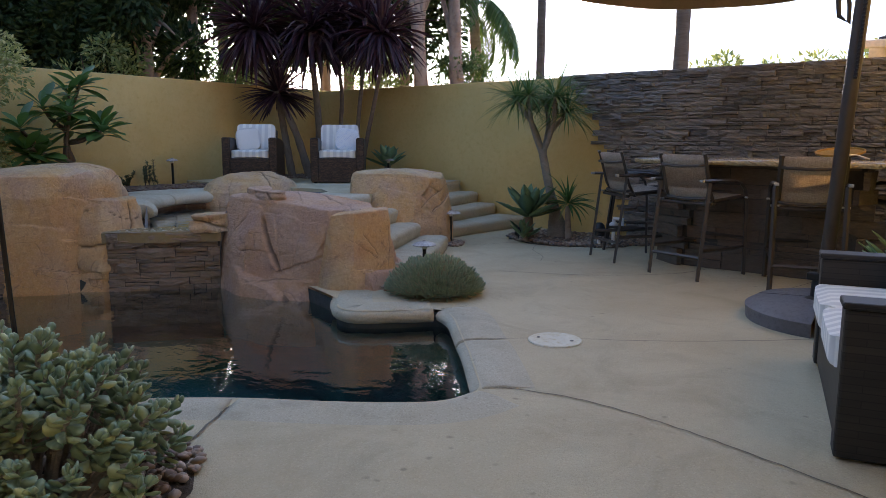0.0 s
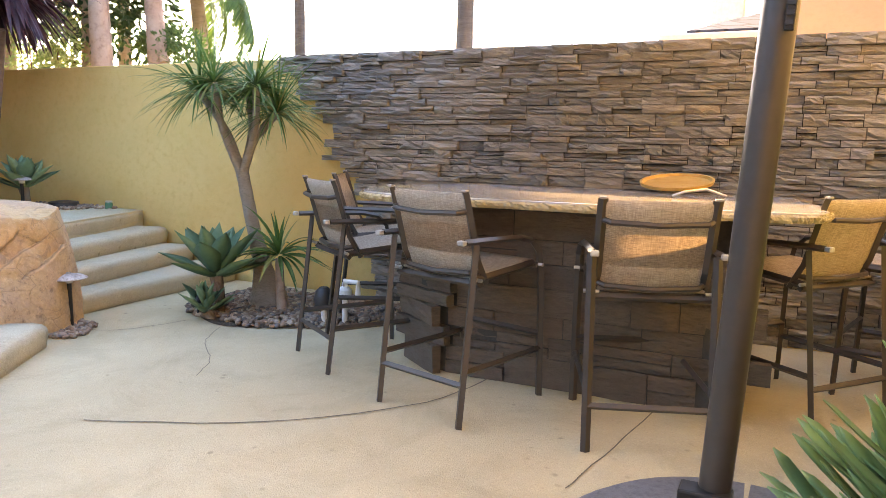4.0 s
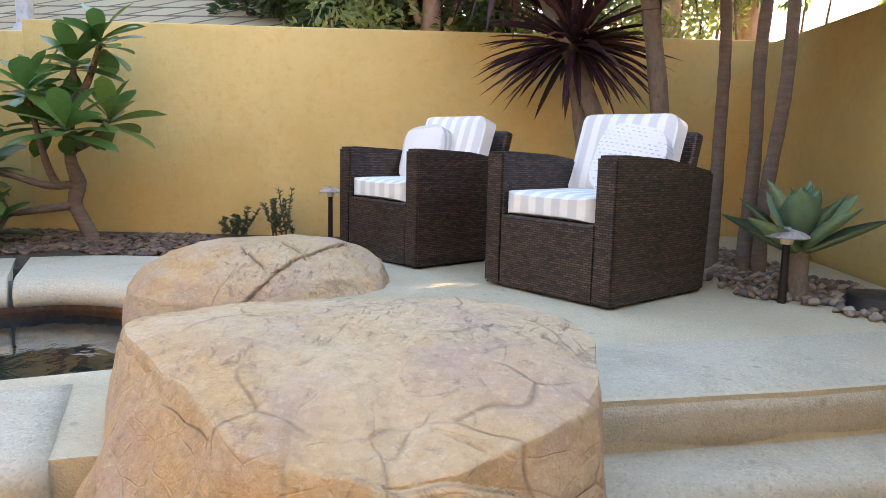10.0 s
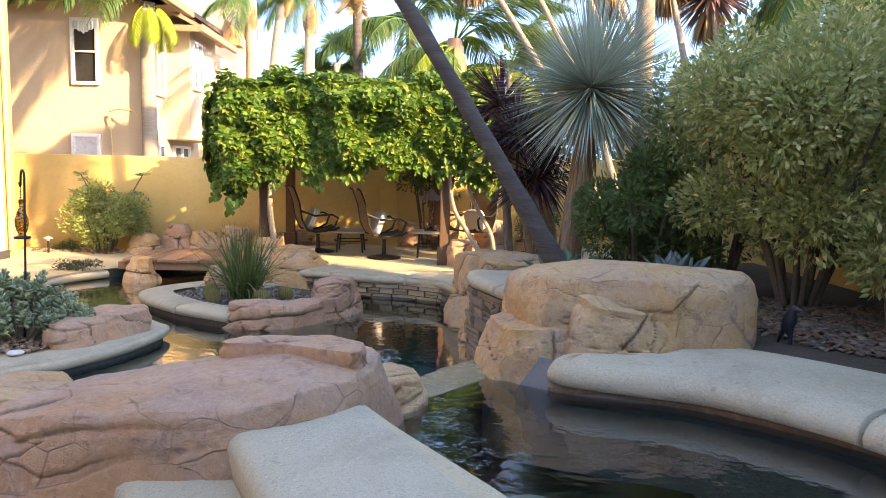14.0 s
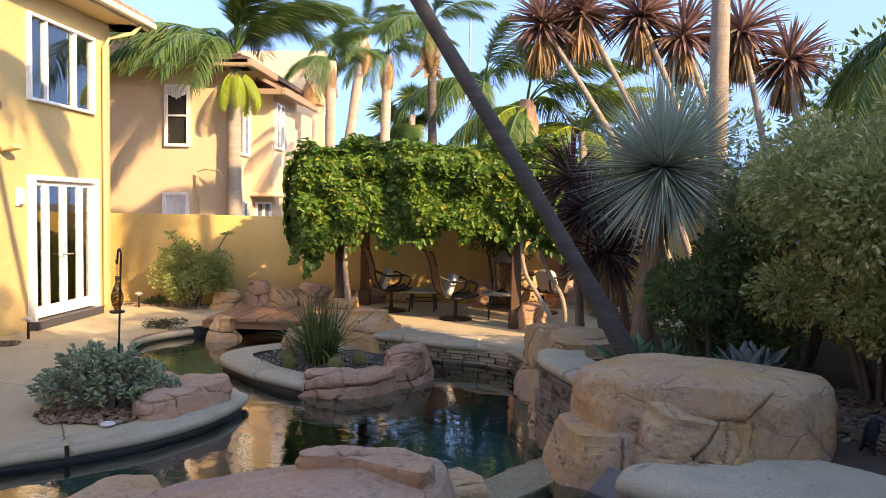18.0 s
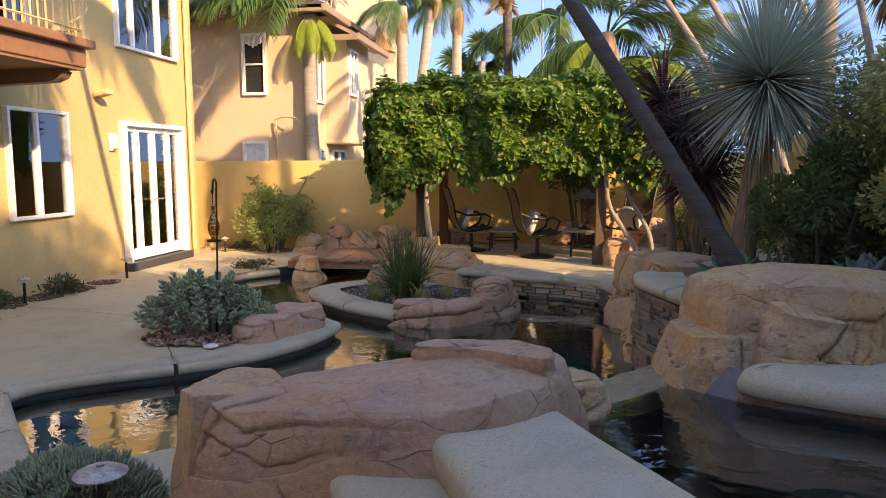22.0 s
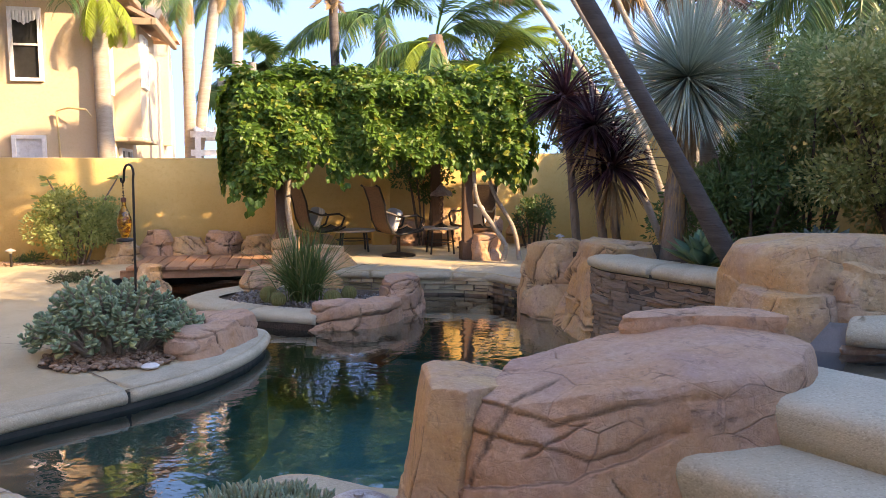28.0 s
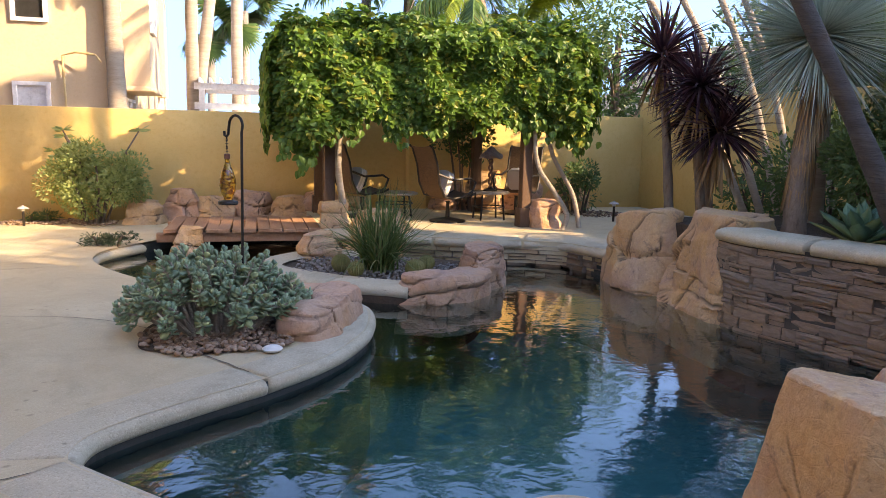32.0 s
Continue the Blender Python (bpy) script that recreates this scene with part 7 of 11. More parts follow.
# ---- bar stools ----
def bar_stool(m, label):
    t = thing("bar_stool", label, "bar stool", m, "bar stools round the counter")
    for s in (-1, 1):
        x = 0.265 * s
        bm = bmesh.new()
        tube(bm, [(x, 0.315, 0.0), (x, 0.30, 0.55), (x, 0.285, 0.70), (x, 0.265, 0.78), (x, 0.20, 0.84), (x, 0.10, 0.862), (x, -0.10, 0.868), (x, -0.33, 0.872)], 0.021, 4, 0.72)
        arm = part("arm", bm, BRONZE, t)
        bm = bmesh.new()
        box(bm, x, -0.350, 0.872, 0.036, 0.030, 0.024, 0.005)
        part("arm_cap", bm, surface("worn_cap", (0.46, 0.44, 0.41), (0.36, 0.34, 0.31), (0.3, 0.27, 0.24), 20, 60, 0.6), arm, "pale worn end cap")
        bm = bmesh.new()
        tube(bm, [(x, -0.345, 0.0), (x, -0.245, 0.855)], 0.021, 4, 0.72)
        part("rear_leg", bm, BRONZE, t)
        bm = bmesh.new()
        tube(bm, [(0.235 * s, -0.13, 0.66), (0.235 * s, -0.20, 0.78), (0.235 * s, -0.285, 1.065), (0.235 * s, -0.30, 1.10)], 0.022, 4, 0.72)
        part("back_post", bm, BRONZE, t)
        bm = bmesh.new()
        box(bm, 0.235 * s, -0.302, 1.103, 0.030, 0.028, 0.010, 0.003)
        part("post_cap", bm, plain("grey_post_cap", (0.30, 0.28, 0.26), 0.5), t)
        bm = bmesh.new()
        tube(bm, [(0.235 * s, -0.22, 0.68), (0.235 * s, 0.26, 0.715)], 0.019, 4)
        part("seat_rail", bm, BRONZE, t)
        bm = bmesh.new()
        tube(bm, [(x, -0.315, 0.26), (x, 0.31, 0.26)], 0.016, 4)
        part("stretcher", bm, BRONZE, t)
        for y, z in ((-0.235, 0.69), (0.27, 0.71)):
            bm = bmesh.new()
            tube(bm, [(x - 0.04 * s, y, z), (x + 0.028 * s, y, z)], 0.009, 8)
            part("bolt", bm, STEEL, t)
    for nm, y, z in (("front_footrest", 0.305, 0.34), ("rear_footrest", -0.32, 0.20), ("seat_rear_bar", -0.215, 0.665), ("seat_front_bar", 0.262, 0.705)):
        bm = bmesh.new()
        tube(bm, [(-0.265, y, z), (0.265, y, z)], 0.016, 4)
        part(nm, bm, BRONZE, t)
    for nm, y, z in (("back_bar", -0.30, 1.0), ("lower_back_bar", -0.200, 0.712)):
        bm = bmesh.new()
        tube(bm, [(-0.235, y + 0.04, z + 0.01), (-0.20, y - 0.012, z), (0, y - 0.035, z - 0.008), (0.20, y - 0.012, z), (0.235, y + 0.04, z + 0.01)], 0.013, 8)
        part(nm, bm, BRONZE, t)

    def cloth(name, rows):
        n = 10
        vs, fs = [], []
        for side in (0, 0.006):
            for y, z, sag in rows:
                for k in range(n + 1):
                    u = k / n * 2 - 1
                    vs.append((u * 0.228, y + sag[0] * (1 - u * u) + side * 0.3, z + sag[1] * (1 - u * u) - side))
        r = len(rows)
        for q in (0, 1):
            for i in range(r - 1):
                for k in range(n):
                    a = q * r * (n + 1) + i * (n + 1) + k
                    face = (a, a + 1, a + n + 2, a + n + 1)
                    fs.append(face if q else face[::-1])
        raw(name, vs, fs, SLING, t, "tan woven sling mesh", True)
    cloth("back_sling", [(-0.165, 0.715, (-0.02, 0)), (-0.20, 0.80, (-0.025, 0)), (-0.245, 0.95, (-0.025, 0)), (-0.28, 1.035, (-0.02, 0)), (-0.295, 1.08, (-0.015, 0)), (-0.29, 1.092, (-0.012, 0))])
    cloth("seat_sling", [(-0.225, 0.70, (0, -0.012)), (-0.10, 0.705, (0, -0.03)), (0.05, 0.715, (0, -0.03)), (0.2, 0.735, (0, -0.015)), (0.265, 0.735, (0, 0)), (0.28, 0.715, (0, 0))])
    return t


s1 = bar_stool(pose(-1.77, 6.76, 0.0, 0, 0, -16), "bronze metal bar stool with tan sling at the bar")
for x, y, r, lab in ((-2.62, 7.18, -35, "bronze bar stool with tan sling at the rounded bar end"), (-2.90, 7.86, -66, "bronze bar stool with tan sling beside the stone wall"),
                     (-0.89, 6.80, 20, "bronze bar stool with tan sling behind the umbrella pole"), (-0.22, 7.52, 50, "bronze bar stool with tan sling near the shrubs"), (0.36, 7.95, 75, "bronze bar stool with tan sling half hidden by leaves")):
    o = copy_thing(s1, pose(x, y, 0.0, 0, 0, r))
    o["label"] = lab

# ---- umbrella ----
um = thing("cantilever_umbrella", "brown cantilever umbrella on a round weighted base", "umbrella", pose(-0.36, 5.58, 0.0))
GREY_RESIN = surface("grey_resin", (0.13, 0.125, 0.13), (0.16, 0.155, 0.16), (0.10, 0.095, 0.10), 3, 40, 0.6, 0.2, 0.004)
for k in range(4):
    bm = bmesh.new()
    a0, a1 = k * math.pi / 2 + 0.02, (k + 1) * math.pi / 2 - 0.02
    ring = [(math.cos(a0 + (a1 - a0) * i / 12), math.sin(a0 + (a1 - a0) * i / 12)) for i in range(13)]
    for (r0, z0), (r1, z1) in zip([(0.56, 0.0), (0.57, 0.09), (0.50, 0.135), (0.10, 0.16)], [(0.57, 0.09), (0.50, 0.135), (0.10, 0.16), (0.10, 0.0)]):
        for p, q in zip(ring, ring[1:]):
            bm.faces.new([bm.verts.new((p[0] * r0, p[1] * r0, z0)), bm.verts.new((q[0] * r0, q[1] * r0, z0)), bm.verts.new((q[0] * r1, q[1] * r1, z1)), bm.verts.new((p[0] * r1, p[1] * r1, z1))])
    bmesh.ops.remove_doubles(bm, verts=bm.verts[:], dist=1e-4)
    part("base_weight", bm, GREY_RESIN, um, smooth=30)
pole_a, pole_b = Vector((-0.09, -0.02, 0.10)), Vector((0.07, -0.07, 3.10))
bm = bmesh.new()
tube(bm, [pole_a, pole_a.lerp(pole_b, 0.5), pole_b], 0.046, 16)
part("pole", bm, BRONZE, um, smooth=50)
bm = bmesh.new()
lathe(bm, [(0.11, 0.0), (0.11, 0.02), (0.07, 0.04), (0.065, 0.14), (0.055, 0.16)], 16, (-0.09, -0.02, 0.13))
part("collar", bm, DARK_METAL, um, smooth=40)
bm = bmesh.new()
box(bm, -0.10, -0.05, 0.31, 0.15, 0.085, 0.05, 0.008)
part("foot_bracket", bm, DARK_METAL, um)
bm = bmesh.new()
q = pole_a.lerp(pole_b, 0.62)
box(bm, *(pole_a.lerp(pole_b, 0.72) + Vector((0.026, -0.046, 0))), 0.024, 0.014, 1.30, 0.003, (1, 2.9, 0))
crank = part("track", bm, DARK_METAL, um, "black toothed crank track")
for k in range(52):
    bm = bmesh.new()
    box(bm, *(pole_a.lerp(pole_b, 0.51 + 0.42 * k / 51) + Vector((0.026, -0.054, 0))), 0.020, 0.006, 0.012)
    part("tooth", bm, PLASTIC_BLACK, crank)
bm = bmesh.new()
tube(bm, [q + Vector((-0.10, -0.02, 0.62)), q + Vector((-0.105, -0.02, 0.28)), q + Vector((-0.13, -0.02, 0.14)), q + Vector((-0.12, -0.02, 0.05)), q + Vector((-0.06, -0.02, 0.0)), q + Vector((-0.065, -0.02, 0.12)), q + Vector((-0.085, -0.02, 0.2))], [0.026, 0.026, 0.016, 0.015, 0.015, 0.014, 0.014], 8)
part("handle", bm, BRONZE, um, smooth=50)
hub = Vector((-1.45, 1.45, 3.08))
bm = bmesh.new()
tube(bm, [pole_a.lerp(pole_b, 0.97), pole_b.lerp(hub, 0.5) + Vector((0, 0, 0.12)), hub + Vector((0, 0, 0.05))], 0.03, 8)
part("arm", bm, BRONZE, um)
CLOTH = surface("brown_canopy_cloth", (0.30, 0.22, 0.16), (0.34, 0.25, 0.18), (0.26, 0.19, 0.14), 2, 60, 0.9, 0.2)
bm = bmesh.new()
vs = []
apex = bm.verts.new(hub + Vector((0, 0, 0.18)))
rim = []
for k in range(48):
    a = 2 * math.pi * k / 48
    seg = abs(((k % 6) - 3) / 3)
    rr = 1.42 * (0.93 + 0.07 * seg)
    rim.append(bm.verts.new(hub + Vector((rr * math.cos(a), rr * math.sin(a), -0.32 - 0.02 * seg))))
low = [bm.verts.new(v.co + Vector((0, 0, -0.14 + 0.03 * abs(((k % 6) - 3) / 3)))) for k, v in enumerate(rim)]
for k in range(48):
    bm.faces.new((apex, rim[k], rim[(k + 1) % 48]))
    bm.faces.new((rim[k], low[k], low[(k + 1) % 48], rim[(k + 1) % 48]))
part("canopy", bm, CLOTH, um)
for k in range(8):
    a = 2 * math.pi * k / 8
    bm = bmesh.new()
    tube(bm, [hub + Vector((0, 0, 0.14)), hub + Vector((1.4 * math.cos(a), 1.4 * math.sin(a), -0.33))], 0.011, 6)
    part("rib", bm, BRONZE, um)

# ---- path lights ----
def path_light(x, y, z0, h, label, r=0.085):
    t = thing("path_light", label, "path light", pose(x, y, z0), "copper path lights")
    bm = bmesh.new()
    lathe(bm, [(0.018, 0.0), (0.016, h - 0.06), (0.026, h - 0.03)], 10)
    part("stake", bm, DARK_METAL, t, smooth=40)
    bm = bmesh.new()
    lathe(bm, [(r, h - 0.030), (r * 1.02, h - 0.024), (r * 0.72, h - 0.006), (r * 0.3, h + 0.004), (0.016, h + 0.006), (0.016, h + 0.014), (0.0008, h + 0.016)], 22)
    part("cap", bm, surface("weathered_copper", (0.30, 0.25, 0.23), (0.58, 0.56, 0.54), (0.16, 0.11, 0.10), 18, 60, 0.5, 0.2, metal=0.15), t, smooth=50)
    bm = bmesh.new()
    lathe(bm, [(0.024, h - 0.06), (0.03, h - 0.03)], 12)
    part("lamp", bm, plain("frosted_glass", (0.6, 0.58, 0.5), 0.3), t)


path_light(-3.33, 4.72, 0.0, 0.36, "weathered mushroom path light beside the sedum mound", 0.10)
path_light(-4.72, 6.74, 0.0, 0.38, "weathered mushroom path light at the foot of the steps", 0.118)
path_light(-8.93, 5.62, 0.56, 0.36, "dark mushroom path light by the yellow wall", 0.08)
path_light(-7.0, 8.02, 0.60, 0.32, "dark mushroom path light beside the agave", 0.09)
path_light(0.74, -1.87, 0.0, 0.28, "small path light beside the house bed", 0.07)
path_light(0.78, 0.02, 0.0, 0.30, "small path light under the window", 0.07)
path_light(-8.42, 3.22, 0.56, 0.32, "dark mushroom path light under the broad leaves", 0.08)
path_light(0.75, -4.9, 0.0, 0.26, "small path light by the rear wall", 0.07)
path_light(-7.2, -3.4, 0.16, 0.28, "small path light near the far wall", 0.07)

# ---- drain lid, small fittings ----
t = thing("access_lid", "round cream plastic skimmer lid set in the patio", "access lid", pose(-1.55, 3.93, 0.0))
bm = bmesh.new()
lathe(bm, [(0.165, 0.0), (0.165, 0.006), (0.158, 0.010), (0.150, 0.008), (0.0008, 0.009)], 40)
part("cover", bm, surface("stained_cream_plastic", (0.66, 0.60, 0.44), (0.70, 0.66, 0.54), (0.52, 0.40, 0.20), 5, 30, 0.6, 0.1), t, smooth=40)
for s in (-1, 1):
    bm = bmesh.new()
    lathe(bm, [(0.012, 0.010), (0.012, 0.012)], 8, (0.10 * s, 0.03 * s, 0))
    part("screw", bm, DARK_METAL, t)
t = thing("white_stone", "flat pale round stone lying in the jade planter", "stone", pose(-2.22, 1.60, 0.012))
bm = bmesh.new()
lathe(bm, [(0.055, 0.0), (0.062, 0.012), (0.045, 0.024), (0.0008, 0.028)], 18)
part("disc", bm, plain("pale_plaster", (0.66, 0.64, 0.60), 0.8), t, smooth=50)
t = thing("return_fitting", "white round return fitting on the spa wall", "fitting", pose(-6.88, 4.80, 0.012))
bm = bmesh.new()
lathe(bm, [(0.06, 0.0), (0.065, 0.012), (0.02, 0.018), (0.0008, 0.018)], 18)
part("cap", bm, PLASTIC_WHITE, t)
t = thing("irrigation_valve", "black and white plastic irrigation valves among the pebbles", "valve", pose(-3.18, 7.72, 0.02))
bm = bmesh.new()
lathe(bm, [(0.07, 0.10), (0.075, 0.16), (0.06, 0.22), (0.03, 0.25)], 14, (-0.12, 0, 0))
part("filter_cap", bm, PLASTIC_BLACK, t, smooth=40)
for x, h in ((-0.12, 0.12), (0.06, 0.30)):
    bm = bmesh.new()
    tube(bm, [(x, 0, -0.02), (x, 0, h)], 0.02, 10)
    part("pipe", bm, PLASTIC_WHITE, t)
bm = bmesh.new()
lathe(bm, [(0.045, 0.20), (0.05, 0.22), (0.05, 0.25), (0.03, 0.27)], 12, (0.06, 0, 0))
part("coupling", bm, PLASTIC_WHITE, t)
bm = bmesh.new()
tube(bm, [(0.06, 0, 0.28), (0.06, 0, 0.31), (0.17, 0, 0.31), (0.17, 0, 0.22)], 0.02, 10)
part("elbow", bm, PLASTIC_WHITE, t)
t = thing("garden_spotlight", "small black ground spotlight among the pebbles", "spotlight", pose(-4.22, 7.42, 0.03))
bm = bmesh.new()
tube(bm, [(0, 0, -0.02), (0, 0, 0.07)], 0.008, 6)
part("stake", bm, PLASTIC_BLACK, t)
bm = bmesh.new()
tube(bm, [(0, -0.04, 0.06), (0, 0.03, 0.11)], [0.028, 0.038], 12)
part("head", bm, PLASTIC_BLACK, t)
t = thing("drain_box", "round black valve cover in the pebble bed", "valve cover", pose(-6.95, 8.42, 0.60))
bm = bmesh.new()
lathe(bm, [(0.15, 0.0), (0.14, 0.06), (0.05, 0.075), (0.0008, 0.075)], 20)
part("lid", bm, PLASTIC_BLACK, t, smooth=40)
t = thing("glass_jar", "small green glass jar on the terrace edge", "jar", pose(-6.42, 8.52, 0.60))
bm = bmesh.new()
lathe(bm, [(0.035, 0.0), (0.037, 0.06), (0.03, 0.075)], 14)
part("body", bm, plain("green_glass", (0.05, 0.16, 0.09), 0.08), t)
bm = bmesh.new()
lathe(bm, [(0.032, 0.075), (0.032, 0.09)], 14)
part("lid", bm, STEEL, t)

# bird figure, one plain shape
bm = bmesh.new()
tube(bm, [(0.02, 0, 0.0), (0.01, 0, 0.07), (-0.02, 0, 0.13), (0.0, 0, 0.20), (0.015, 0, 0.26), (0.04, 0, 0.285), (0.09, 0, 0.275)], [0.012, 0.02, 0.052, 0.058, 0.036, 0.032, 0.006], 12, 0.8)
tube(bm, [(-0.02, 0, 0.16), (-0.06, 0, 0.08), (-0.09, 0, 0.0)], [0.04, 0.032, 0.018], 8, 0.5)
o = part("bird_figure", bm, plain("blue_black_resin", (0.016, 0.018, 0.028), 0.4), None, smooth=60)
o.matrix_world = pose(-7.36, 3.25, 0.555, 0, 0, 120) @ Matrix.Diagonal((0.72, 0.72, 0.72, 1))
tagged(o, "blue-black resin bird figure standing on the mulch", "figurine")

# ---- hanging feeder ----
fe = thing("bird_feeder", "amber glass hummingbird feeder on a black shepherd hook", "bird feeder", pose(-2.08, 1.10, 0.0, 0, 0, -50))
bm = bmesh.new()
arc = [(0.02 + 0.0, 0, 1.30)] + [(0.075 + 0.065 * math.cos(a), 0, 1.345 + 0.065 * math.sin(a)) for a in [math.pi - k * math.pi / 8 for k in range(9)]] + [(0.15, 0, 1.29), (0.165, 0, 1.275), (0.185, 0, 1.285), (0.188, 0, 1.31)]
tube(bm, [(0.0, 0.05, -0.05), (0.008, 0.02, 0.6)] + arc, 0.009, 8)
part("hook", bm, DARK_METAL, fe)
bm = bmesh.new()
for k in range(4):
    tube(bm, [(0.165 + 0.008 * math.cos(a), 0.008 * math.sin(a) * (k % 2), 1.255 - 0.025 * k + 0.014 * math.sin(a) * ((k + 1) % 2) + 0.0) for a in [i * math.pi / 4 for i in range(9)]], 0.002, 5)
tube(bm, [(0.165, 0, 1.27), (0.165, 0, 1.14)], 0.0025, 5)
part("chain", bm, DARK_METAL, fe)
bm = bmesh.new()
lathe(bm, [(0.018, 1.13), (0.02, 1.16), (0.012, 1.165)], 12, (0.165, 0, 0))
part("stopper", bm, plain("red_brown_cap", (0.15, 0.05, 0.03), 0.4), fe)
bm = bmesh.new()
lathe(bm, [(0.014, 1.13), (0.016, 1.10), (0.036, 1.05), (0.052, 1.00), (0.054, 0.96), (0.044, 0.91), (0.026, 0.875), (0.03, 0.865)], 20, (0.165, 0, 0))
am, nt, b = shader("amber_glass")
sw = n_noise(nt, n_scaled(nt, n_pos(nt), (12, 12, 20)), 1.5, 3, 0.5, 2.0)
nt.links.new(n_mix(nt, n_range(nt, sw, 0.42, 0.58), (0.72, 0.40, 0.05), (0.25, 0.07, 0.02)), b.inputs["Base Color"])
b.inputs["Roughness"].default_value = 0.08
b.inputs["Transmission Weight"].default_value = 0.55
part("bottle", bm, am, fe, "swirled amber glass bottle", smooth=60)
bm = bmesh.new()
lathe(bm, [(0.03, 0.862), (0.062, 0.855), (0.066, 0.845), (0.062, 0.835), (0.0008, 0.833)], 20, (0.165, 0, 0))
part("tray", bm, DARK_METAL, fe)

# ---- plank bridge ----
br = thing("plank_bridge", "weathered red-brown plank bridge over the creek", "bridge", pose(-2.08, -3.74, 0.0, 0, 0, -1))
WOOD = surface("weathered_redwood", (0.36, 0.18, 0.10), (0.43, 0.24, 0.14), (0.26, 0.13, 0.08), 3, 16, 0.75, 0.4, 0.006, rand=0.18, own=True, stretch=(6, 1, 6))
plank = None
for k in range(12):
    if plank is None:
        bm = bmesh.new()
        box(bm, 0, 0, 0, 0.142, 1.42, 0.045, 0.006)
        o = part("plank", bm, WOOD, br)
        plank = o.data
    else:
        o = new("plank", plank)
        o.parent = br
    o.matrix_local = pose(-0.86 + 0.152 * k, 0.012 * math.sin(k * 2.1), 0.135 + 0.003 * math.cos(k * 1.7), 0, 0, 0.8 * math.sin(k * 3.3))
for s in (-1, 1):
    bm = bmesh.new()
    box(bm, 0, s * 0.60, 0.055, 1.95, 0.09, 0.11, 0.006)
    part("beam", bm, WOOD, br)

# ---- arbour ----
POSTW = surface("stained_post_wood", (0.11, 0.060, 0.036), (0.145, 0.082, 0.05), (0.08, 0.042, 0.026), 3, 20, 0.75, 0.35, 0.006, stretch=(5, 5, 1))
ab = thing("arbour", "dark-stained timber arbour carrying a leafy vine", "arbour")
for x, y in ((-3.12, -3.20), (-3.18, -4.95), (-5.66, -2.98), (-5.62, -4.95)):
    bm = bmesh.new()
    box(bm, x, y, 1.2, 0.14, 0.14, 2.1, 0.012)
    post = part("post", bm, POSTW, ab)
    bm = bmesh.new()
    box(bm, x, y, 0.28, 0.20, 0.20, 0.26, 0.012)
    part("post_base", bm, POSTW, post)
for y in (-3.02, -4.95):
    bm = bmesh.new()
    box(bm, -4.4, y, 2.28, 3.6, 0.09, 0.19, 0.01)
    part("beam", bm, POSTW, ab)
for k in range(9):
    bm = bmesh.new()
    box(bm, -2.95 - k * 0.37, -4.02, 2.42, 0.06, 2.3, 0.12, 0.006)
    part("rafter", bm, POSTW, ab)


def sling_chair(m, label):
    """High-backed swivel patio chair, facing +x in its own frame."""
    t = thing("patio_chair", label, "chair", m, "swivel patio chairs under the arbour")
    bm = bmesh.new()
    lathe(bm, [(0.25, 0.0), (0.25, 0.02), (0.20, 0.03), (0.03, 0.06), (0.025, 0.26), (0.04, 0.28)], 20)
    part("swivel_base", bm, DARK_METAL, t, smooth=30)
    for s in (-1, 1):
        y = 0.26 * s
        bm = bmesh.new()
        tube(bm, [(0.28, y, 0.40), (0.20, y, 0.365), (-0.10, y, 0.33), (-0.22, y, 0.36), (-0.30, y, 0.52), (-0.34, y, 0.78), (-0.42, y, 1.00), (-0.47, y, 1.03)], 0.016, 6)
        part("side_rail", bm, DARK_METAL, t)
        bm = bmesh.new()
        tube(bm, [(0.05, y, 0.345), (0.20, y * 1.12, 0.42), (0.25, y * 1.15, 0.55), (0.16, y * 1.15, 0.60), (-0.12, y * 1.12, 0.585), (-0.32, y, 0.66)], 0.017, 6)
        part("arm", bm, DARK_METAL, t)
    rows = [(0.28, 0.405), (0.20, 0.37), (0.0, 0.335), (-0.16, 0.34), (-0.25, 0.42), (-0.305, 0.56), (-0.34, 0.78), (-0.415, 0.99), (-0.46, 1.03)]
    vs, fs = [], []
    for x, z in rows:
        for k in range(7):
            u = k / 3 - 1
            vs.append((x, 0.255 * u, z - 0.02 * (1 - u * u)))
    for i in range(len(rows) - 1):
        for k in range(6):
            a = i * 7 + k
            fs.append((a, a + 7, a + 8, a + 1))
    raw("sling", vs, fs, SLING_DARK, t, "brown sling mesh", True)
    cushion("pillow", PILLOW_PLAIN, t, 0.36, 0.36, 0.12, pose(-0.10, 0.0, 0.52, 0, -68, 0), "white scatter pillow", True)
    return t


c1 = sling_chair(pose(-4.79, -3.62, REAR_Z, 0, 0, 197), "brown sling swivel chair with a white pillow")
for x, y, r, lab in ((-3.72, -4.30, 200, "brown sling swivel chair with a pillow by the post"), (-6.15, -4.55, 50, "brown sling swivel chair in the arbour shade")):
    o = copy_thing(c1, pose(x, y, REAR_Z, 0, 0, r))
    o["label"] = lab


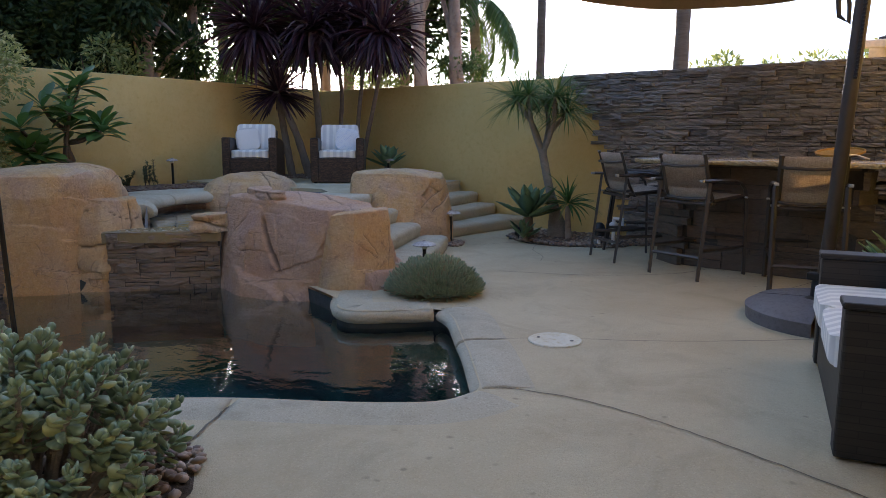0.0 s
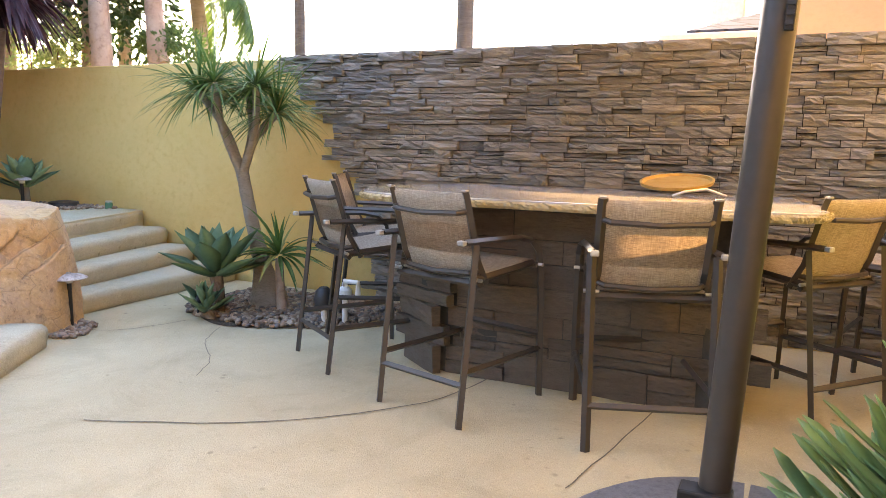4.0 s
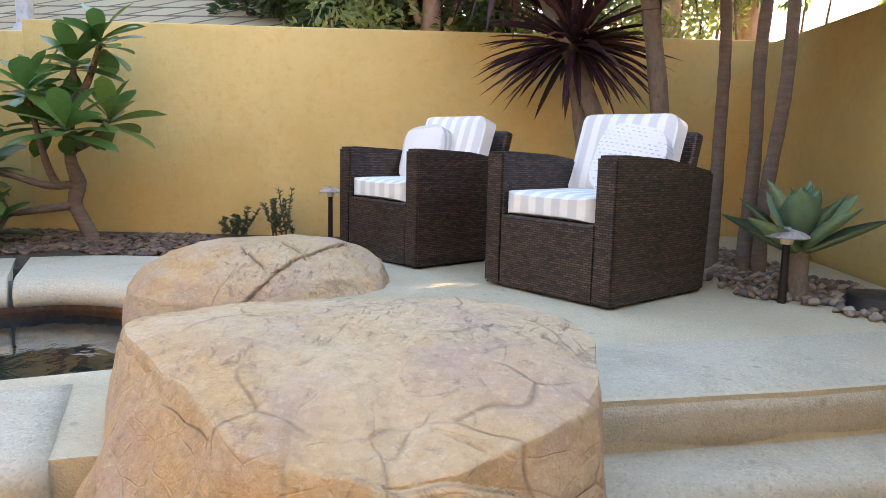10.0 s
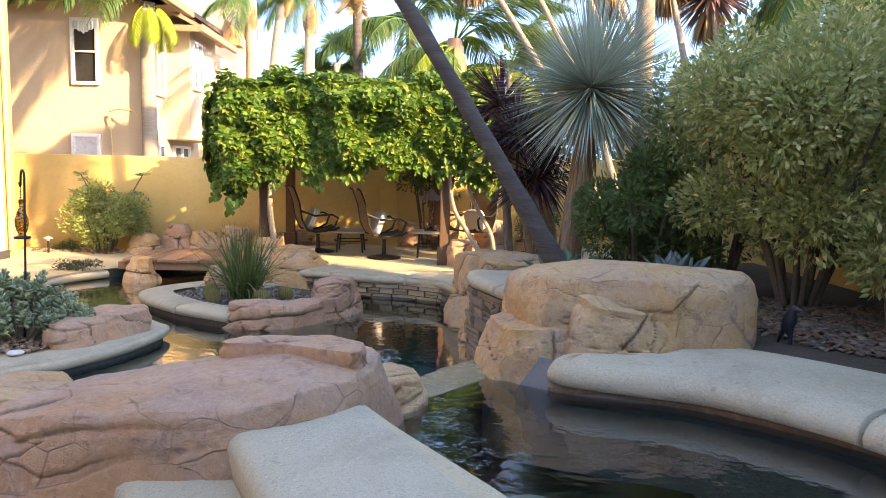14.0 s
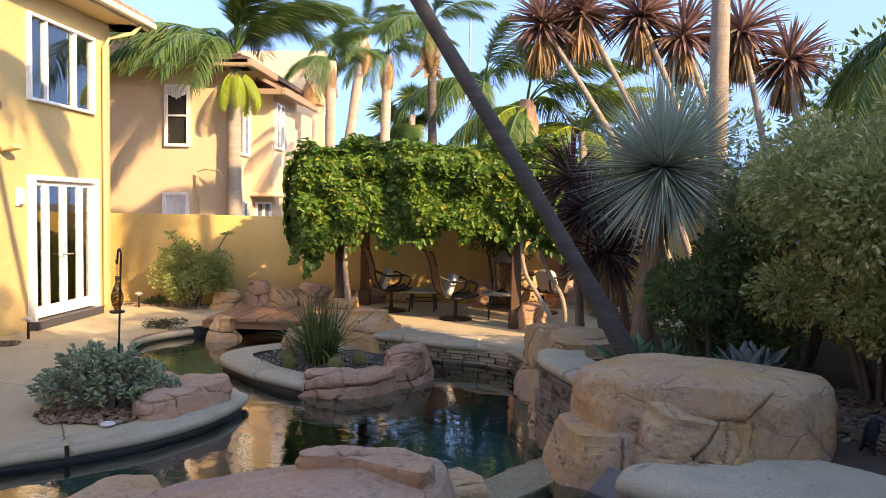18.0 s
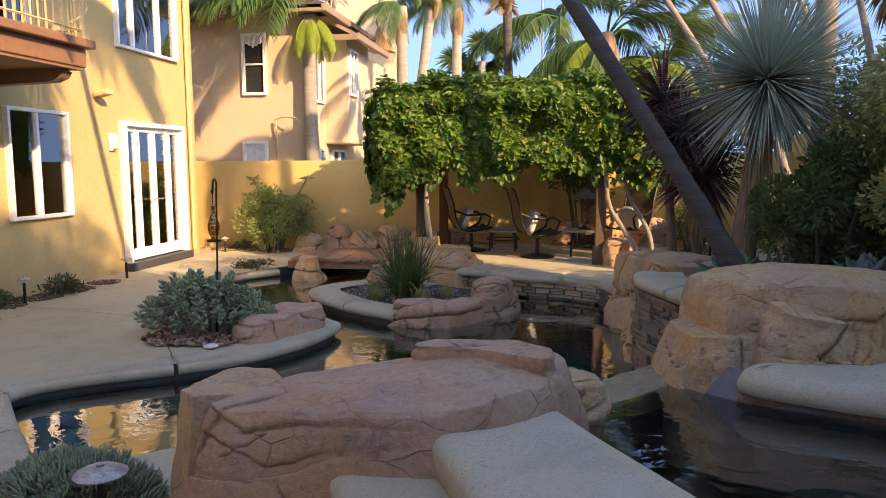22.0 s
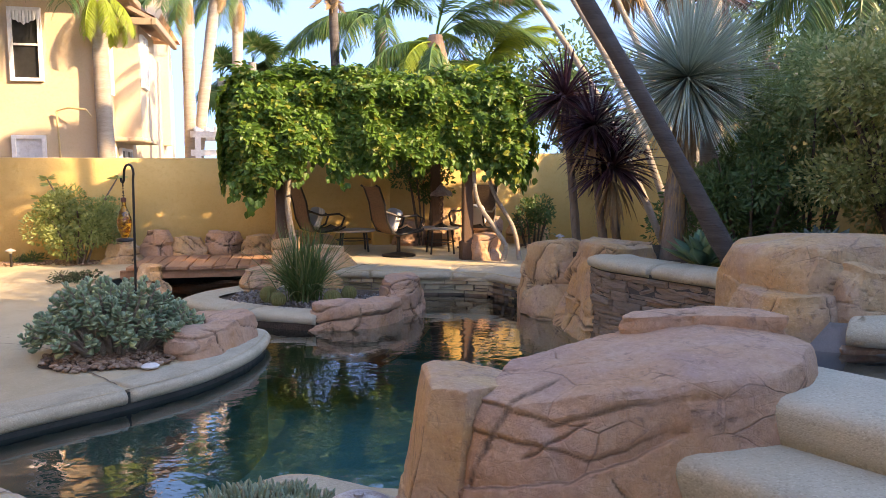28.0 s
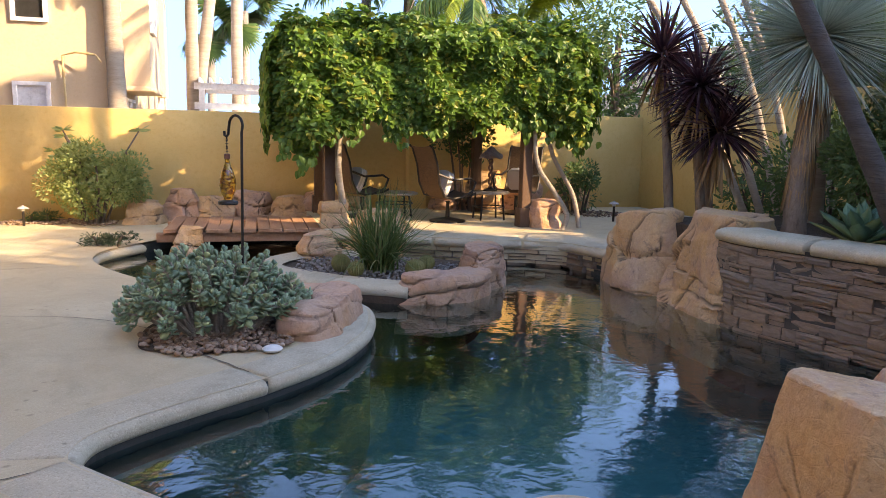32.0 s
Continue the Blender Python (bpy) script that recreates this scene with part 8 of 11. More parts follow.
def round_table(x, y, r, h, label):
    t = thing("side_table", label, "table", pose(x, y, REAR_Z))
    bm = bmesh.new()
    lathe(bm, [(r - 0.02, h - 0.035), (r, h - 0.025), (r, h - 0.006), (r - 0.012, h), (0.0008, h)], 32)
    part("tabletop", bm, surface("stone_tabletop", (0.42, 0.36, 0.30), (0.48, 0.42, 0.36), (0.34, 0.28, 0.22), 4, 20, 0.5), t, smooth=40)
    for k in range(4):
        a = math.pi / 4 + k * math.pi / 2
        bm = bmesh.new()
        tube(bm, [(r * 0.72 * math.cos(a), r * 0.72 * math.sin(a), h - 0.03), (r * 0.78 * math.cos(a), r * 0.78 * math.sin(a), 0.2), (r * 0.85 * math.cos(a), r * 0.85 * math.sin(a), 0.0)], 0.015, 6)
        part("leg", bm, DARK_METAL, t)
    bm = bmesh.new()
    tube(bm, [(r * 0.78 * math.cos(k * math.pi / 12), r * 0.78 * math.sin(k * math.pi / 12), 0.18) for k in range(25)], 0.009, 5)
    part("ring", bm, DARK_METAL, t)


round_table(-5.46, -3.84, 0.29, 0.40, "round stone-topped metal side table")
round_table(-4.22, -4.45, 0.34, 0.34, "low round table between two chairs")
lp = thing("sculpted_lamp", "twisted metal lantern with a scalloped hood on the table", "lamp", pose(-5.48, -3.86, REAR_Z + 0.40))
bm = bmesh.new()
lathe(bm, [(0.10, 0.0), (0.10, 0.015), (0.04, 0.04), (0.022, 0.06)], 16)
part("base", bm, DARK_METAL, lp, smooth=40)
bm = bmesh.new()
for s in (0, math.pi):
    tube(bm, [(0.022 * math.cos(s + k * 0.7), 0.022 * math.sin(s + k * 0.7), 0.04 + 0.022 * k) for k in range(20)], 0.016, 6)
part("stem", bm, surface("copper_patina", (0.20, 0.10, 0.07), (0.28, 0.16, 0.11), (0.12, 0.07, 0.05), 8, 40, 0.5, 0.2, metal=0.6), lp)
bm = bmesh.new()
lathe(bm, [(0.03, 0.46), (0.10, 0.48), (0.17, 0.47), (0.16, 0.50), (0.09, 0.545), (0.05, 0.60), (0.015, 0.63), (0.0008, 0.64)], 18)
for v in bm.verts:
    a = math.atan2(v.co.y, v.co.x)
    v.co.z += 0.02 * math.sin(5 * a) * min(1, v.co.xy.length / 0.15)
part("hood", bm, surface("patina_hood", (0.34, 0.22, 0.18), (0.46, 0.36, 0.32), (0.2, 0.12, 0.1), 10, 40, 0.5, 0.2, metal=0.4), lp, smooth=50)

# ---- plants ----
def strip_leaves(rows_list, seg=5, fold=0.18, prof=None):
    """Verts and faces of strap leaves. Each row: (origin, direction, length, width, droop, twist)."""
    verts, faces = [], []
    prof = prof or [0.35, 0.9, 1.0, 0.75, 0.4, 0.02]
    for o, d, L, w, droop, tw in rows_list:
        o, d = Vector(o), Vector(d).normalized()
        side = d.cross(Vector((0, 0, 1)))
        if side.length < 1e-3:
            side = Vector((1, 0, 0))
        side.normalize()
        if tw:
            side = (Matrix.Rotation(tw, 3, d) @ side).normalized()
        p = o.copy()
        cur = d.copy()
        n0 = len(verts)
        for k in range(seg + 1):
            u = k / seg
            ww = w * float(np.interp(u, np.linspace(0, 1, len(prof)), prof))
            up = side.cross(cur).normalized()
            verts += [p - side * ww / 2 + up * fold * ww, p, p + side * ww / 2 + up * fold * ww]
            cur = (cur + Vector((0, 0, -droop / seg))).normalized()
            p = p + cur * (L / seg)
        for k in range(seg):
            a = n0 + 3 * k
            faces += [(a, a + 1, a + 4, a + 3), (a + 1, a + 2, a + 5, a + 4)]
    return verts, faces


def cloud(points, dirs, size, ratio=0.5, rnd=None, curl=0.15):
    """Verts and faces of many small pointed leaves at points, along dirs."""
    verts, faces = [], []
    for p, d in zip(points, dirs):
        L = size * rnd.uniform(0.7, 1.25)
        w = L * ratio
        d = Vector(d).normalized()
        s = d.cross(Vector((rnd.uniform(-1, 1), rnd.uniform(-1, 1), rnd.uniform(-0.2, 1)))).normalized()
        n = s.cross(d)
        n0 = len(verts)
        b = Vector(p)
        m = b + d * L * 0.5 - n * curl * w
        verts += [b, b + d * L * 0.32 + s * w * 0.42, b + d * L * 0.68 + s * w * 0.36, b + d * L - n * curl * L * 0.4, b + d * L * 0.68 - s * w * 0.36, b + d * L * 0.32 - s * w * 0.42, m]
        faces += [(n0, n0 + 1, n0 + 6), (n0 + 1, n0 + 2, n0 + 6), (n0 + 2, n0 + 3, n0 + 6), (n0 + 3, n0 + 4, n0 + 6), (n0 + 4, n0 + 5, n0 + 6), (n0 + 5, n0, n0 + 6)]
    return verts, faces


def shell_points(centre, radii, n, rnd, lumps=14, lump=0.45, fill=0.35, flat_base=None):
    """Points and outward ways over a lumpy crown made of many smaller balls."""
    c, r = np.array(centre), np.array(radii)
    balls = []
    for _ in range(lumps):
        v = np.array([rnd.gauss(0, 1), rnd.gauss(0, 1), rnd.gauss(0, 1)])
        v /= np.linalg.norm(v)
        balls.append((c + v * r * rnd.uniform(0.45, 0.8), rnd.uniform(0.6, 1.1) * lump))
    pts, ways = [], []
    while len(pts) < n:
        b, k = balls[rnd.randrange(lumps)]
        v = np.array([rnd.gauss(0, 1), rnd.gauss(0, 1), rnd.gauss(0, 1)])
        v /= np.linalg.norm(v)
        q = b + v * r * k * (1.0 if rnd.random() > fill else rnd.uniform(0.3, 1))
        if flat_base is not None and q[2] < flat_base:
            continue
        pts.append(q)
        ways.append(v * 0.8 + np.array([rnd.uniform(-0.6, 0.6), rnd.uniform(-0.6, 0.6), rnd.uniform(-0.5, 0.5)]))
    return pts, ways


BARK = surface("grey_brown_bark", (0.20, 0.15, 0.11), (0.27, 0.21, 0.16), (0.12, 0.09, 0.065), 4, 30, 0.9, 0.8, 0.02, stretch=(1, 1, 0.4))
BARK_GREY = surface("grey_scaled_bark", (0.30, 0.25, 0.20), (0.38, 0.33, 0.27), (0.20, 0.16, 0.12), 5, 40, 0.9, 1.0, 0.015, stretch=(1, 1, 2.5))
BARK_PALE = surface("pale_ringed_bark", (0.36, 0.30, 0.24), (0.44, 0.38, 0.31), (0.24, 0.19, 0.15), 3, 24, 0.9, 0.8, 0.02, stretch=(0.5, 0.5, 5))
BARK_DARK = surface("dark_ringed_bark", (0.10, 0.085, 0.075), (0.15, 0.13, 0.115), (0.065, 0.055, 0.05), 3, 24, 0.9, 0.9, 0.02, stretch=(0.5, 0.5, 5))
BARK_PINK = surface("pinkish_tree_bark", (0.36, 0.25, 0.19), (0.46, 0.36, 0.29), (0.24, 0.16, 0.12), 3, 14, 0.9, 0.5, 0.02)
TWIG = surface("twig_bark", (0.13, 0.095, 0.07), (0.17, 0.125, 0.09), (0.09, 0.065, 0.05), 5, 40, 0.9, 0.5)
L_AGAVE = leafy("agave_leaf", (0.09, 0.20, 0.12), (0.17, 0.29, 0.16), (0.22, 0.30, 0.14), 0.5, 0.12, True)
L_AGAVE_BLUE = leafy("blue_agave_leaf", (0.13, 0.19, 0.17), (0.19, 0.25, 0.22), None, 0.6, 0.1, True)
L_PONY = leafy("ponytail_blade", (0.05, 0.12, 0.03), (0.10, 0.20, 0.05), (0.28, 0.26, 0.08), 0.45, 0.25)
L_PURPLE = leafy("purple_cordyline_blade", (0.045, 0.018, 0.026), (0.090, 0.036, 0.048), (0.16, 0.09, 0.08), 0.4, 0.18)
# lighter copy for the tall heads, their sunlight put into the colour
L_PURPLE_LIT = leafy("sunlit_purple_blade", (0.19, 0.115, 0.115), (0.30, 0.185, 0.175), (0.36, 0.27, 0.17), 0.45, 0.25)
L_DEAD = leafy("dead_skirt_blade", (0.28, 0.18, 0.09), (0.38, 0.26, 0.14), None, 0.8, 0.15)
L_YUCCA = leafy("silver_yucca_blade", (0.31, 0.39, 0.31), (0.49, 0.57, 0.47), None, 0.35, 0.12)
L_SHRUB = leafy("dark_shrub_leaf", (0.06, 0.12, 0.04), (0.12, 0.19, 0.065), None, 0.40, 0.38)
L_VARIEG = leafy("variegated_leaf", (0.16, 0.21, 0.06), (0.46, 0.45, 0.18), (0.66, 0.62, 0.32), 0.5, 0.34)
L_VARIEG_GREY = leafy("grey_green_leaf", (0.15, 0.23, 0.08), (0.30, 0.37, 0.16), (0.50, 0.50, 0.24), 0.5, 0.34)
L_VARIEG_PALE = leafy("pale_green_leaf", (0.22, 0.28, 0.09), (0.38, 0.42, 0.17), (0.10, 0.18, 0.05), 0.5, 0.3)
L_VINE = leafy("vine_leaf", (0.050, 0.120, 0.018), (0.125, 0.235, 0.035), (0.25, 0.27, 0.045), 0.45, 0.25)
L_JADE = leafy("jade_leaf", (0.20, 0.31, 0.20), (0.36, 0.46, 0.28), (0.48, 0.54, 0.28), 0.35, 0.15)
L_SEDUM = leafy("sedum_leaf", (0.20, 0.29, 0.19), (0.36, 0.42, 0.27), (0.34, 0.30, 0.20), 0.5, 0.15)
L_BROAD = leafy("broad_glossy_leaf", (0.05, 0.135, 0.035), (0.10, 0.21, 0.05), (0.15, 0.26, 0.06), 0.30, 0.28, True)
L_BRIGHT = leafy("bright_green_leaf", (0.16, 0.29, 0.03), (0.30, 0.43, 0.06), (0.42, 0.46, 0.10), 0.4, 0.35)
L_STRAP = leafy("strap_succulent_leaf", (0.15, 0.27, 0.10), (0.27, 0.39, 0.15), (0.30, 0.36, 0.14), 0.45, 0.15, True)
L_PALM = leafy("palm_leaflet", (0.05, 0.11, 0.03), (0.10, 0.19, 0.05), (0.20, 0.22, 0.08), 0.4, 0.25)
# sunlit tone put into the leaflet colour; also used for yellowing fronds
L_PALM_LIT = leafy("sunlit_yellow_palm_leaflet", (0.22, 0.31, 0.04), (0.34, 0.42, 0.06), None, 0.4, 0.4)
L_TREE = leafy("dark_tree_leaf", (0.020, 0.045, 0.016), (0.045, 0.085, 0.028), (0.10, 0.14, 0.05), 0.5, 0.25)
L_GRASS = leafy("island_grass_blade", (0.06, 0.12, 0.035), (0.13, 0.19, 0.06), (0.28, 0.26, 0.12), 0.5, 0.25)
L_ROSE = leafy("rosemary_leaf", (0.05, 0.075, 0.035), (0.09, 0.12, 0.06), None, 0.6, 0.2)


def agave(x, y, z, size, n, label, seed, material=None, stem=0.0, name="agave"):
    rnd = random.Random(seed)
    t = thing(name, label, "agave", pose(x, y, z))
    if stem:
        bm = bmesh.new()
        tube(bm, [(0.05, 0, -0.02), (0.03, 0, stem * 0.5), (0, 0, stem)], [0.035, 0.04, 0.05], 10)
        part("stem", bm, BARK, t, smooth=60)
    # one leaf, thick and keeled, shared by all
    vs, fs = [], []
    seg = 9
    for k in range(seg + 1):
        u = k / seg
        w = 0.40 * np.interp(u, [0, 0.12, 0.55, 0.80, 0.93, 1], [0.40, 0.52, 1.0, 0.62, 0.2, 0.01])
        bend = 0.10 * u * u
        th = 0.035 * (1 - u) + 0.004
        vs += [(-w / 2, u, bend + 0.22 * w), (0, u, bend), (w / 2, u, bend + 0.22 * w), (0, u, bend - th)]
    for k in range(seg):
        a = 4 * k
        fs += [(a, a + 1, a + 5, a + 4), (a + 1, a + 2, a + 6, a + 5), (a + 2, a + 3, a + 7, a + 6), (a + 3, a, a + 4, a + 7)]
    me = mesh_of("leaf", vs, fs, material or L_AGAVE, True)
    for k in range(n):
        u = k / max(1, n - 1)
        el = 80 - 68 * u ** 0.75 + rnd.uniform(-5, 5)
        s = size * (0.62 + 0.38 * min(1, 0.3 + u * 1.4)) * rnd.uniform(0.88, 1.08)
        o = new("leaf", me)
        o.parent = t
        o.matrix_local = Matrix.Translation((0, 0, stem + 0.04 * (1 - u))) @ Matrix.Rotation(k * 2.39996 + rnd.uniform(-0.15, 0.15), 4, "Z") @ Matrix.Rotation(radians(el), 4, "X") @ Matrix.Translation((0, 0.02, 0)) @ Matrix.Diagonal((s * rnd.uniform(0.9, 1.15), s, s, 1))
    return t


agave(-4.20, 7.60, 0.0, 0.46, 19, "blue-green agave rosette on a short trunk", 1, stem=0.28)
agave(-4.14, 7.42, 0.0, 0.24, 14, "small green agave offset in the pebbles", 2, stem=0.04)
agave(-7.12, 8.12, DECK_Z, 0.36, 15, "green agave on a short trunk by the yellow wall", 3, stem=0.20)
agave(-7.12, 2.10, 0.56, 0.34, 36, "blue-grey agave in the mulched bed", 4, L_AGAVE_BLUE, 0.06)
agave(-6.38, 1.72, 0.56, 0.34, 22, "green agave behind the stone retaining wall", 5, stem=0.03)
agave(-6.75, 1.35, 0.56, 0.26, 18, "small agave behind the stone retaining wall", 6, stem=0.02)


def head_of_blades(centre, n, L, w, droop, rnd, lo=-55, hi=88, up=(0, 0, 1)):
    rows = []
    for k in range(n):
        el = math.asin(rnd.uniform(math.sin(radians(lo)), math.sin(radians(hi))))
        a = rnd.uniform(0, 2 * math.pi)
        d = (math.cos(a) * math.cos(el), math.sin(a) * math.cos(el), math.sin(el))
        rows.append((Vector(centre) + Vector(d) * 0.03, d, L * rnd.uniform(0.8, 1.12), w * rnd.uniform(0.8, 1.2), droop * rnd.uniform(0.5, 1.3), rnd.uniform(-0.4, 0.4)))
    return rows


def trunk(pts, radii, material, parent, name="trunk", n=12, rings=0.0, seed=1):
    """A tapered trunk through pts, with slight leaf-scar rings."""
    line = curve_through(pts, 7)
    rr = np.interp(np.linspace(0, 1, len(line)), np.linspace(0, 1, len(radii)), radii)
    rnd = random.Random(seed)
    bm = bmesh.new()
    tube(bm, [Vector(q) for q in line], [r * (1 + (rings if i % 2 else -rings) + rnd.uniform(-0.03, 0.03)) for i, r in enumerate(rr)], n)
    return part(name, bm, material, parent, smooth=70)


# ponytail palm by the bar
rnd = random.Random(21)
pt = thing("ponytail_palm", "ponytail palm with a swollen grey foot and four heads", "palm tree")
trunk([(-3.98, 7.95, -0.02), (-4.00, 7.95, 0.12), (-4.05, 7.96, 0.32), (-4.16, 7.98, 0.65), (-4.29, 8.02, 1.06)], [0.16, 0.13, 0.075, 0.052, 0.052], BARK_GREY, pt, "trunk", 16, 0.02)
HEADS = [(-4.62, 7.92, 1.68), (-4.36, 7.80, 1.74), (-4.08, 7.95, 1.72), (-4.02, 8.12, 1.52), (-4.40, 8.25, 1.66)]
for k, h in enumerate(HEADS):
    a = Vector((-4.29, 8.02, 1.03))
    b = Vector(h)
    m = a.lerp(b, 0.5) + Vector((0.06 * (-1) ** k, 0, 0.02))
    trunk([a, m, b], [0.040, 0.030, 0.026], BARK_GREY, pt, "limb", 10, 0.03, k)
    v, f = strip_leaves(head_of_blades(h, 105, 0.54, 0.016, 0.95, rnd, -14, 88), 7, 0.2, [0.9, 1, 0.9, 0.7, 0.4, 0.03])
    raw("head", v, f, L_PONY, pt, "", True)
pl = thing("small_yucca", "small strap-leaved plant on a thin brown stem", "yucca")
trunk([(-3.78, 7.86, -0.02), (-3.80, 7.86, 0.2), (-3.80, 7.85, 0.42)], [0.05, 0.035, 0.03], BARK_PINK, pl, "stem", 10)
v, f = strip_leaves(head_of_blades((-3.80, 7.85, 0.44), 46, 0.42, 0.035, 0.9, rnd, -5, 88), 6, 0.2)
raw("leaves", v, f, L_PONY, pl)

# purple cordylines
BARK_RINGED = surface("ringed_cordyline_bark", (0.20, 0.135, 0.10), (0.28, 0.20, 0.15), (0.13, 0.09, 0.07), 8, 60, 0.9, 0.8, 0.012, stretch=(1, 1, 5))


def cordyline(name, label, stems, heads, seed, L=0.55, w=0.032, n=150, material=None, skirt=0, radius=0.055, bark=None):
    rnd = random.Random(seed)
    t = thing(name, label, "cordyline")
    for k, s in enumerate(stems):
        trunk(s, [radius, radius * 0.8, radius * 0.65] if len(s) == 3 else [radius, radius * 0.88, radius * 0.78, radius * 0.68], bark or BARK, t, "trunk", 10, 0.04, seed + k)
    for h in heads:
        s = h[3] if len(h) > 3 else 1.0
        h = h[:3]
        v, f = strip_leaves(head_of_blades(h, int(n * s), L * s, w * s, 0.55 if s == 1.0 else 0.95, rnd, -32 if s == 1.0 else -48, 86), 5, 0.25, [0.5, 0.9, 1.0, 0.85, 0.6, 0.03])
        raw("crown", v, f, material or L_PURPLE, t)
        if skirt:
            v, f = strip_leaves(head_of_blades(Vector(h) - Vector((0, 0, 0.12)), skirt, L * 0.95, w, 1.2, rnd, -88, -35), 4, 0.25)
            raw("dead_leaves", v, f, L_DEAD, t, "dry tan hanging leaves")
    return t


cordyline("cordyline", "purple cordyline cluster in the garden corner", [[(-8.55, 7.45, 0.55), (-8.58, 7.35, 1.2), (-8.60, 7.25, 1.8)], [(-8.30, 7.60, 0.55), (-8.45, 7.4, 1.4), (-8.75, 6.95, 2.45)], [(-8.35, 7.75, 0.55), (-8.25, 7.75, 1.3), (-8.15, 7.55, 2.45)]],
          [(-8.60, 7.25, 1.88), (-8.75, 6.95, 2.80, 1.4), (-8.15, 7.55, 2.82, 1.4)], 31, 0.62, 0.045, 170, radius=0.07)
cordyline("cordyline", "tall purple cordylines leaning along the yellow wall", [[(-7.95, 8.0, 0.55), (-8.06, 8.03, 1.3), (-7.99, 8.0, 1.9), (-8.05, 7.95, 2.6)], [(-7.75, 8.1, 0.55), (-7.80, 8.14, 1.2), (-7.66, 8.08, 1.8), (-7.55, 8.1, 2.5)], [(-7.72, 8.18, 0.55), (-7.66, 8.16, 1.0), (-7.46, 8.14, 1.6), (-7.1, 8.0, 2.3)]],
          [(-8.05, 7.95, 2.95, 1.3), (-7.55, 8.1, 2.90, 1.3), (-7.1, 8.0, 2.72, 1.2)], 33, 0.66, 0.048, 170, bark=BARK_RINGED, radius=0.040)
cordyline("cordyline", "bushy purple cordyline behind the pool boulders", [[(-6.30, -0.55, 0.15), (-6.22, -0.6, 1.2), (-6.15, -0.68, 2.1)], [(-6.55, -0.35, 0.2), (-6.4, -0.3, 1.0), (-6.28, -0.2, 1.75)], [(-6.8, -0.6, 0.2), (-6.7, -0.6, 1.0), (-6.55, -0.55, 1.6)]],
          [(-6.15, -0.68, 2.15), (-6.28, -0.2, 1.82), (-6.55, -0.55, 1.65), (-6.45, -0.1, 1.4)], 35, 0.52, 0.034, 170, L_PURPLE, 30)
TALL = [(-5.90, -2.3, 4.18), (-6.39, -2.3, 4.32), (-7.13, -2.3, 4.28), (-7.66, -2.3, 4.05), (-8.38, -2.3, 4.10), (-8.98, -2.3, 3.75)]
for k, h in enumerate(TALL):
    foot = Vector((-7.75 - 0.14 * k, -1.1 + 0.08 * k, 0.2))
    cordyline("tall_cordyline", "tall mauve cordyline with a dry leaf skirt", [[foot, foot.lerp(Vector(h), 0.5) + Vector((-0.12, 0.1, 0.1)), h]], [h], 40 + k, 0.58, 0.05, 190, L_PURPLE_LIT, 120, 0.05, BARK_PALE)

# silver yucca tree
yu = thing("yucca_tree", "silver-blue yucca with a round head and shaggy trunk", "yucca")
trunk([(-6.62, 0.78, 0.5), (-6.68, 0.75, 1.2), (-6.78, 0.70, 2.1)], [0.10, 0.10, 0.08], BARK, yu, "trunk", 12, 0.05)
rnd = random.Random(51)
v, f = strip_leaves(head_of_blades((-6.79, 0.69, 2.22), 1500, 0.88, 0.017, 0.08, rnd, -58, 90), 3, 0.15, [1, 1, 0.6, 0.03])
raw("crown", v, f, L_YUCCA, yu)
v, f = strip_leaves([((-6.62 - 0.16 * (z - 0.7) / 1.4 + 0.085 * math.cos(a), 0.75 + 0.085 * math.sin(a), z), (0.18 * math.cos(a), 0.18 * math.sin(a), -1), 0.26, 0.02, 0.2, 0) for a, z in [(rnd.uniform(0, 6.28), rnd.uniform(0.9, 2.05)) for _ in range(330)]], 3)
raw("dead_leaves", v, f, L_DEAD, yu, "dry tan leaf skirt")

# ---- palms ----
def frond_mesh(name, L, n, leaf, droop, material, seed, width=0.03, spread=1.0, start=0.2):
    """A feather frond along +y: an arching rib with paired drooping leaflets."""
    rnd = random.Random(seed)
    rows, rib = [], []
    p, d = Vector((0, 0, 0)), Vector((0, 1, 0.55)).normalized()
    steps = 26
    for k in range(steps + 1):
        rib.append(p.copy())
        u = k / steps
        if u > start:
            for s in (-1, 1):
                for j in range(n // steps + 1):
                    ll = leaf * (0.45 + 0.55 * math.sin(math.pi * min(1, (u - start) / (1 - start) * 0.85 + 0.12)))
                    dd = (Vector((s * spread, 0.55, rnd.uniform(-0.25, 0.35))) + d * 0.3).normalized()
                    rows.append((p + d * (L / steps) * (j + rnd.uniform(-0.3, 0.3)) / (n // steps + 1), dd, ll * rnd.uniform(0.85, 1.1), width, rnd.uniform(1.2, 2.3), rnd.uniform(-0.5, 0.5)))
        d = (d + Vector((0, 0, -droop / steps))).normalized()
        p = p + d * (L / steps)
    v, f = strip_leaves(rows, 3, 0.1, [0.8, 1, 0.7, 0.05])
    n0 = len(v)
    for k, q in enumerate(rib):
        r = 0.022 * (1 - k / len(rib)) + 0.004
        v += [q + Vector((-r, 0, 0)), q + Vector((0, 0, r)), q + Vector((r, 0, 0))]
    for k in range(len(rib) - 1):
        a = n0 + 3 * k
        f += [(a, a + 1, a + 4, a + 3), (a + 1, a + 2, a + 5, a + 4)]
    return mesh_of(name, v, f, material)


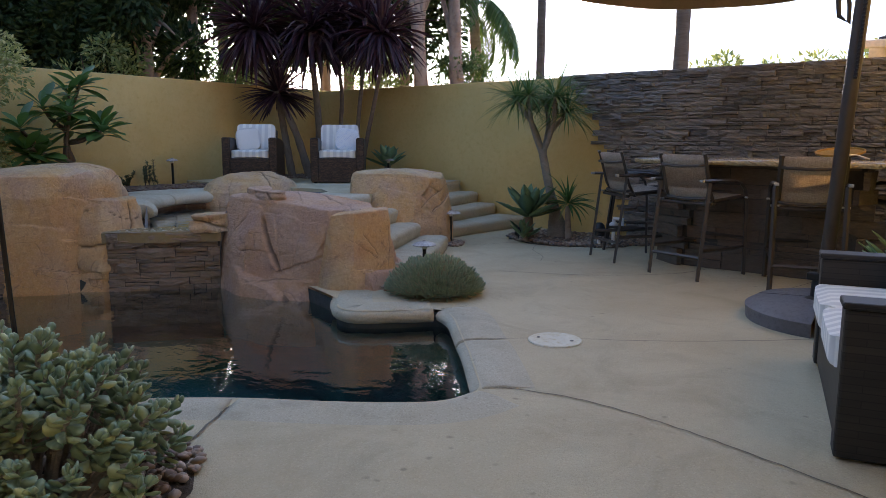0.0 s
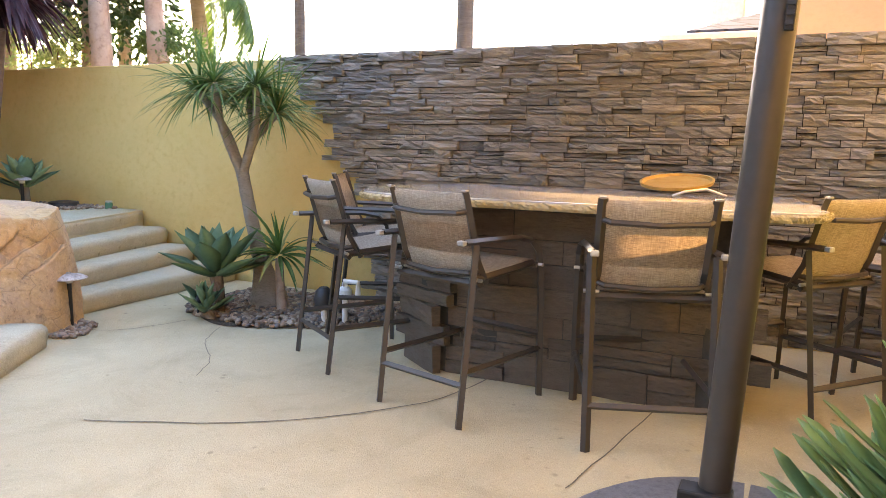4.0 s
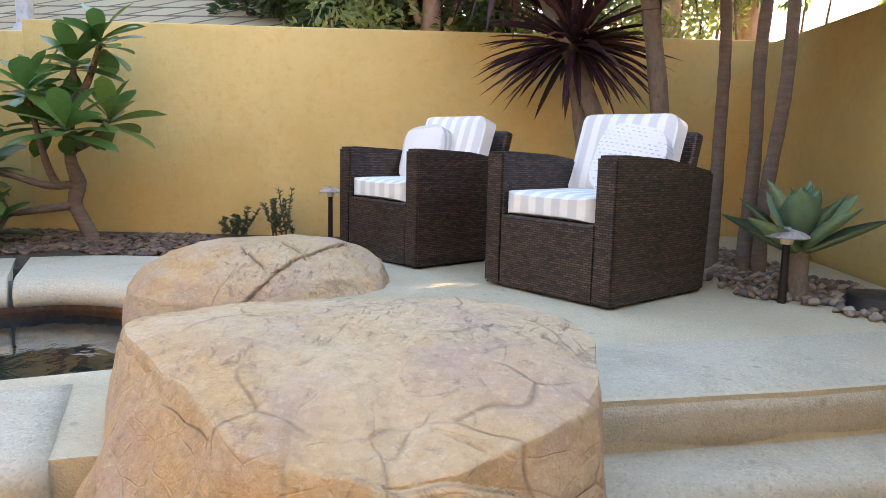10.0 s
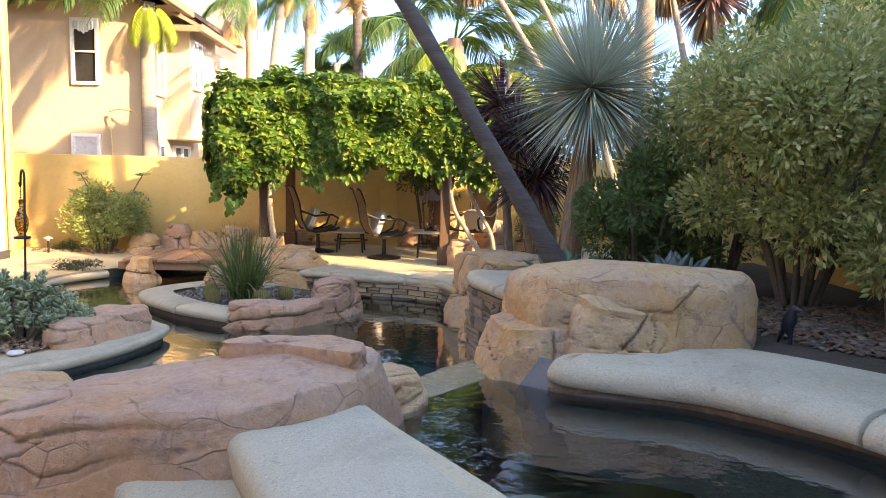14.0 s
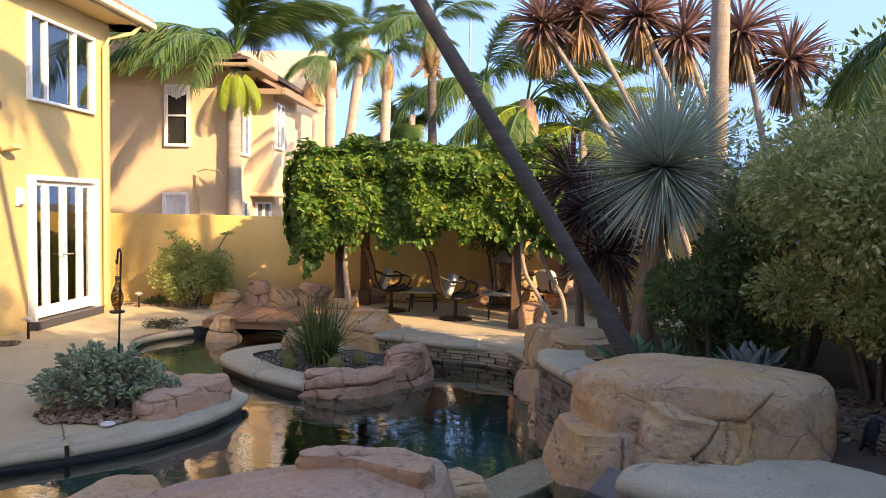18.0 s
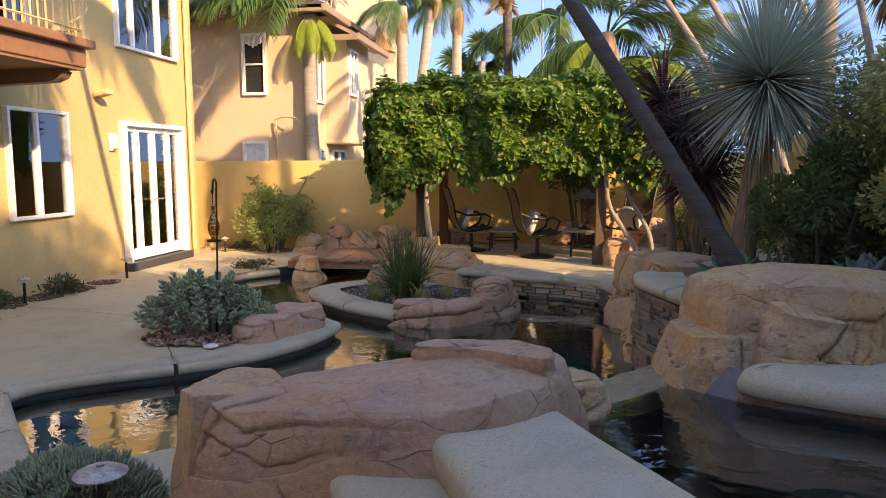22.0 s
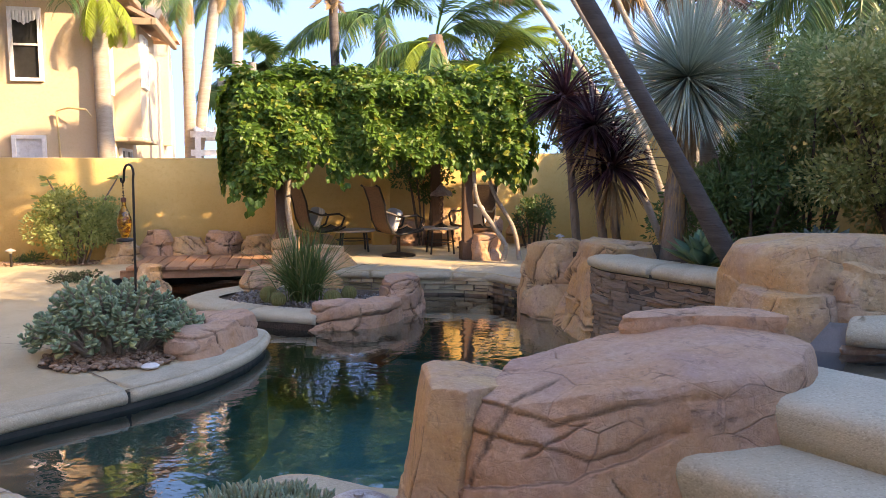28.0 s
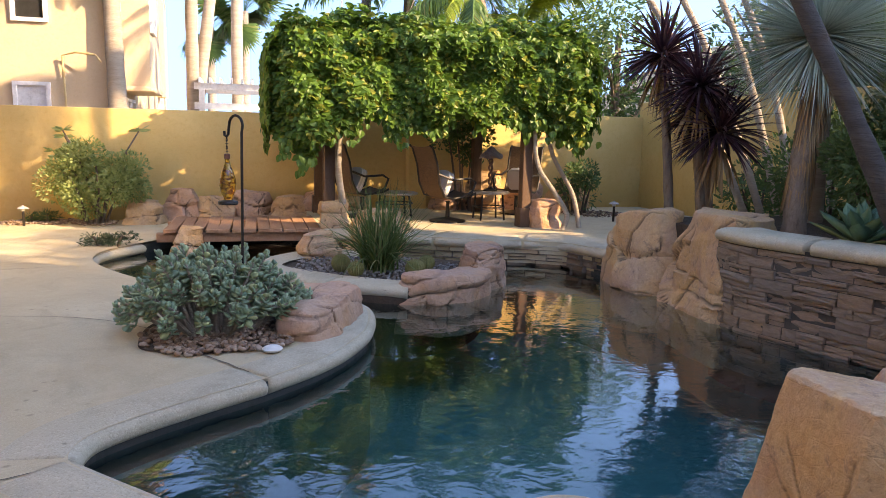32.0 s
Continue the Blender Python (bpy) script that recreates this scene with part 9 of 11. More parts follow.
FROND_A = frond_mesh("frond", 2.3, 100, 0.72, 2.0, L_PALM, 61, 0.020)
FROND_B = frond_mesh("frond", 2.0, 100, 0.62, 1.6, L_PALM, 62, 0.020)
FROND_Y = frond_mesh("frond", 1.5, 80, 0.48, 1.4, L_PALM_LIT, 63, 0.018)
FROND_D = frond_mesh("frond", 1.3, 52, 0.35, 1.5, L_DEAD, 64, 0.02)


def fan_frond(name, material, seed):
    rnd = random.Random(seed)
    rows = [((0, 0.55, 0), (math.sin(a), math.cos(a), rnd.uniform(-0.1, 0.1)), 0.55 * rnd.uniform(0.85, 1.1), 0.05, 0.6, 0) for a in np.linspace(-2.2, 2.2, 34)]
    rows.append(((0, 0, 0), (0, 1, 0), 0.58, 0.03, 0.0, 0))
    v, f = strip_leaves(rows, 3, 0.1, [0.5, 1, 0.7, 0.03])
    return mesh_of(name, v, f, material)


FAN = fan_frond("frond", L_PALM, 65)


def palm(name, label, pts, radii, bark, fronds, n, seed, scale=1.0, dead=0, lo=-35, hi=70, shaft=None):
    rnd = random.Random(seed)
    t = thing(name, label, "palm tree")
    trunk(pts, radii, bark, t, "trunk", 14, 0.035, seed)
    top = Vector(pts[-1])
    if shaft:
        bm = bmesh.new()
        tube(bm, [top - Vector((0, 0, 0.1)), top + Vector((0, 0, 0.25)), top + Vector((0, 0, 0.7))], [radii[-1] * 1.6, radii[-1] * 1.8, radii[-1] * 0.9], 12)
        part("crown_shaft", bm, shaft, t, smooth=60)
        top = top + Vector((0, 0, 0.55))
    for k in range(n + dead):
        o = new("frond", FROND_D if k >= n else fronds[k % len(fronds)])
        o.parent = t
        el = rnd.uniform(-75, -45) if k >= n else lo + (hi - lo) * ((k * 0.618) % 1)
        s = scale * rnd.uniform(0.85, 1.12)
        o.matrix_world = Matrix.Translation(top) @ Matrix.Rotation(k * 2.39996 + rnd.uniform(-0.3, 0.3), 4, "Z") @ Matrix.Rotation(radians(el - 20), 4, "X") @ Matrix.Diagonal((s, s, s, 1))
    return t


palm("leaning_palm", "palm with a dark leaning trunk over the pool", [(-6.47, 2.10, 0.5), (-5.80, 2.04, 1.62), (-4.90, 1.92, 3.05), (-4.00, 1.82, 4.5), (-2.95, 1.72, 6.3)], [0.085, 0.060, 0.055, 0.052, 0.05], BARK_DARK, [FROND_A, FROND_B], 18, 71)
palm("palm", "tall straight palm behind the variegated shrub", [(-7.46, 0.05, 0.5), (-7.44, 0.05, 2.2), (-7.40, 0.05, 4.6), (-7.3, 0.05, 7.4)], [0.11, 0.09, 0.085, 0.08], BARK_PALE, [FROND_A, FROND_B], 16, 72)
palm("palm", "queen palm with arching fronds beyond the rear wall", [(-0.18, -7.02, 0.0), (-0.17, -7.02, 2.0), (-0.14, -7.05, 3.6), (-0.16, -7.05, 4.72)], [0.17, 0.145, 0.13, 0.15], BARK_PALE, [FROND_A, FROND_B, FROND_A], 28, 73, 1.2, 0, 24, 92)
palm("palm", "slender palm with drooping crown behind the arbour", [(-4.25, -6.6, 0), (-4.15, -6.55, 3.0), (-4.10, -6.5, 5.2)], [0.10, 0.085, 0.075], BARK_DARK, [FROND_B], 9, 74, 0.7, 7, 10, 80)
palm("palm", "king palm with a pinkish crown shaft behind the arbour", [(-5.9, -6.2, 0), (-5.88, -6.15, 2.0), (-5.88, -6.1, 3.1)], [0.16, 0.14, 0.13], BARK_PINK, [FROND_A, FROND_Y, FROND_B], 16, 75, 1.0, 0, -20, 75, surface("pink_crown_shaft", (0.46, 0.24, 0.15), (0.50, 0.32, 0.20), (0.34, 0.16, 0.10), 3, 12, 0.7, 0.5, stretch=(4, 4, 0.5)))
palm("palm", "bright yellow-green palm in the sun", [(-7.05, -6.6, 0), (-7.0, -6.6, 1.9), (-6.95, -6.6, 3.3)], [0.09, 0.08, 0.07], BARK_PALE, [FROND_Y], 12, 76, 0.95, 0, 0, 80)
palm("palm", "tall palm with ringed trunk in the distance", [(-1.10, -11.4, 0), (-1.10, -11.4, 3.0), (-1.12, -11.4, 5.5)], [0.16, 0.135, 0.13], BARK_PALE, [FROND_A, FROND_B], 13, 77, 0.72, 4, 5, 80)
palm("palm", "leaning ringed palm trunk in the distance", [(-0.95, -12.6, 0), (-1.20, -12.6, 2.4), (-1.75, -12.6, 6.4)], [0.17, 0.14, 0.13], BARK_PALE, [FROND_B, FROND_A], 13, 78, 0.75, 4, 5, 80)
palm("palm", "tall grey palm with drooping fronds in the distance", [(-2.05, -14.6, 0), (-2.05, -14.6, 3.5), (-2.10, -14.6, 6.3)], [0.17, 0.15, 0.14], BARK_PALE, [FROND_A], 14, 90, 0.9, 4, 5, 80)
palm("palm", "far fan palm above the roofs", [(-1.25, -20, 0), (-1.2, -20, 4.7)], [0.16, 0.13], BARK_PALE, [FAN], 34, 79, 1.25, 0, -60, 80)
palm("palm", "far fan palm above the roofs", [(-2.3, -19.5, 0), (-2.3, -19.5, 5.2)], [0.16, 0.13], BARK_PALE, [FAN], 34, 80, 1.25, 0, -60, 80)
palm("palm", "dark palm behind the cordylines", [(-5.0, -7.6, 0), (-5.1, -7.5, 4.3)], [0.12, 0.1], BARK_DARK, [FROND_B], 13, 81, 0.95, 0, 0, 80)
palm("palm", "feathery palm behind the far wall", [(-10.2, -1.0, 0), (-10.2, -1.0, 4.0)], [0.12, 0.1], BARK_PALE, [FROND_B], 14, 82, 0.9)
palm("palm", "slim palm trunk beyond the stone wall", [(-5.75, 15.6, 0), (-5.72, 15.6, 4.0), (-5.7, 15.6, 7.6)], [0.17, 0.15, 0.14], BARK_DARK, [FAN], 22, 83, 1.2, 0, -60, 80)
palm("palm", "palm with drooping fronds behind the yellow wall", [(-8.3, 12.2, 0), (-8.4, 12.0, 2.4), (-8.4, 11.8, 3.9)], [0.13, 0.11, 0.1], BARK_PALE, [FROND_B], 14, 84, 0.8)
qp = [o for o in bpy.data.objects if o.get("label", "").startswith("queen palm")][0]
for k, (turn, tip) in enumerate(((170, -38), (215, -48), (120, -44), (250, -52), (70, -50), (300, -56))):
    o = new("frond", FROND_Y)
    o.parent = qp
    o["label"] = "yellowing hanging frond"
    o.matrix_world = Matrix.Translation((-0.16, -7.05, 4.45)) @ Matrix.Rotation(radians(turn - 90), 4, "Z") @ Matrix.Rotation(radians(tip), 4, "X") @ Matrix.Diagonal((0.62, 0.62, 0.62, 1))
t = thing("utility_pole", "plain brown utility pole beyond the wall", "pole")
bm = bmesh.new()
tube(bm, [(-9.0, 15.2, 0), (-9.0, 15.2, 8.5)], [0.11, 0.09], 10)
part("shaft", bm, BARK_DARK, t)
t = thing("antenna_mast", "thin metal mast above the palms", "mast")
bm = bmesh.new()
tube(bm, [(-4.6, -13.0, 0), (-4.6, -13.0, 8.5)], 0.03, 6)
part("shaft", bm, STEEL, t)


# ---- trees and shrubs ----
def tree(name, label, base, top, crown, n, size, seed, bark=None, leaf=None, r=0.14, lumps=16, lump=0.42, limbs=6, ratio=0.42, category="tree"):
    rnd = random.Random(seed)
    t = thing(name, label, category)
    b, c = Vector(base), Vector(top)
    trunk([b, b.lerp(c, 0.5) + Vector((rnd.uniform(-0.15, 0.15), rnd.uniform(-0.15, 0.15), 0)), c], [r, r * 0.75, r * 0.4], bark or BARK_PINK, t, "trunk", 10, 0.02, seed)
    cc, cr = Vector(crown[0]), crown[1]
    for k in range(limbs):
        a = k * 2.4 + rnd.uniform(-0.3, 0.3)
        s = b.lerp(c, rnd.uniform(0.5, 0.95))
        e = cc + Vector((cr[0] * 0.75 * math.cos(a), cr[1] * 0.75 * math.sin(a), cr[2] * rnd.uniform(-0.5, 0.7)))
        trunk([s, s.lerp(e, 0.5) + Vector((0, 0, 0.15)), e], [r * 0.4, r * 0.25, r * 0.08], bark or BARK_PINK, t, "limb", 7, 0.0, seed + k)
    P, D = shell_points(crown[0], cr, n, rnd, lumps, lump, 0.4)
    v, f = cloud(P, D, size, ratio, rnd)
    raw("crown", v, f, leaf or L_TREE, t)
    return t


# row beyond the wall, with extra and taller trees added to shade the deck
for k, (x, y, h, rx) in enumerate([(-12.6, 4.7, 4.6, 1.3), (-12.8, 6.1, 8.1, 1.6), (-11.6, 5.6, 3.4, 0.9), (-10.7, 6.2, 4.4, 1.1), (-11.2, 7.2, 7.2, 1.4), (-10.6, 8.3, 7.6, 1.4), (-10.2, 10.0, 8.6, 1.7), (-8.9, 10.4, 6.5, 1.5), (-12.9, 7.9, 8.5, 1.7), (-10.9, 9.1, 8.2, 1.5), (-9.5, 11.4, 7.2, 1.7), (-12.6, 9.6, 9.2, 2.0), (-11.6, 8.2, 8.0, 1.5), (-11.4, 10.6, 9.0, 1.7)]):
    tree("hedge_tree", "tall slender screening tree with dark fine foliage", (x, y, 0), (x + 0.1, y, h * 0.8), ((x, y, h * 0.72), (rx, rx, h * 0.36)), 12500, 0.14, 100 + k, BARK_PINK, L_TREE, 0.13, 26, 0.36, 7)
for k, (x, y, h) in enumerate([(-7.75, 9.9, 4.2), (-7.25, 10.3, 4.4)]):
    tree("bark_tree", "tree with peeling pinkish bark behind the yellow wall", (x, y, 0), (x - 0.4, y, h), ((x - 0.5, y + 0.4, h + 0.4), (1.0, 1.0, 0.9)), 3000, 0.13, 120 + k, BARK_PINK, L_TREE, 0.17)
for k, (x, y, z, r) in enumerate([(-4.6, 24, 2.6, 1.5), (-3.2, 25, 2.8, 1.3), (-7.2, 22, 2.4, 0.9), (-6.4, 23, 2.3, 0.8)]):
    tree("far_tree", "light green tree top in the distance", (x, y, 0), (x, y, z), ((x, y, z + 0.4), (r, r, 0.9)), 1500, 0.2, 130 + k, BARK, L_VARIEG_PALE, 0.15)
for k, (x, y, h, rx) in enumerate([(-10.6, -3.4, 4.2, 1.3), (-11.5, -5.5, 4.6, 1.6), (-9.4, -7.6, 4.3, 1.5), (-7.4, -8.0, 4.2, 1.3), (-6.2, -9.0, 3.6, 1.2)]):
    tree("garden_tree", "dense dark green tree behind the far wall", (x, y, 0), (x, y, h * 0.8), ((x, y, h * 0.68), (rx, rx, h * 0.34)), 3600, 0.14, 140 + k, BARK, L_SHRUB, 0.13, 18, 0.4)


def shrub(name, label, centre, radii, n, size, seed, leaf, ratio=0.45, lumps=18, lump=0.42, base=None, stems=8, category="shrub"):
    rnd = random.Random(seed)
    t = thing(name, label, category)
    c = Vector(centre)
    g = base if base is not None else c.z - radii[2]
    for k in range(stems):
        a = k * 2.4
        e = c + Vector((radii[0] * 0.6 * math.cos(a), radii[1] * 0.6 * math.sin(a), radii[2] * rnd.uniform(-0.2, 0.6)))
        s = Vector((c.x + 0.12 * math.cos(a), c.y + 0.12 * math.sin(a), g - 0.03))
        trunk([s, s.lerp(e, 0.5) + Vector((0, 0, 0.08)), e], [0.022, 0.014, 0.005], TWIG, t, "stem", 6, 0, seed + k)
    P, D = shell_points(centre, radii, n, rnd, lumps, lump, 0.45, g + 0.02)
    v, f = cloud(P, D, size, ratio, rnd)
    raw("foliage", v, f, leaf, t)
    return t


shrub("variegated_shrub", "large variegated cream and green shrub over the mulch", (-8.02, 2.08, 1.76), (1.10, 1.42, 1.05), 38000, 0.050, 151, L_VARIEG, 0.50, 60, 0.27, 0.62, 14)
shrub("variegated_shrub", "grey-green upper sprays of the variegated shrub", (-7.85, 1.05, 1.90), (0.85, 0.85, 0.70), 11000, 0.055, 164, L_VARIEG_GREY, 0.42, 44, 0.27, 0.62, 8)
shrub("variegated_shrub", "low spray of the variegated shrub above the mulch", (-8.25, 2.95, 1.05), (0.42, 0.42, 0.42), 2600, 0.055, 152, L_VARIEG, 0.48, 16, 0.38, 0.58, 5)
shrub("green_shrub", "dark green fine-leaved shrub under the leaning palm", (-7.15, 1.20, 1.12), (0.62, 0.62, 0.66), 7500, 0.058, 153, L_SHRUB, 0.4, 20, 0.36, 0.55)
shrub("green_shrub", "dark shrub behind the yucca", (-7.9, -0.2, 1.0), (0.8, 0.7, 0.85), 3600, 0.075, 154, L_SHRUB, 0.42, 20, 0.38, 0.3)
shrub("green_shrub", "dark shrub by the far wall", (-8.2, -1.6, 0.7), (0.5, 0.6, 0.5), 1500, 0.07, 155, L_SHRUB, 0.42, 14, 0.4, 0.16)
shrub("green_shrub", "green shrub behind the arbour chairs", (-7.2, -4.6, 0.6), (0.5, 0.4, 0.4), 1200, 0.07, 156, L_SHRUB, 0.42, 12, 0.4, 0.16)
shrub("round_shrub", "rounded yellow-green shrub against the rear wall", (-0.12, -5.00, 0.62), (0.70, 0.45, 0.64), 9500, 0.055, 157, L_VARIEG_PALE, 0.5, 26, 0.34, 0.02)
shrub("yellow_shrub", "bright yellow-green shrub beside the bar", (0.52, 6.25, 0.95), (0.50, 0.55, 0.62), 3600, 0.10, 158, L_BRIGHT, 0.5, 22, 0.36, 0.02)
shrub("low_succulent", "low grey-green plant in the bed by the house", (0.78, -0.55, 0.10), (0.22, 0.4, 0.12), 700, 0.06, 159, L_ROSE, 0.3, 14, 0.4, 0.0, 3)
shrub("low_succulent", "small grey-green groundcover beside the creek", (-0.62, -2.95, 0.08), (0.36, 0.16, 0.10), 800, 0.045, 160, L_ROSE, 0.3, 14, 0.4, 0.0, 3)
shrub("low_succulent", "small green plants along the house wall", (0.92, 0.35, 0.08), (0.16, 0.4, 0.11), 700, 0.05, 161, L_SHRUB, 0.4, 12, 0.4, 0.0, 3)
shrub("low_succulent", "tuft of grass beside the round shrub", (0.62, -5.25, 0.07), (0.2, 0.12, 0.09), 400, 0.07, 162, L_SHRUB, 0.2, 8, 0.5, 0.0, 2)
shrub("creeper", "dark creeper hanging behind the arbour", (-5.5, -5.1, 1.35), (0.55, 0.25, 0.5), 1500, 0.075, 163, L_SHRUB, 0.5, 14, 0.4, 0.2)
# the last two are added to block a sun patch on the terrace
for k, (x, y, z, rx, ry, rz, leaf) in enumerate([(-10.5, 5.6, 2.2, 0.6, 0.8, 0.55, L_VARIEG_GREY), (-10.4, 7.0, 2.3, 0.6, 0.8, 0.6, L_SHRUB), (-10.5, 8.3, 2.4, 0.6, 0.8, 0.7, L_VARIEG_GREY), (-9.2, 10.0, 2.5, 0.9, 0.5, 0.7, L_VARIEG_GREY), (-7.7, 10.6, 2.3, 0.8, 0.5, 0.5, L_SHRUB), (-10.4, 9.2, 3.2, 0.6, 0.9, 0.9, L_SHRUB), (-10.9, 8.6, 3.4, 0.5, 0.9, 1.0, L_SHRUB)]):
    shrub("hedge_shrub", "loose green hedge foliage behind the garden wall", (x, y, z), (rx, ry, rz), 2600, 0.085, 400 + k, leaf, 0.4, 22, 0.36, 0.0, 6)
for k, (x, y) in enumerate([(-8.92, 5.32), (-8.93, 5.24), (-8.95, 4.99), (-8.93, 4.91)]):
    rnd = random.Random(170 + k)
    t = thing("rosemary_sprig", "upright rosemary sprig at the foot of the wall", "herb")
    h = 0.36 - 0.07 * k
    for j in range(4):
        q = [(x + rnd.uniform(-0.06, 0.06), y + rnd.uniform(-0.06, 0.06), 0.55), (x + rnd.uniform(-0.1, 0.1), y + rnd.uniform(-0.1, 0.1), 0.55 + h * rnd.uniform(0.7, 1))]
        bm = bmesh.new()
        tube(bm, q, [0.006, 0.003], 5)
        part("stem", bm, TWIG, t)
        a, b = Vector(q[0]), Vector(q[1])
        P = [a.lerp(b, rnd.uniform(0.15, 1)) for _ in range(70)]
        v, f = cloud(P, [(rnd.uniform(-1, 1), rnd.uniform(-1, 1), 0.5) for _ in P], 0.032, 0.35, rnd)
        raw("leaves", v, f, L_ROSE, t)

# bare-stemmed plant over the round shrub
rnd = random.Random(180)
t = thing("frangipani", "thin-branched frangipani with sparse leaves by the rear wall", "shrub")
for k in range(8):
    a = k * 0.8
    s, e = Vector((-0.15, -5.2, 0.0)), Vector((-0.15 + 0.55 * math.cos(a), -5.15 + 0.22 * math.sin(a), 1.0 + 0.3 * math.sin(k * 1.9)))
    trunk([s, s.lerp(e, 0.5) + Vector((0, 0, 0.15)), e], [0.018, 0.014, 0.010], BARK, t, "branch", 6)
    v, f = cloud([e] * 9, [(math.cos(b), math.sin(b), rnd.uniform(-0.2, 0.6)) for b in [j * 0.7 for j in range(9)]], 0.15, 0.32, rnd)
    raw("leaves", v, f, L_VARIEG_PALE, t)

# broad-leaved tree against the yellow wall
rnd = random.Random(190)
bt = thing("broadleaf_tree", "small tree with large glossy leaves against the wall", "tree")
trunk([(-8.48, 4.12, 0.50), (-8.48, 4.10, 0.60), (-8.46, 4.02, 0.80), (-8.47, 4.04, 0.94), (-8.46, 4.00, 1.12), (-8.46, 4.02, 1.50)], [0.055, 0.05, 0.044, 0.05, 0.036, 0.024], BARK_RINGED, bt, "trunk", 12, 0.03)
BRANCHES = [[(-8.46, 4.03, 0.80), (-8.36, 3.85, 0.77), (-8.28, 3.66, 0.74)], [(-8.28, 3.66, 0.74), (-8.22, 3.64, 0.90), (-8.16, 3.55, 1.02)], [(-8.47, 4.04, 0.94), (-8.34, 3.90, 0.93), (-8.22, 3.62, 1.04)],
            [(-8.22, 3.62, 1.04), (-8.14, 3.50, 1.08), (-8.10, 3.41, 1.08)], [(-8.38, 3.95, 0.93), (-8.32, 3.92, 1.08), (-8.15, 3.93, 1.50)], [(-8.46, 4.02, 1.48), (-8.46, 4.04, 1.60), (-8.45, 4.06, 1.72)],
            [(-8.46, 4.00, 1.15), (-8.36, 4.20, 1.22), (-8.30, 4.36, 1.36)], [(-8.46, 4.02, 1.15), (-8.25, 4.10, 1.18), (-8.02, 4.24, 1.30)], [(-8.46, 4.02, 1.40), (-8.50, 4.12, 1.60), (-8.50, 4.22, 1.86)],
            [(-8.28, 3.66, 0.76), (-8.18, 3.66, 0.66), (-8.10, 3.65, 0.66)], [(-8.22, 3.62, 1.04), (-8.24, 3.50, 1.20), (-8.25, 3.42, 1.32)], [(-8.46, 4.00, 1.30), (-8.52, 3.88, 1.42), (-8.52, 3.78, 1.56)]]
for k, q in enumerate(BRANCHES):
    trunk(q, [0.030, 0.024, 0.016], BARK_RINGED, bt, "branch", 8, 0.04, k)
TIPS = [(-8.15, 3.93, 1.54), (-8.45, 4.06, 1.74), (-8.10, 3.41, 1.09), (-8.02, 4.24, 1.32), (-8.30, 4.36, 1.38), (-8.10, 3.65, 0.68), (-8.50, 4.22, 1.88), (-8.25, 3.42, 1.34), (-8.52, 3.78, 1.58), (-8.18, 3.58, 1.06), (-8.28, 3.98, 1.36), (-8.16, 3.52, 0.96)]
lv, lf = [], []
for k in range(8):
    u = k / 7
    w = 0.42 * np.interp(u, [0, 0.12, 0.35, 0.65, 0.88, 1], [0.10, 0.35, 0.75, 1, 0.68, 0.04])
    bend = -0.22 * u * u
    lv += [(-w / 2, u, bend + 0.10 * w), (0, u, bend), (w / 2, u, bend + 0.10 * w)]
    if k:
        a = 3 * (k - 1)
        lf += [(a, a + 1, a + 4, a + 3), (a + 1, a + 2, a + 5, a + 4)]
big_leaf = mesh_of("leaf", lv, lf, L_BROAD, True)
for e in TIPS:
    for j in range(15):
        o = new("leaf", big_leaf)
        o.parent = bt
        s = rnd.uniform(0.24, 0.35)
        o.matrix_world = Matrix.Translation(Vector(e) - Vector((0, 0, 0.006 * j))) @ Matrix.Rotation(j * 2.39996 + rnd.uniform(-0.3, 0.3), 4, "Z") @ Matrix.Rotation(radians(62 - 5.6 * j + rnd.uniform(-12, 12)), 4, "X") @ Matrix.Rotation(rnd.uniform(-0.4, 0.4), 4, "Y") @ Matrix.Diagonal((s, s, s, 1))

# strap-leaved succulent beside the umbrella
rnd = random.Random(200)
fn = thing("strap_succulent", "large clump of thick blunt green strap leaves", "succulent")
vs, fs = [], []
for k in range(9):
    u = k / 8
    w = 0.205 * float(np.interp(u, [0, 0.2, 0.7, 0.93, 1], [0.45, 0.7, 1.0, 0.75, 0.12]))
    bend, th = 0.10 * u * u, 0.016 * (1 - 0.5 * u)
    vs += [(-w / 2, u, bend + 0.12 * w), (0, u, bend + 0.004), (w / 2, u, bend + 0.12 * w), (0, u, bend - th)]
    if k:
        a = 4 * (k - 1)
        fs += [(a, a + 1, a + 5, a + 4), (a + 1, a + 2, a + 6, a + 5), (a + 2, a + 3, a + 7, a + 6), (a + 3, a, a + 4, a + 7)]
fs.append((32, 33, 34, 35))
strap = mesh_of("leaf", vs, fs, L_STRAP, True)
for k in range(230):
    a, r = k * 2.39996, 0.40 * math.sqrt((k + 0.5) / 230)
    o = new("leaf", strap)
    o.parent = fn
    s = rnd.uniform(0.24, 0.38)
    el = 84 - 165 * r * rnd.uniform(0.7, 1.15)
    o.matrix_world = Matrix.Translation((0.34 + r * math.cos(a), 5.48 + r * math.sin(a), 0.18 + 0.52 * (1 - (r / 0.42) ** 2) * rnd.uniform(0.3, 1))) @ Matrix.Rotation(a - math.pi / 2 + rnd.uniform(-0.4, 0.4), 4, "Z") @ Matrix.Rotation(radians(el), 4, "X") @ Matrix.Diagonal((s * rnd.uniform(0.9, 1.2), s, s, 1))
bm = bmesh.new()
lathe(bm, [(0.30, -0.02), (0.28, 0.2), (0.12, 0.55)], 14, (0.34, 5.48, 0))
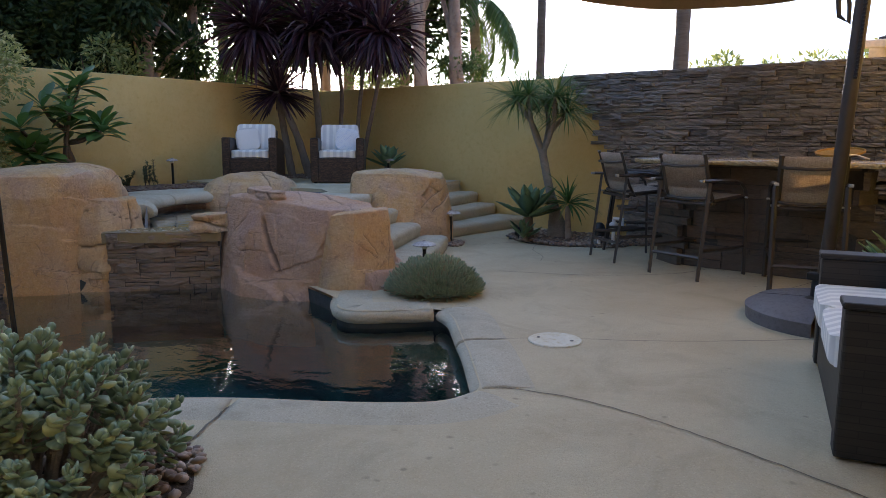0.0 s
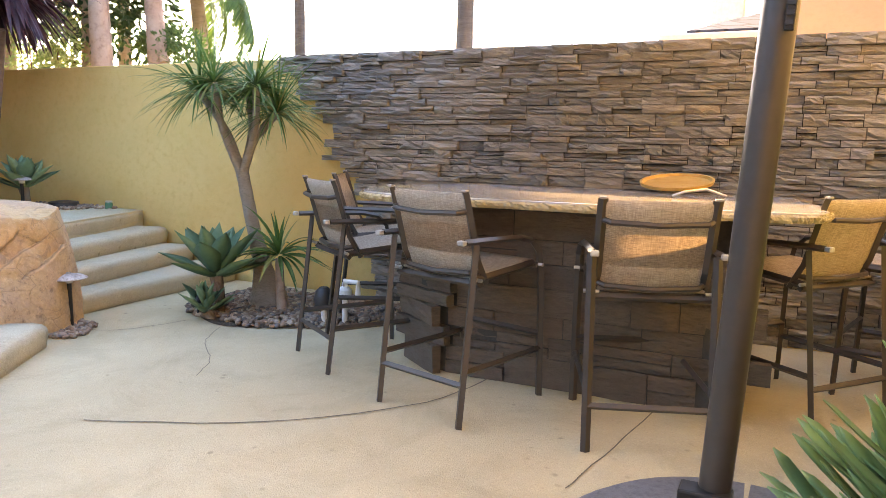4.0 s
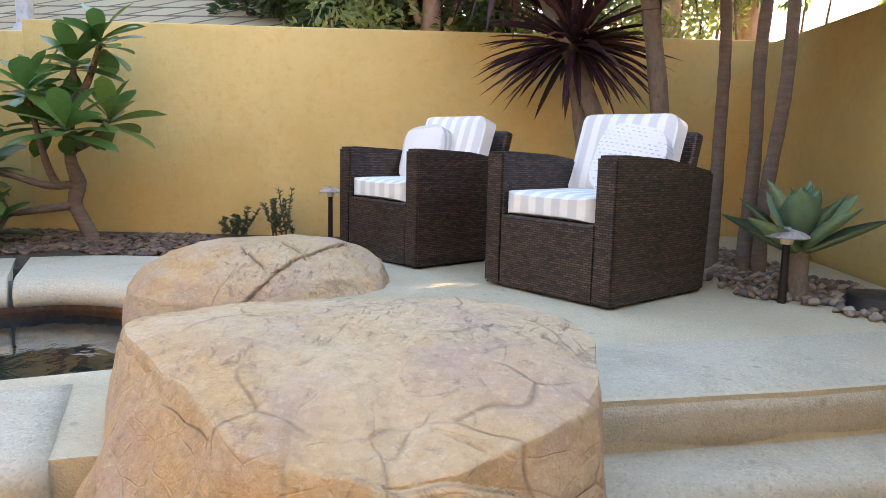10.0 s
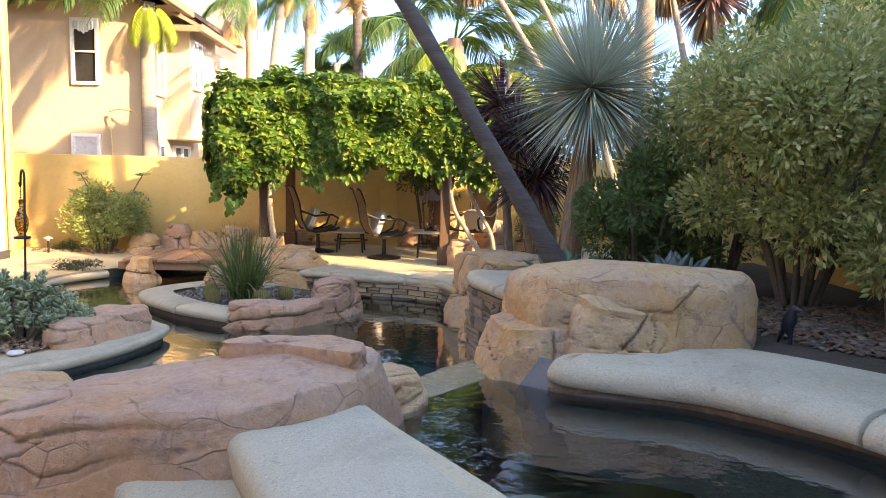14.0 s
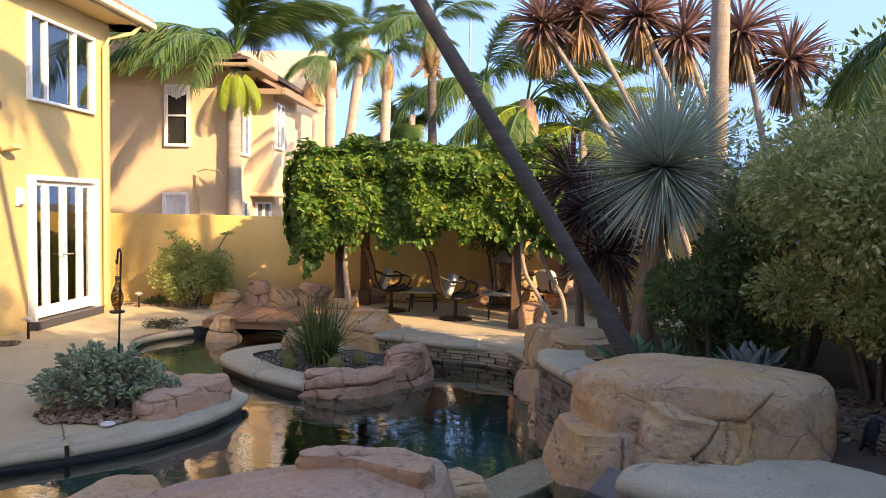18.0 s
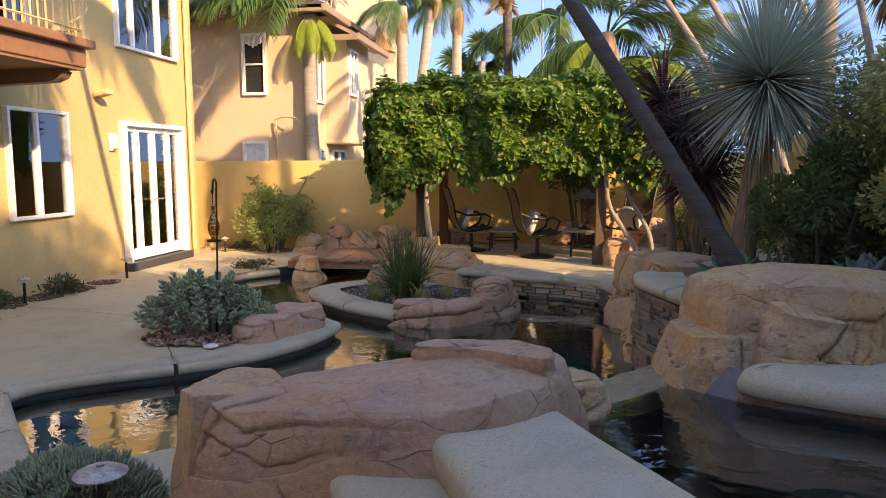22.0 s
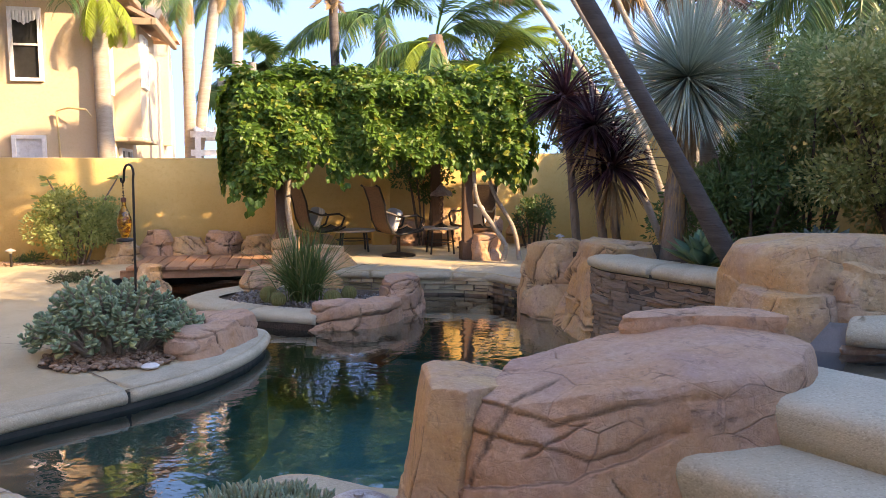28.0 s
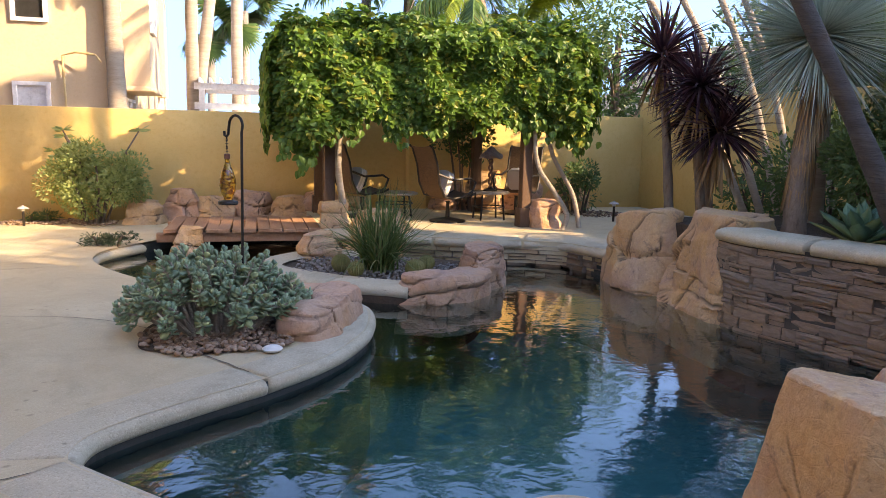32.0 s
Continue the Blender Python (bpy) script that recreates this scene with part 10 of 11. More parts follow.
part("stem", bm, BARK, fn, smooth=50)

# ---- jade planter ----
rnd = random.Random(210)
jd = thing("jade_plant", "grey-green jade shrub with fat rounded leaves in its planter", "jade plant")
jv, jf = [], []


def fat_leaf(o, d, L, w, th):
    s = d.cross(Vector((rnd.uniform(-1, 1), rnd.uniform(-1, 1), 1))).normalized()
    n = s.cross(d)
    n0 = len(jv)
    prof = [(0, 0.18), (0.3, 0.6), (0.65, 1.0), (0.9, 0.7), (1.0, 0.05)]
    for u, k in prof:
        c = o + d * L * u + n * (0.16 * L * u * u)
        jv.extend([c - s * w * k / 2, c + n * th * k, c + s * w * k / 2, c - n * th * k])
    for i in range(len(prof) - 1):
        a = n0 + 4 * i
        for m in range(4):
            jf.append((a + m, a + (m + 1) % 4, a + 4 + (m + 1) % 4, a + 4 + m))


JC = Vector((-1.88, 1.02, 0.0))
for k in range(105):
    a = k * 2.39996 + rnd.uniform(-0.3, 0.3)
    r = math.sqrt((k + 0.5) / 105)
    tip = JC + Vector((0.64 * r * math.cos(a), 0.52 * r * math.sin(a), 0.15 + 0.36 * (1 - r ** 2.2) * rnd.uniform(0.6, 1.15) + rnd.uniform(0, 0.08)))
    root = JC + Vector((0.30 * r * math.cos(a), 0.24 * r * math.sin(a), 0.02))
    bm = bmesh.new()
    tube(bm, [root, root.lerp(tip, 0.5) + Vector((0, 0, 0.05)), tip], [0.014, 0.011, 0.008], 6)
    part("stem", bm, BARK_PALE, jd)
    up = (Vector((math.cos(a) * r * 0.9, math.sin(a) * r * 0.9, 0.9))).normalized()
    side = up.orthogonal().normalized()
    side2 = up.cross(side)
    for j in range(18):
        b = (j // 2) * 1.571 + (j % 2) * math.pi + rnd.uniform(-0.35, 0.35)
        el = radians(74 - 6.5 * min(j, 10) + rnd.uniform(-10, 10))
        d = (up * math.sin(el) + (side * math.cos(b) + side2 * math.sin(b)) * math.cos(el)).normalized()
        g = min(1.0, 0.62 + 0.06 * j)
        fat_leaf(tip - up * 0.0085 * j, d, rnd.uniform(0.055, 0.075) * g, rnd.uniform(0.042, 0.056) * g, 0.008)
raw("leaves", jv, jf, L_JADE, jd, "", True)

# ---- sedum mound ----
rnd = random.Random(220)
sd = thing("sedum_mound", "low grey-green mound of finger-leaved sedum", "succulent")
jv, jf = [], []
SC = Vector((-3.02, 4.50, 0.0))
for k in range(330):
    a = k * 2.39996
    r = math.sqrt((k + 0.5) / 330)
    z = 0.04 + 0.20 * (1 - r ** 2.4)
    tip = SC + Vector((0.37 * r * math.cos(a), 0.35 * r * math.sin(a), z + rnd.uniform(-0.02, 0.02)))
    up = Vector((math.cos(a) * r * 0.8 + rnd.uniform(-0.2, 0.2), math.sin(a) * r * 0.8 + rnd.uniform(-0.2, 0.2), 1.0 - 0.5 * r)).normalized()
    side = up.orthogonal().normalized()
    side2 = up.cross(side)
    for j in range(15):
        b = j * 2.39996
        el = radians(84 - 4.2 * j)
        d = (up * math.sin(el) + (side * math.cos(b) + side2 * math.sin(b)) * math.cos(el)).normalized()
        fat_leaf(tip - up * 0.004 * j, d, rnd.uniform(0.055, 0.085), 0.017, 0.006)
raw("leaves", jv, jf, L_SEDUM, sd, "", True)

# ---- island plants ----
rnd = random.Random(230)
ig = thing("grass_clump", "arching clump of strap-leaved grass on the island", "grass")
v, f = strip_leaves([((-3.36 + rnd.gauss(0, 0.06), -0.95 + rnd.gauss(0, 0.06), 0.0), (math.cos(a) * 0.55 * q, math.sin(a) * 0.55 * q, 1), rnd.uniform(0.55, 0.95), 0.018, rnd.uniform(0.5, 1.8) * q, rnd.uniform(-0.5, 0.5)) for a, q in [(rnd.uniform(0, 6.28), rnd.uniform(0.1, 1.3)) for _ in range(330)]], 7, 0.2, [0.8, 1, 0.9, 0.7, 0.4, 0.03])
raw("blade", v, f, L_GRASS, ig)["kind"] = "stuff"
CACT = surface("cactus_skin", (0.16, 0.17, 0.05), (0.24, 0.22, 0.08), (0.36, 0.30, 0.12), 12, 80, 0.8, 0.8)
for x, y, r in ((-2.98, -1.00, 0.09), (-3.08, -0.72, 0.075), (-3.62, -0.60, 0.09), (-3.82, -0.95, 0.08)):
    t = thing("barrel_cactus", "small golden barrel cactus on the island gravel", "cactus", pose(x, y, 0.0), "barrel cacti on the island")
    bm = bmesh.new()
    n = 40
    rings = []
    for i in range(9):
        ph = math.pi * (0.08 + 0.84 * i / 8) - math.pi / 2
        rings.append([bm.verts.new((r * math.cos(ph) * (1 + (0.06 if k % 2 else -0.06)) * math.cos(2 * math.pi * k / n), r * math.cos(ph) * (1 + (0.06 if k % 2 else -0.06)) * math.sin(2 * math.pi * k / n), r * 0.85 + r * math.sin(ph))) for k in range(n)])
    for a, b in zip(rings, rings[1:]):
        for k in range(n):
            bm.faces.new((a[k], a[(k + 1) % n], b[(k + 1) % n], b[k]))
    bm.faces.new(rings[-1])
    part("body", bm, CACT, t)
    v, f = strip_leaves([((r * math.cos(ph) * math.cos(a), r * math.cos(ph) * math.sin(a), r * 0.85 + r * math.sin(ph)), (math.cos(ph) * math.cos(a) + rnd.uniform(-.5, .5), math.cos(ph) * math.sin(a) + rnd.uniform(-.5, .5), math.sin(ph) + rnd.uniform(-.3, .5)), 0.03, 0.003, 0, 0) for a in [2 * math.pi * k / 20 for k in range(20)] for ph in np.linspace(-0.6, 1.4, 9)], 1, 0.1, [1, 0.1])
    raw("spine", v, f, L_DEAD, t)["kind"] = "stuff"

# ---- vine on the arbour ----
rnd = random.Random(240)
vn = thing("arbour_vine", "dense glossy vine hanging over the arbour in the sun", "vine")


def ragged(x):
    """Lower edge of the hanging foliage: deep at both ends, an arch between."""
    return 1.60 + 0.07 * math.sin(x * 5.1) + 0.06 * math.sin(x * 11.7) + 0.04 * math.sin(23 * x) - 0.40 * math.exp(-((x + 2.80) / 0.55) ** 2) - 0.24 * math.exp(-((x + 6.2) / 0.42) ** 2) - 0.14 * math.exp(-((x + 4.2) / 0.4) ** 2)


def shingled(rows, size, ratio, rnd):
    """Verts and faces of broad pointed leaves. Each row: (place, way of the tip, way the blade faces)."""
    verts, faces = [], []
    for p, d, n in rows:
        L = size * rnd.uniform(0.65, 1.25)
        w = L * ratio
        d, n = Vector(d).normalized(), Vector(n)
        s = d.cross(n).normalized()
        n = s.cross(d)
        b = Vector(p)
        n0 = len(verts)
        verts += [b, b + d * L * 0.18 + s * w * 0.40 + n * w * 0.10, b + d * L * 0.50 + s * w * 0.46 + n * w * 0.12, b + d * L * 0.80 + s * w * 0.24 + n * w * 0.02, b + d * L - n * L * 0.12,
                  b + d * L * 0.80 - s * w * 0.24 + n * w * 0.02, b + d * L * 0.50 - s * w * 0.46 + n * w * 0.12, b + d * L * 0.18 - s * w * 0.40 + n * w * 0.10, b + d * L * 0.45]
        faces += [(n0 + i, n0 + (i + 1) % 8, n0 + 8) for i in range(8)]
    return verts, faces


X0, X1 = -6.58, -2.42
LUMPS = [(rnd.uniform(X0 + 0.1, X1 - 0.1), rnd.uniform(1.4, 2.6), rnd.uniform(0.14, 0.36), rnd.uniform(0.08, 0.30)) for _ in range(70)]


def bulge(x, z):
    return max([0.0] + [h * (1 - ((x - a) ** 2 + (z - b) ** 2) / (r * r)) for a, b, r, h in LUMPS if (x - a) ** 2 + (z - b) ** 2 < r * r])


rows, inner = [], []
while len(rows) < 30000:
    u = rnd.random()
    x = rnd.uniform(X0, X1)
    e = max(0.0, min(1.0, (x - X0) / 0.35, (X1 - x) / 0.35))
    topz = 2.66 + 0.04 * math.sin(3 * x) + 0.04 * math.sin(9 * x) - 0.30 * (1 - e) ** 2
    if u < 0.62:     # front face
        z = rnd.uniform(ragged(x) - 0.10 * rnd.random() ** 2, topz)
        y = -2.80 + bulge(x, z) - 0.45 * (1 - e) ** 2 - 0.30 * max(0.0, z - 2.4) / 0.3 - rnd.random() ** 2 * 0.16
        tip = (rnd.gauss(0, 0.7), rnd.uniform(-0.2, 0.7), rnd.uniform(-1, 0.25))
        face = (rnd.gauss(0, 0.75) + (0.7 if x > X1 - 0.3 else -0.7 if x < X0 + 0.3 else 0.0), 1.0, rnd.gauss(0.45, 0.7))
    elif u < 0.84:   # top
        y = rnd.uniform(-5.1, -2.75)
        z = topz + rnd.uniform(-0.10, 0.08) + 0.05 * math.sin(7 * x + 2 * y)
        tip = (rnd.uniform(-1, 1), rnd.uniform(-0.6, 1), rnd.uniform(-0.4, 0.3))
        face = (rnd.gauss(0, 0.5), rnd.gauss(0.3, 0.5), 1)
    elif u < 0.89:   # far face
        z = rnd.uniform(1.60 + 0.1 * math.sin(3 * x), 2.5)
        y = -5.0 - 0.15 * rnd.random()
        tip, face = (rnd.uniform(-0.5, 0.5), 0, -1), (rnd.gauss(0, 0.4), -1, 0.3)
    else:            # ends
        s = rnd.choice((-1, 1))
        y = rnd.uniform(-5.0, -2.85)
        z = rnd.uniform(1.50 + 0.2 * math.sin(y * 4) - (0.2 if y > -3.6 else 0.0), 2.6)
        x = (X1 if s > 0 else X0) + s * 0.05 * rnd.random() - s * 0.22 * max(0.0, z - 2.35) / 0.25
        tip, face = (0.3 * s, rnd.uniform(-0.4, 0.4), -1), (s, rnd.gauss(0.2, 0.4), rnd.gauss(0.3, 0.3))
    rows.append(((x, y, z), tip, face))
for k in range(34):      # loose trails below the edge
    x = rnd.uniform(X0 + 0.1, X1 - 0.1)
    low = ragged(x)
    length = rnd.uniform(0.06, 0.26)
    for j in range(int(length * 70)):
        rows.append(((x + rnd.gauss(0, 0.04), -2.76 + rnd.gauss(0, 0.05), low - length * rnd.random()), (rnd.uniform(-0.5, 0.5), rnd.uniform(-0.1, 0.6), -1), (rnd.gauss(0, 0.5), 1, rnd.gauss(0.3, 0.4))))
v, f = shingled(rows, 0.092, 0.80, rnd)
raw("foliage", v, f, L_VINE, vn)["kind"] = "stuff"
for k in range(5200):    # dark inner layer: shade put in leaf colour, light kept from passing
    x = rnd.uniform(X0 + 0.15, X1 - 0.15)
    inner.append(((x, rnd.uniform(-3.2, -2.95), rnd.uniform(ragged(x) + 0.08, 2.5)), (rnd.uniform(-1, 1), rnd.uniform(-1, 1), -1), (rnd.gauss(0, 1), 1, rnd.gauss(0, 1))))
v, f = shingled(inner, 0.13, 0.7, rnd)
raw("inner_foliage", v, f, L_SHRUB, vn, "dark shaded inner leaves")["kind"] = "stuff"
for pts, rr in (([(-6.05, -2.62, 0.15), (-6.12, -2.66, 0.35), (-5.98, -2.75, 0.62), (-5.78, -2.84, 0.95), (-5.72, -2.86, 1.35), (-5.74, -2.88, 1.9)], [0.036, 0.034, 0.030, 0.026]), ([(-6.35, -2.75, 0.15), (-6.3, -2.9, 0.6), (-6.0, -3.0, 1.2), (-5.9, -3.0, 2.0)], [0.034, 0.03, 0.026]), ([(-3.28, -3.05, 0.45), (-3.22, -3.06, 1.0), (-3.3, -3.0, 1.8)], [0.045, 0.04, 0.035])):
    trunk(pts, rr, BARK_PALE, vn, "vine_trunk", 9, 0.03)

# ---- single stones, planks and loose pieces ----
bm = bmesh.new()
stone_x0, stone_x1 = -4.5, 3.0
back = []
for k in range(14):
    z = 2.02 * k / 13
    back.append((-edge_at(z) + 0.12, z))
vs = [bm.verts.new((x, 8.735, z)) for x, z in back] + [bm.verts.new((stone_x1, 8.735, 2.02)), bm.verts.new((stone_x1, 8.735, 0))]
bm.faces.new(vs)
part("mortar_bed", bm, MORTAR, cladding)
stone_field(cladding, lambda s, z: Matrix.Translation((stone_x0 + s, 8.70, z)) @ Matrix.Rotation(math.pi, 4, "Z"), stone_x1 - stone_x0, 0.0, 2.05, (0.042, 0.090), (0.11, 0.33), LEDGE, 301,
            lambda s, z: -4.5 < stone_x0 + s < -1.3 and z > 0.55, lambda s, z: stone_x0 + s > -edge_at(z), 0.06)


def along(line, out=0.012):
    """Pose on a face that follows a line of (x, y); outwards, to the right of its run, by out."""
    p = np.array([q[:2] for q in line], float)
    d = np.hypot(*np.diff(p, axis=0).T)
    c = np.concatenate([[0], np.cumsum(d)])

    def place(s, z):
        i = min(max(int(np.searchsorted(c, s)) - 1, 0), len(d) - 1)
        u = (s - c[i]) / d[i]
        q = p[i] + (p[i + 1] - p[i]) * u
        t = (p[i + 1] - p[i]) / d[i]
        x = Vector((t[0], t[1], 0))
        y = Vector((t[1], -t[0], 0))
        return Matrix(((-x.x, y.x, 0, q[0] + y.x * out), (-x.y, y.y, 0, q[1] + y.y * out), (0, 0, 1, z), (0, 0, 0, 1)))
    return place, float(c[-1])


place, length = along([tuple(q) for q in FRONT])
stone_field(bar, place, length, 0.0, BAR_TOP - 0.05, (0.10, 0.17), (0.22, 0.5), LEDGE_DARK, 302, lambda s, z: True, None, 0.035)

# stone-faced pool walls
ret = thing("retaining_wall", "curved stacked-stone retaining wall with pale coping", "retaining wall", kind="structure")
RET = [tuple(q) for q in curve_through([(-5.78, 0.95), (-5.76, 1.25), (-5.84, 1.55), (-5.97, 1.95), (-6.10, 2.40), (-6.0, 2.7)], 8)][::-1]
v, f = sweep([(x, y, 0.0) for x, y in RET], [(-0.02, 0.56), (-0.02, -0.6), (0.25, -0.6), (0.25, 0.56)], False, -1)
raw("backing", v, f, MORTAR, ret)
cl = RET[::-1]
place2, length2 = along(cl, 0.035)
stone_field(ret, place2, length2, -0.45, 0.53, (0.05, 0.11), (0.12, 0.36), LEDGE_POOL, 303, lambda s, z: z > -0.15, None, 0.04)
RNOSE = [(0.34, 0.004), (0.10, 0.010), (0.02, 0.004), (-0.045, -0.016), (-0.06, -0.05), (-0.045, -0.085), (0.0, -0.10)]
coping_run(cl[:21], 0.63, ret, [(o, u) for o, u in RNOSE])
coping_run(cl[21:], 0.63, ret, [(o, u) for o, u in RNOSE])

fall = thing("waterfall_wall", "wet stacked-stone spillway wall between pool and spa", "waterfall wall", kind="structure")
FALL = [(-5.05, 3.86), (-5.22, 3.62), (-5.42, 3.36), (-5.62, 3.10)]
v, f = sweep([(x, y, 0.0) for x, y in FALL], [(-0.02, 0.40), (-0.02, -0.6), (0.22, -0.6), (0.22, 0.40)], False, -1)
raw("backing", v, f, MORTAR, fall)
place3, length3 = along(FALL[::-1], 0.04)
stone_field(fall, place3, length3, -0.45, 0.40, (0.045, 0.09), (0.10, 0.34), LEDGE_POOL, 304, lambda s, z: z > -0.15, None, 0.045)
bm = bmesh.new()
slab(bm, [(-5.00, 3.84), (-5.20, 3.55), (-5.40, 3.30), (-5.62, 3.05), (-5.80, 3.25), (-5.62, 3.5), (-5.42, 3.72), (-5.2, 3.92)], 0.30, 0.405, 0.02)
part("spill_stone", bm, surface("wet_spill_stone", (0.26, 0.20, 0.11), (0.33, 0.26, 0.15), (0.18, 0.14, 0.08), 5, 20, 0.25, 0.4), fall)

far_face = thing("far_pool_wall", "low stacked-stone face under the far coping", "pool wall", kind="structure")
place4, length4 = along([(-3.05, -2.82), (-3.47, -2.43), (-4.20, -2.13), (-4.68, -1.88), (-5.15, -1.76), (-5.60, -1.50), (-5.80, -0.85)])
stone_field(far_face, lambda s, z: place4(s, z) @ Matrix.Rotation(math.pi, 4, "Z"), length4, -0.35, 0.06, (0.05, 0.09), (0.12, 0.34), LEDGE_POOL, 305, lambda s, z: z > -0.14, None, 0.03)


def pebbles(name, label, category, spots, n, size, material, seed, z=0.0, flat=0.6, mound=0.0):
    """Loose stones or chips strewn over discs (x, y, radius), as one thing that nobody could count."""
    rnd = random.Random(seed)
    base = [Vector(p).normalized() for p in [(1, 0, 0), (-1, 0, 0), (0, 1, 0), (0, -1, 0), (0, 0, 1), (0, 0, -1)]]
    tri = [(0, 2, 4), (2, 1, 4), (1, 3, 4), (3, 0, 4), (2, 0, 5), (1, 2, 5), (3, 1, 5), (0, 3, 5)]
    mids, ico, key = [], list(base), {}
    fs0 = []
    for a, b, c in tri:
        idx = []
        for p, q in ((a, b), (b, c), (c, a)):
            k = (min(p, q), max(p, q))
            if k not in key:
                key[k] = len(ico)
                ico.append((ico[p] + ico[q]).normalized())
            idx.append(key[k])
        fs0 += [(a, idx[0], idx[2]), (idx[0], b, idx[1]), (idx[2], idx[1], c), (idx[0], idx[1], idx[2])]
    area = [r * r for _, _, r in spots]
    verts, faces = [], []
    for k in range(n):
        x, y, r = rnd.choices(spots, area)[0]
        a, q = rnd.uniform(0, 6.2832), math.sqrt(rnd.random())
        s = size * rnd.uniform(0.55, 1.3)
        m = Matrix.Translation((x + r * q * math.cos(a), y + r * q * math.sin(a), z + mound * (1 - q * q) + s * flat * 0.3 + rnd.uniform(0, 0.012))) @ Euler((rnd.uniform(-0.5, 0.5), rnd.uniform(-0.5, 0.5), rnd.uniform(0, 6.28))).to_matrix().to_4x4() @ Matrix.Diagonal((s * 0.5, s * 0.5 * rnd.uniform(0.6, 0.95), s * 0.5 * flat, 1))
        n0 = len(verts)
        verts.extend(m @ p for p in ico)
        faces.extend((n0 + i, n0 + j, n0 + l) for i, j, l in fs0)
    o = raw(name, verts, faces, material, None, "", True)
    return tagged(o, label, category, kind="stuff")


def stone_mix(name, cs):
    m, nt, b = shader(name)
    r = n_island(nt)
    cr = nt.nodes.new("ShaderNodeValToRGB")
    cr.color_ramp.interpolation = "CONSTANT"
    while len(cr.color_ramp.elements) < len(cs):
        cr.color_ramp.elements.new(0.5)
    for i, c in enumerate(cs):
        cr.color_ramp.elements[i].position = i / len(cs)
        cr.color_ramp.elements[i].color = (*c, 1)
    nt.links.new(r, cr.inputs[0])
    g = n_noise(nt, n_pos(nt), 90, 4)
    nt.links.new(n_mix(nt, n_range(nt, g, 0.35, 0.7, 0, 0.4), cr.outputs[0], (0.10, 0.08, 0.07)), b.inputs["Base Color"])
    b.inputs["Roughness"].default_value = 0.6
    return m


PEBBLE = stone_mix("mixed_river_pebbles", [(0.17, 0.11, 0.08), (0.30, 0.23, 0.18), (0.24, 0.15, 0.10), (0.10, 0.09, 0.09), (0.38, 0.30, 0.22), (0.25, 0.15, 0.10)])
CHIPS = stone_mix("reddish_bark_chips", [(0.26, 0.15, 0.09), (0.36, 0.24, 0.16), (0.19, 0.11, 0.07), (0.42, 0.30, 0.22)])
MULCH = stone_mix("dry_leaf_mulch", [(0.15, 0.065, 0.035), (0.20, 0.105, 0.06), (0.08, 0.042, 0.028), (0.25, 0.15, 0.09), (0.11, 0.075, 0.06)])
GRAVEL = stone_mix("grey_gravel", [(0.20, 0.19, 0.18), (0.28, 0.26, 0.24), (0.14, 0.13, 0.13)])
soil_patch = lambda name, pts, z, lab: tagged(raw(name, [(x * 0.93 + 0.07 * sum(p[0] for p in pts) / len(pts), y * 0.93 + 0.07 * sum(p[1] for p in pts) / len(pts), z) for x, y in [tuple(q) for q in curve_through(pts, 5, True)]], [tuple(range(len(pts) * 5))], SOIL), lab, "soil", kind="structure")
soil_patch("soil_bar_bed", [(-4.62, 8.0), (-4.45, 7.55), (-4.22, 7.38), (-3.9, 7.25), (-3.55, 7.35), (-3.15, 7.60), (-2.95, 7.95), (-3.1, 8.5), (-4.3, 8.6), (-4.65, 8.4)], 0.005, "dark soil under the pebble bed")
pebbles("pebble", "mixed brown and grey river pebbles under the ponytail palm", "pebbles", [(-4.15, 7.85, 0.45), (-3.75, 7.75, 0.42), (-3.35, 7.85, 0.34), (-4.25, 8.25, 0.3), (-3.6, 8.2, 0.4), (-3.1, 8.2, 0.3)], 2600, 0.05, PEBBLE, 311, 0.004, 0.6)
pebbles("pebble", "brown river pebbles at the foot of the steps", "pebbles", [(-4.72, 6.72, 0.17), (-4.60, 6.62, 0.13), (-4.85, 6.80, 0.10)], 420, 0.042, PEBBLE, 312, 0.002)
pebbles("pebble", "pebbles and leaf litter along the yellow wall", "pebbles", [(-7.3, 8.2, 0.36), (-6.85, 8.42, 0.25), (-7.9, 8.0, 0.45), (-8.5, 7.8, 0.5), (-6.5, 8.55, 0.12), (-8.9, 7.2, 0.35)], 1700, 0.048, PEBBLE, 313, DECK_Z)
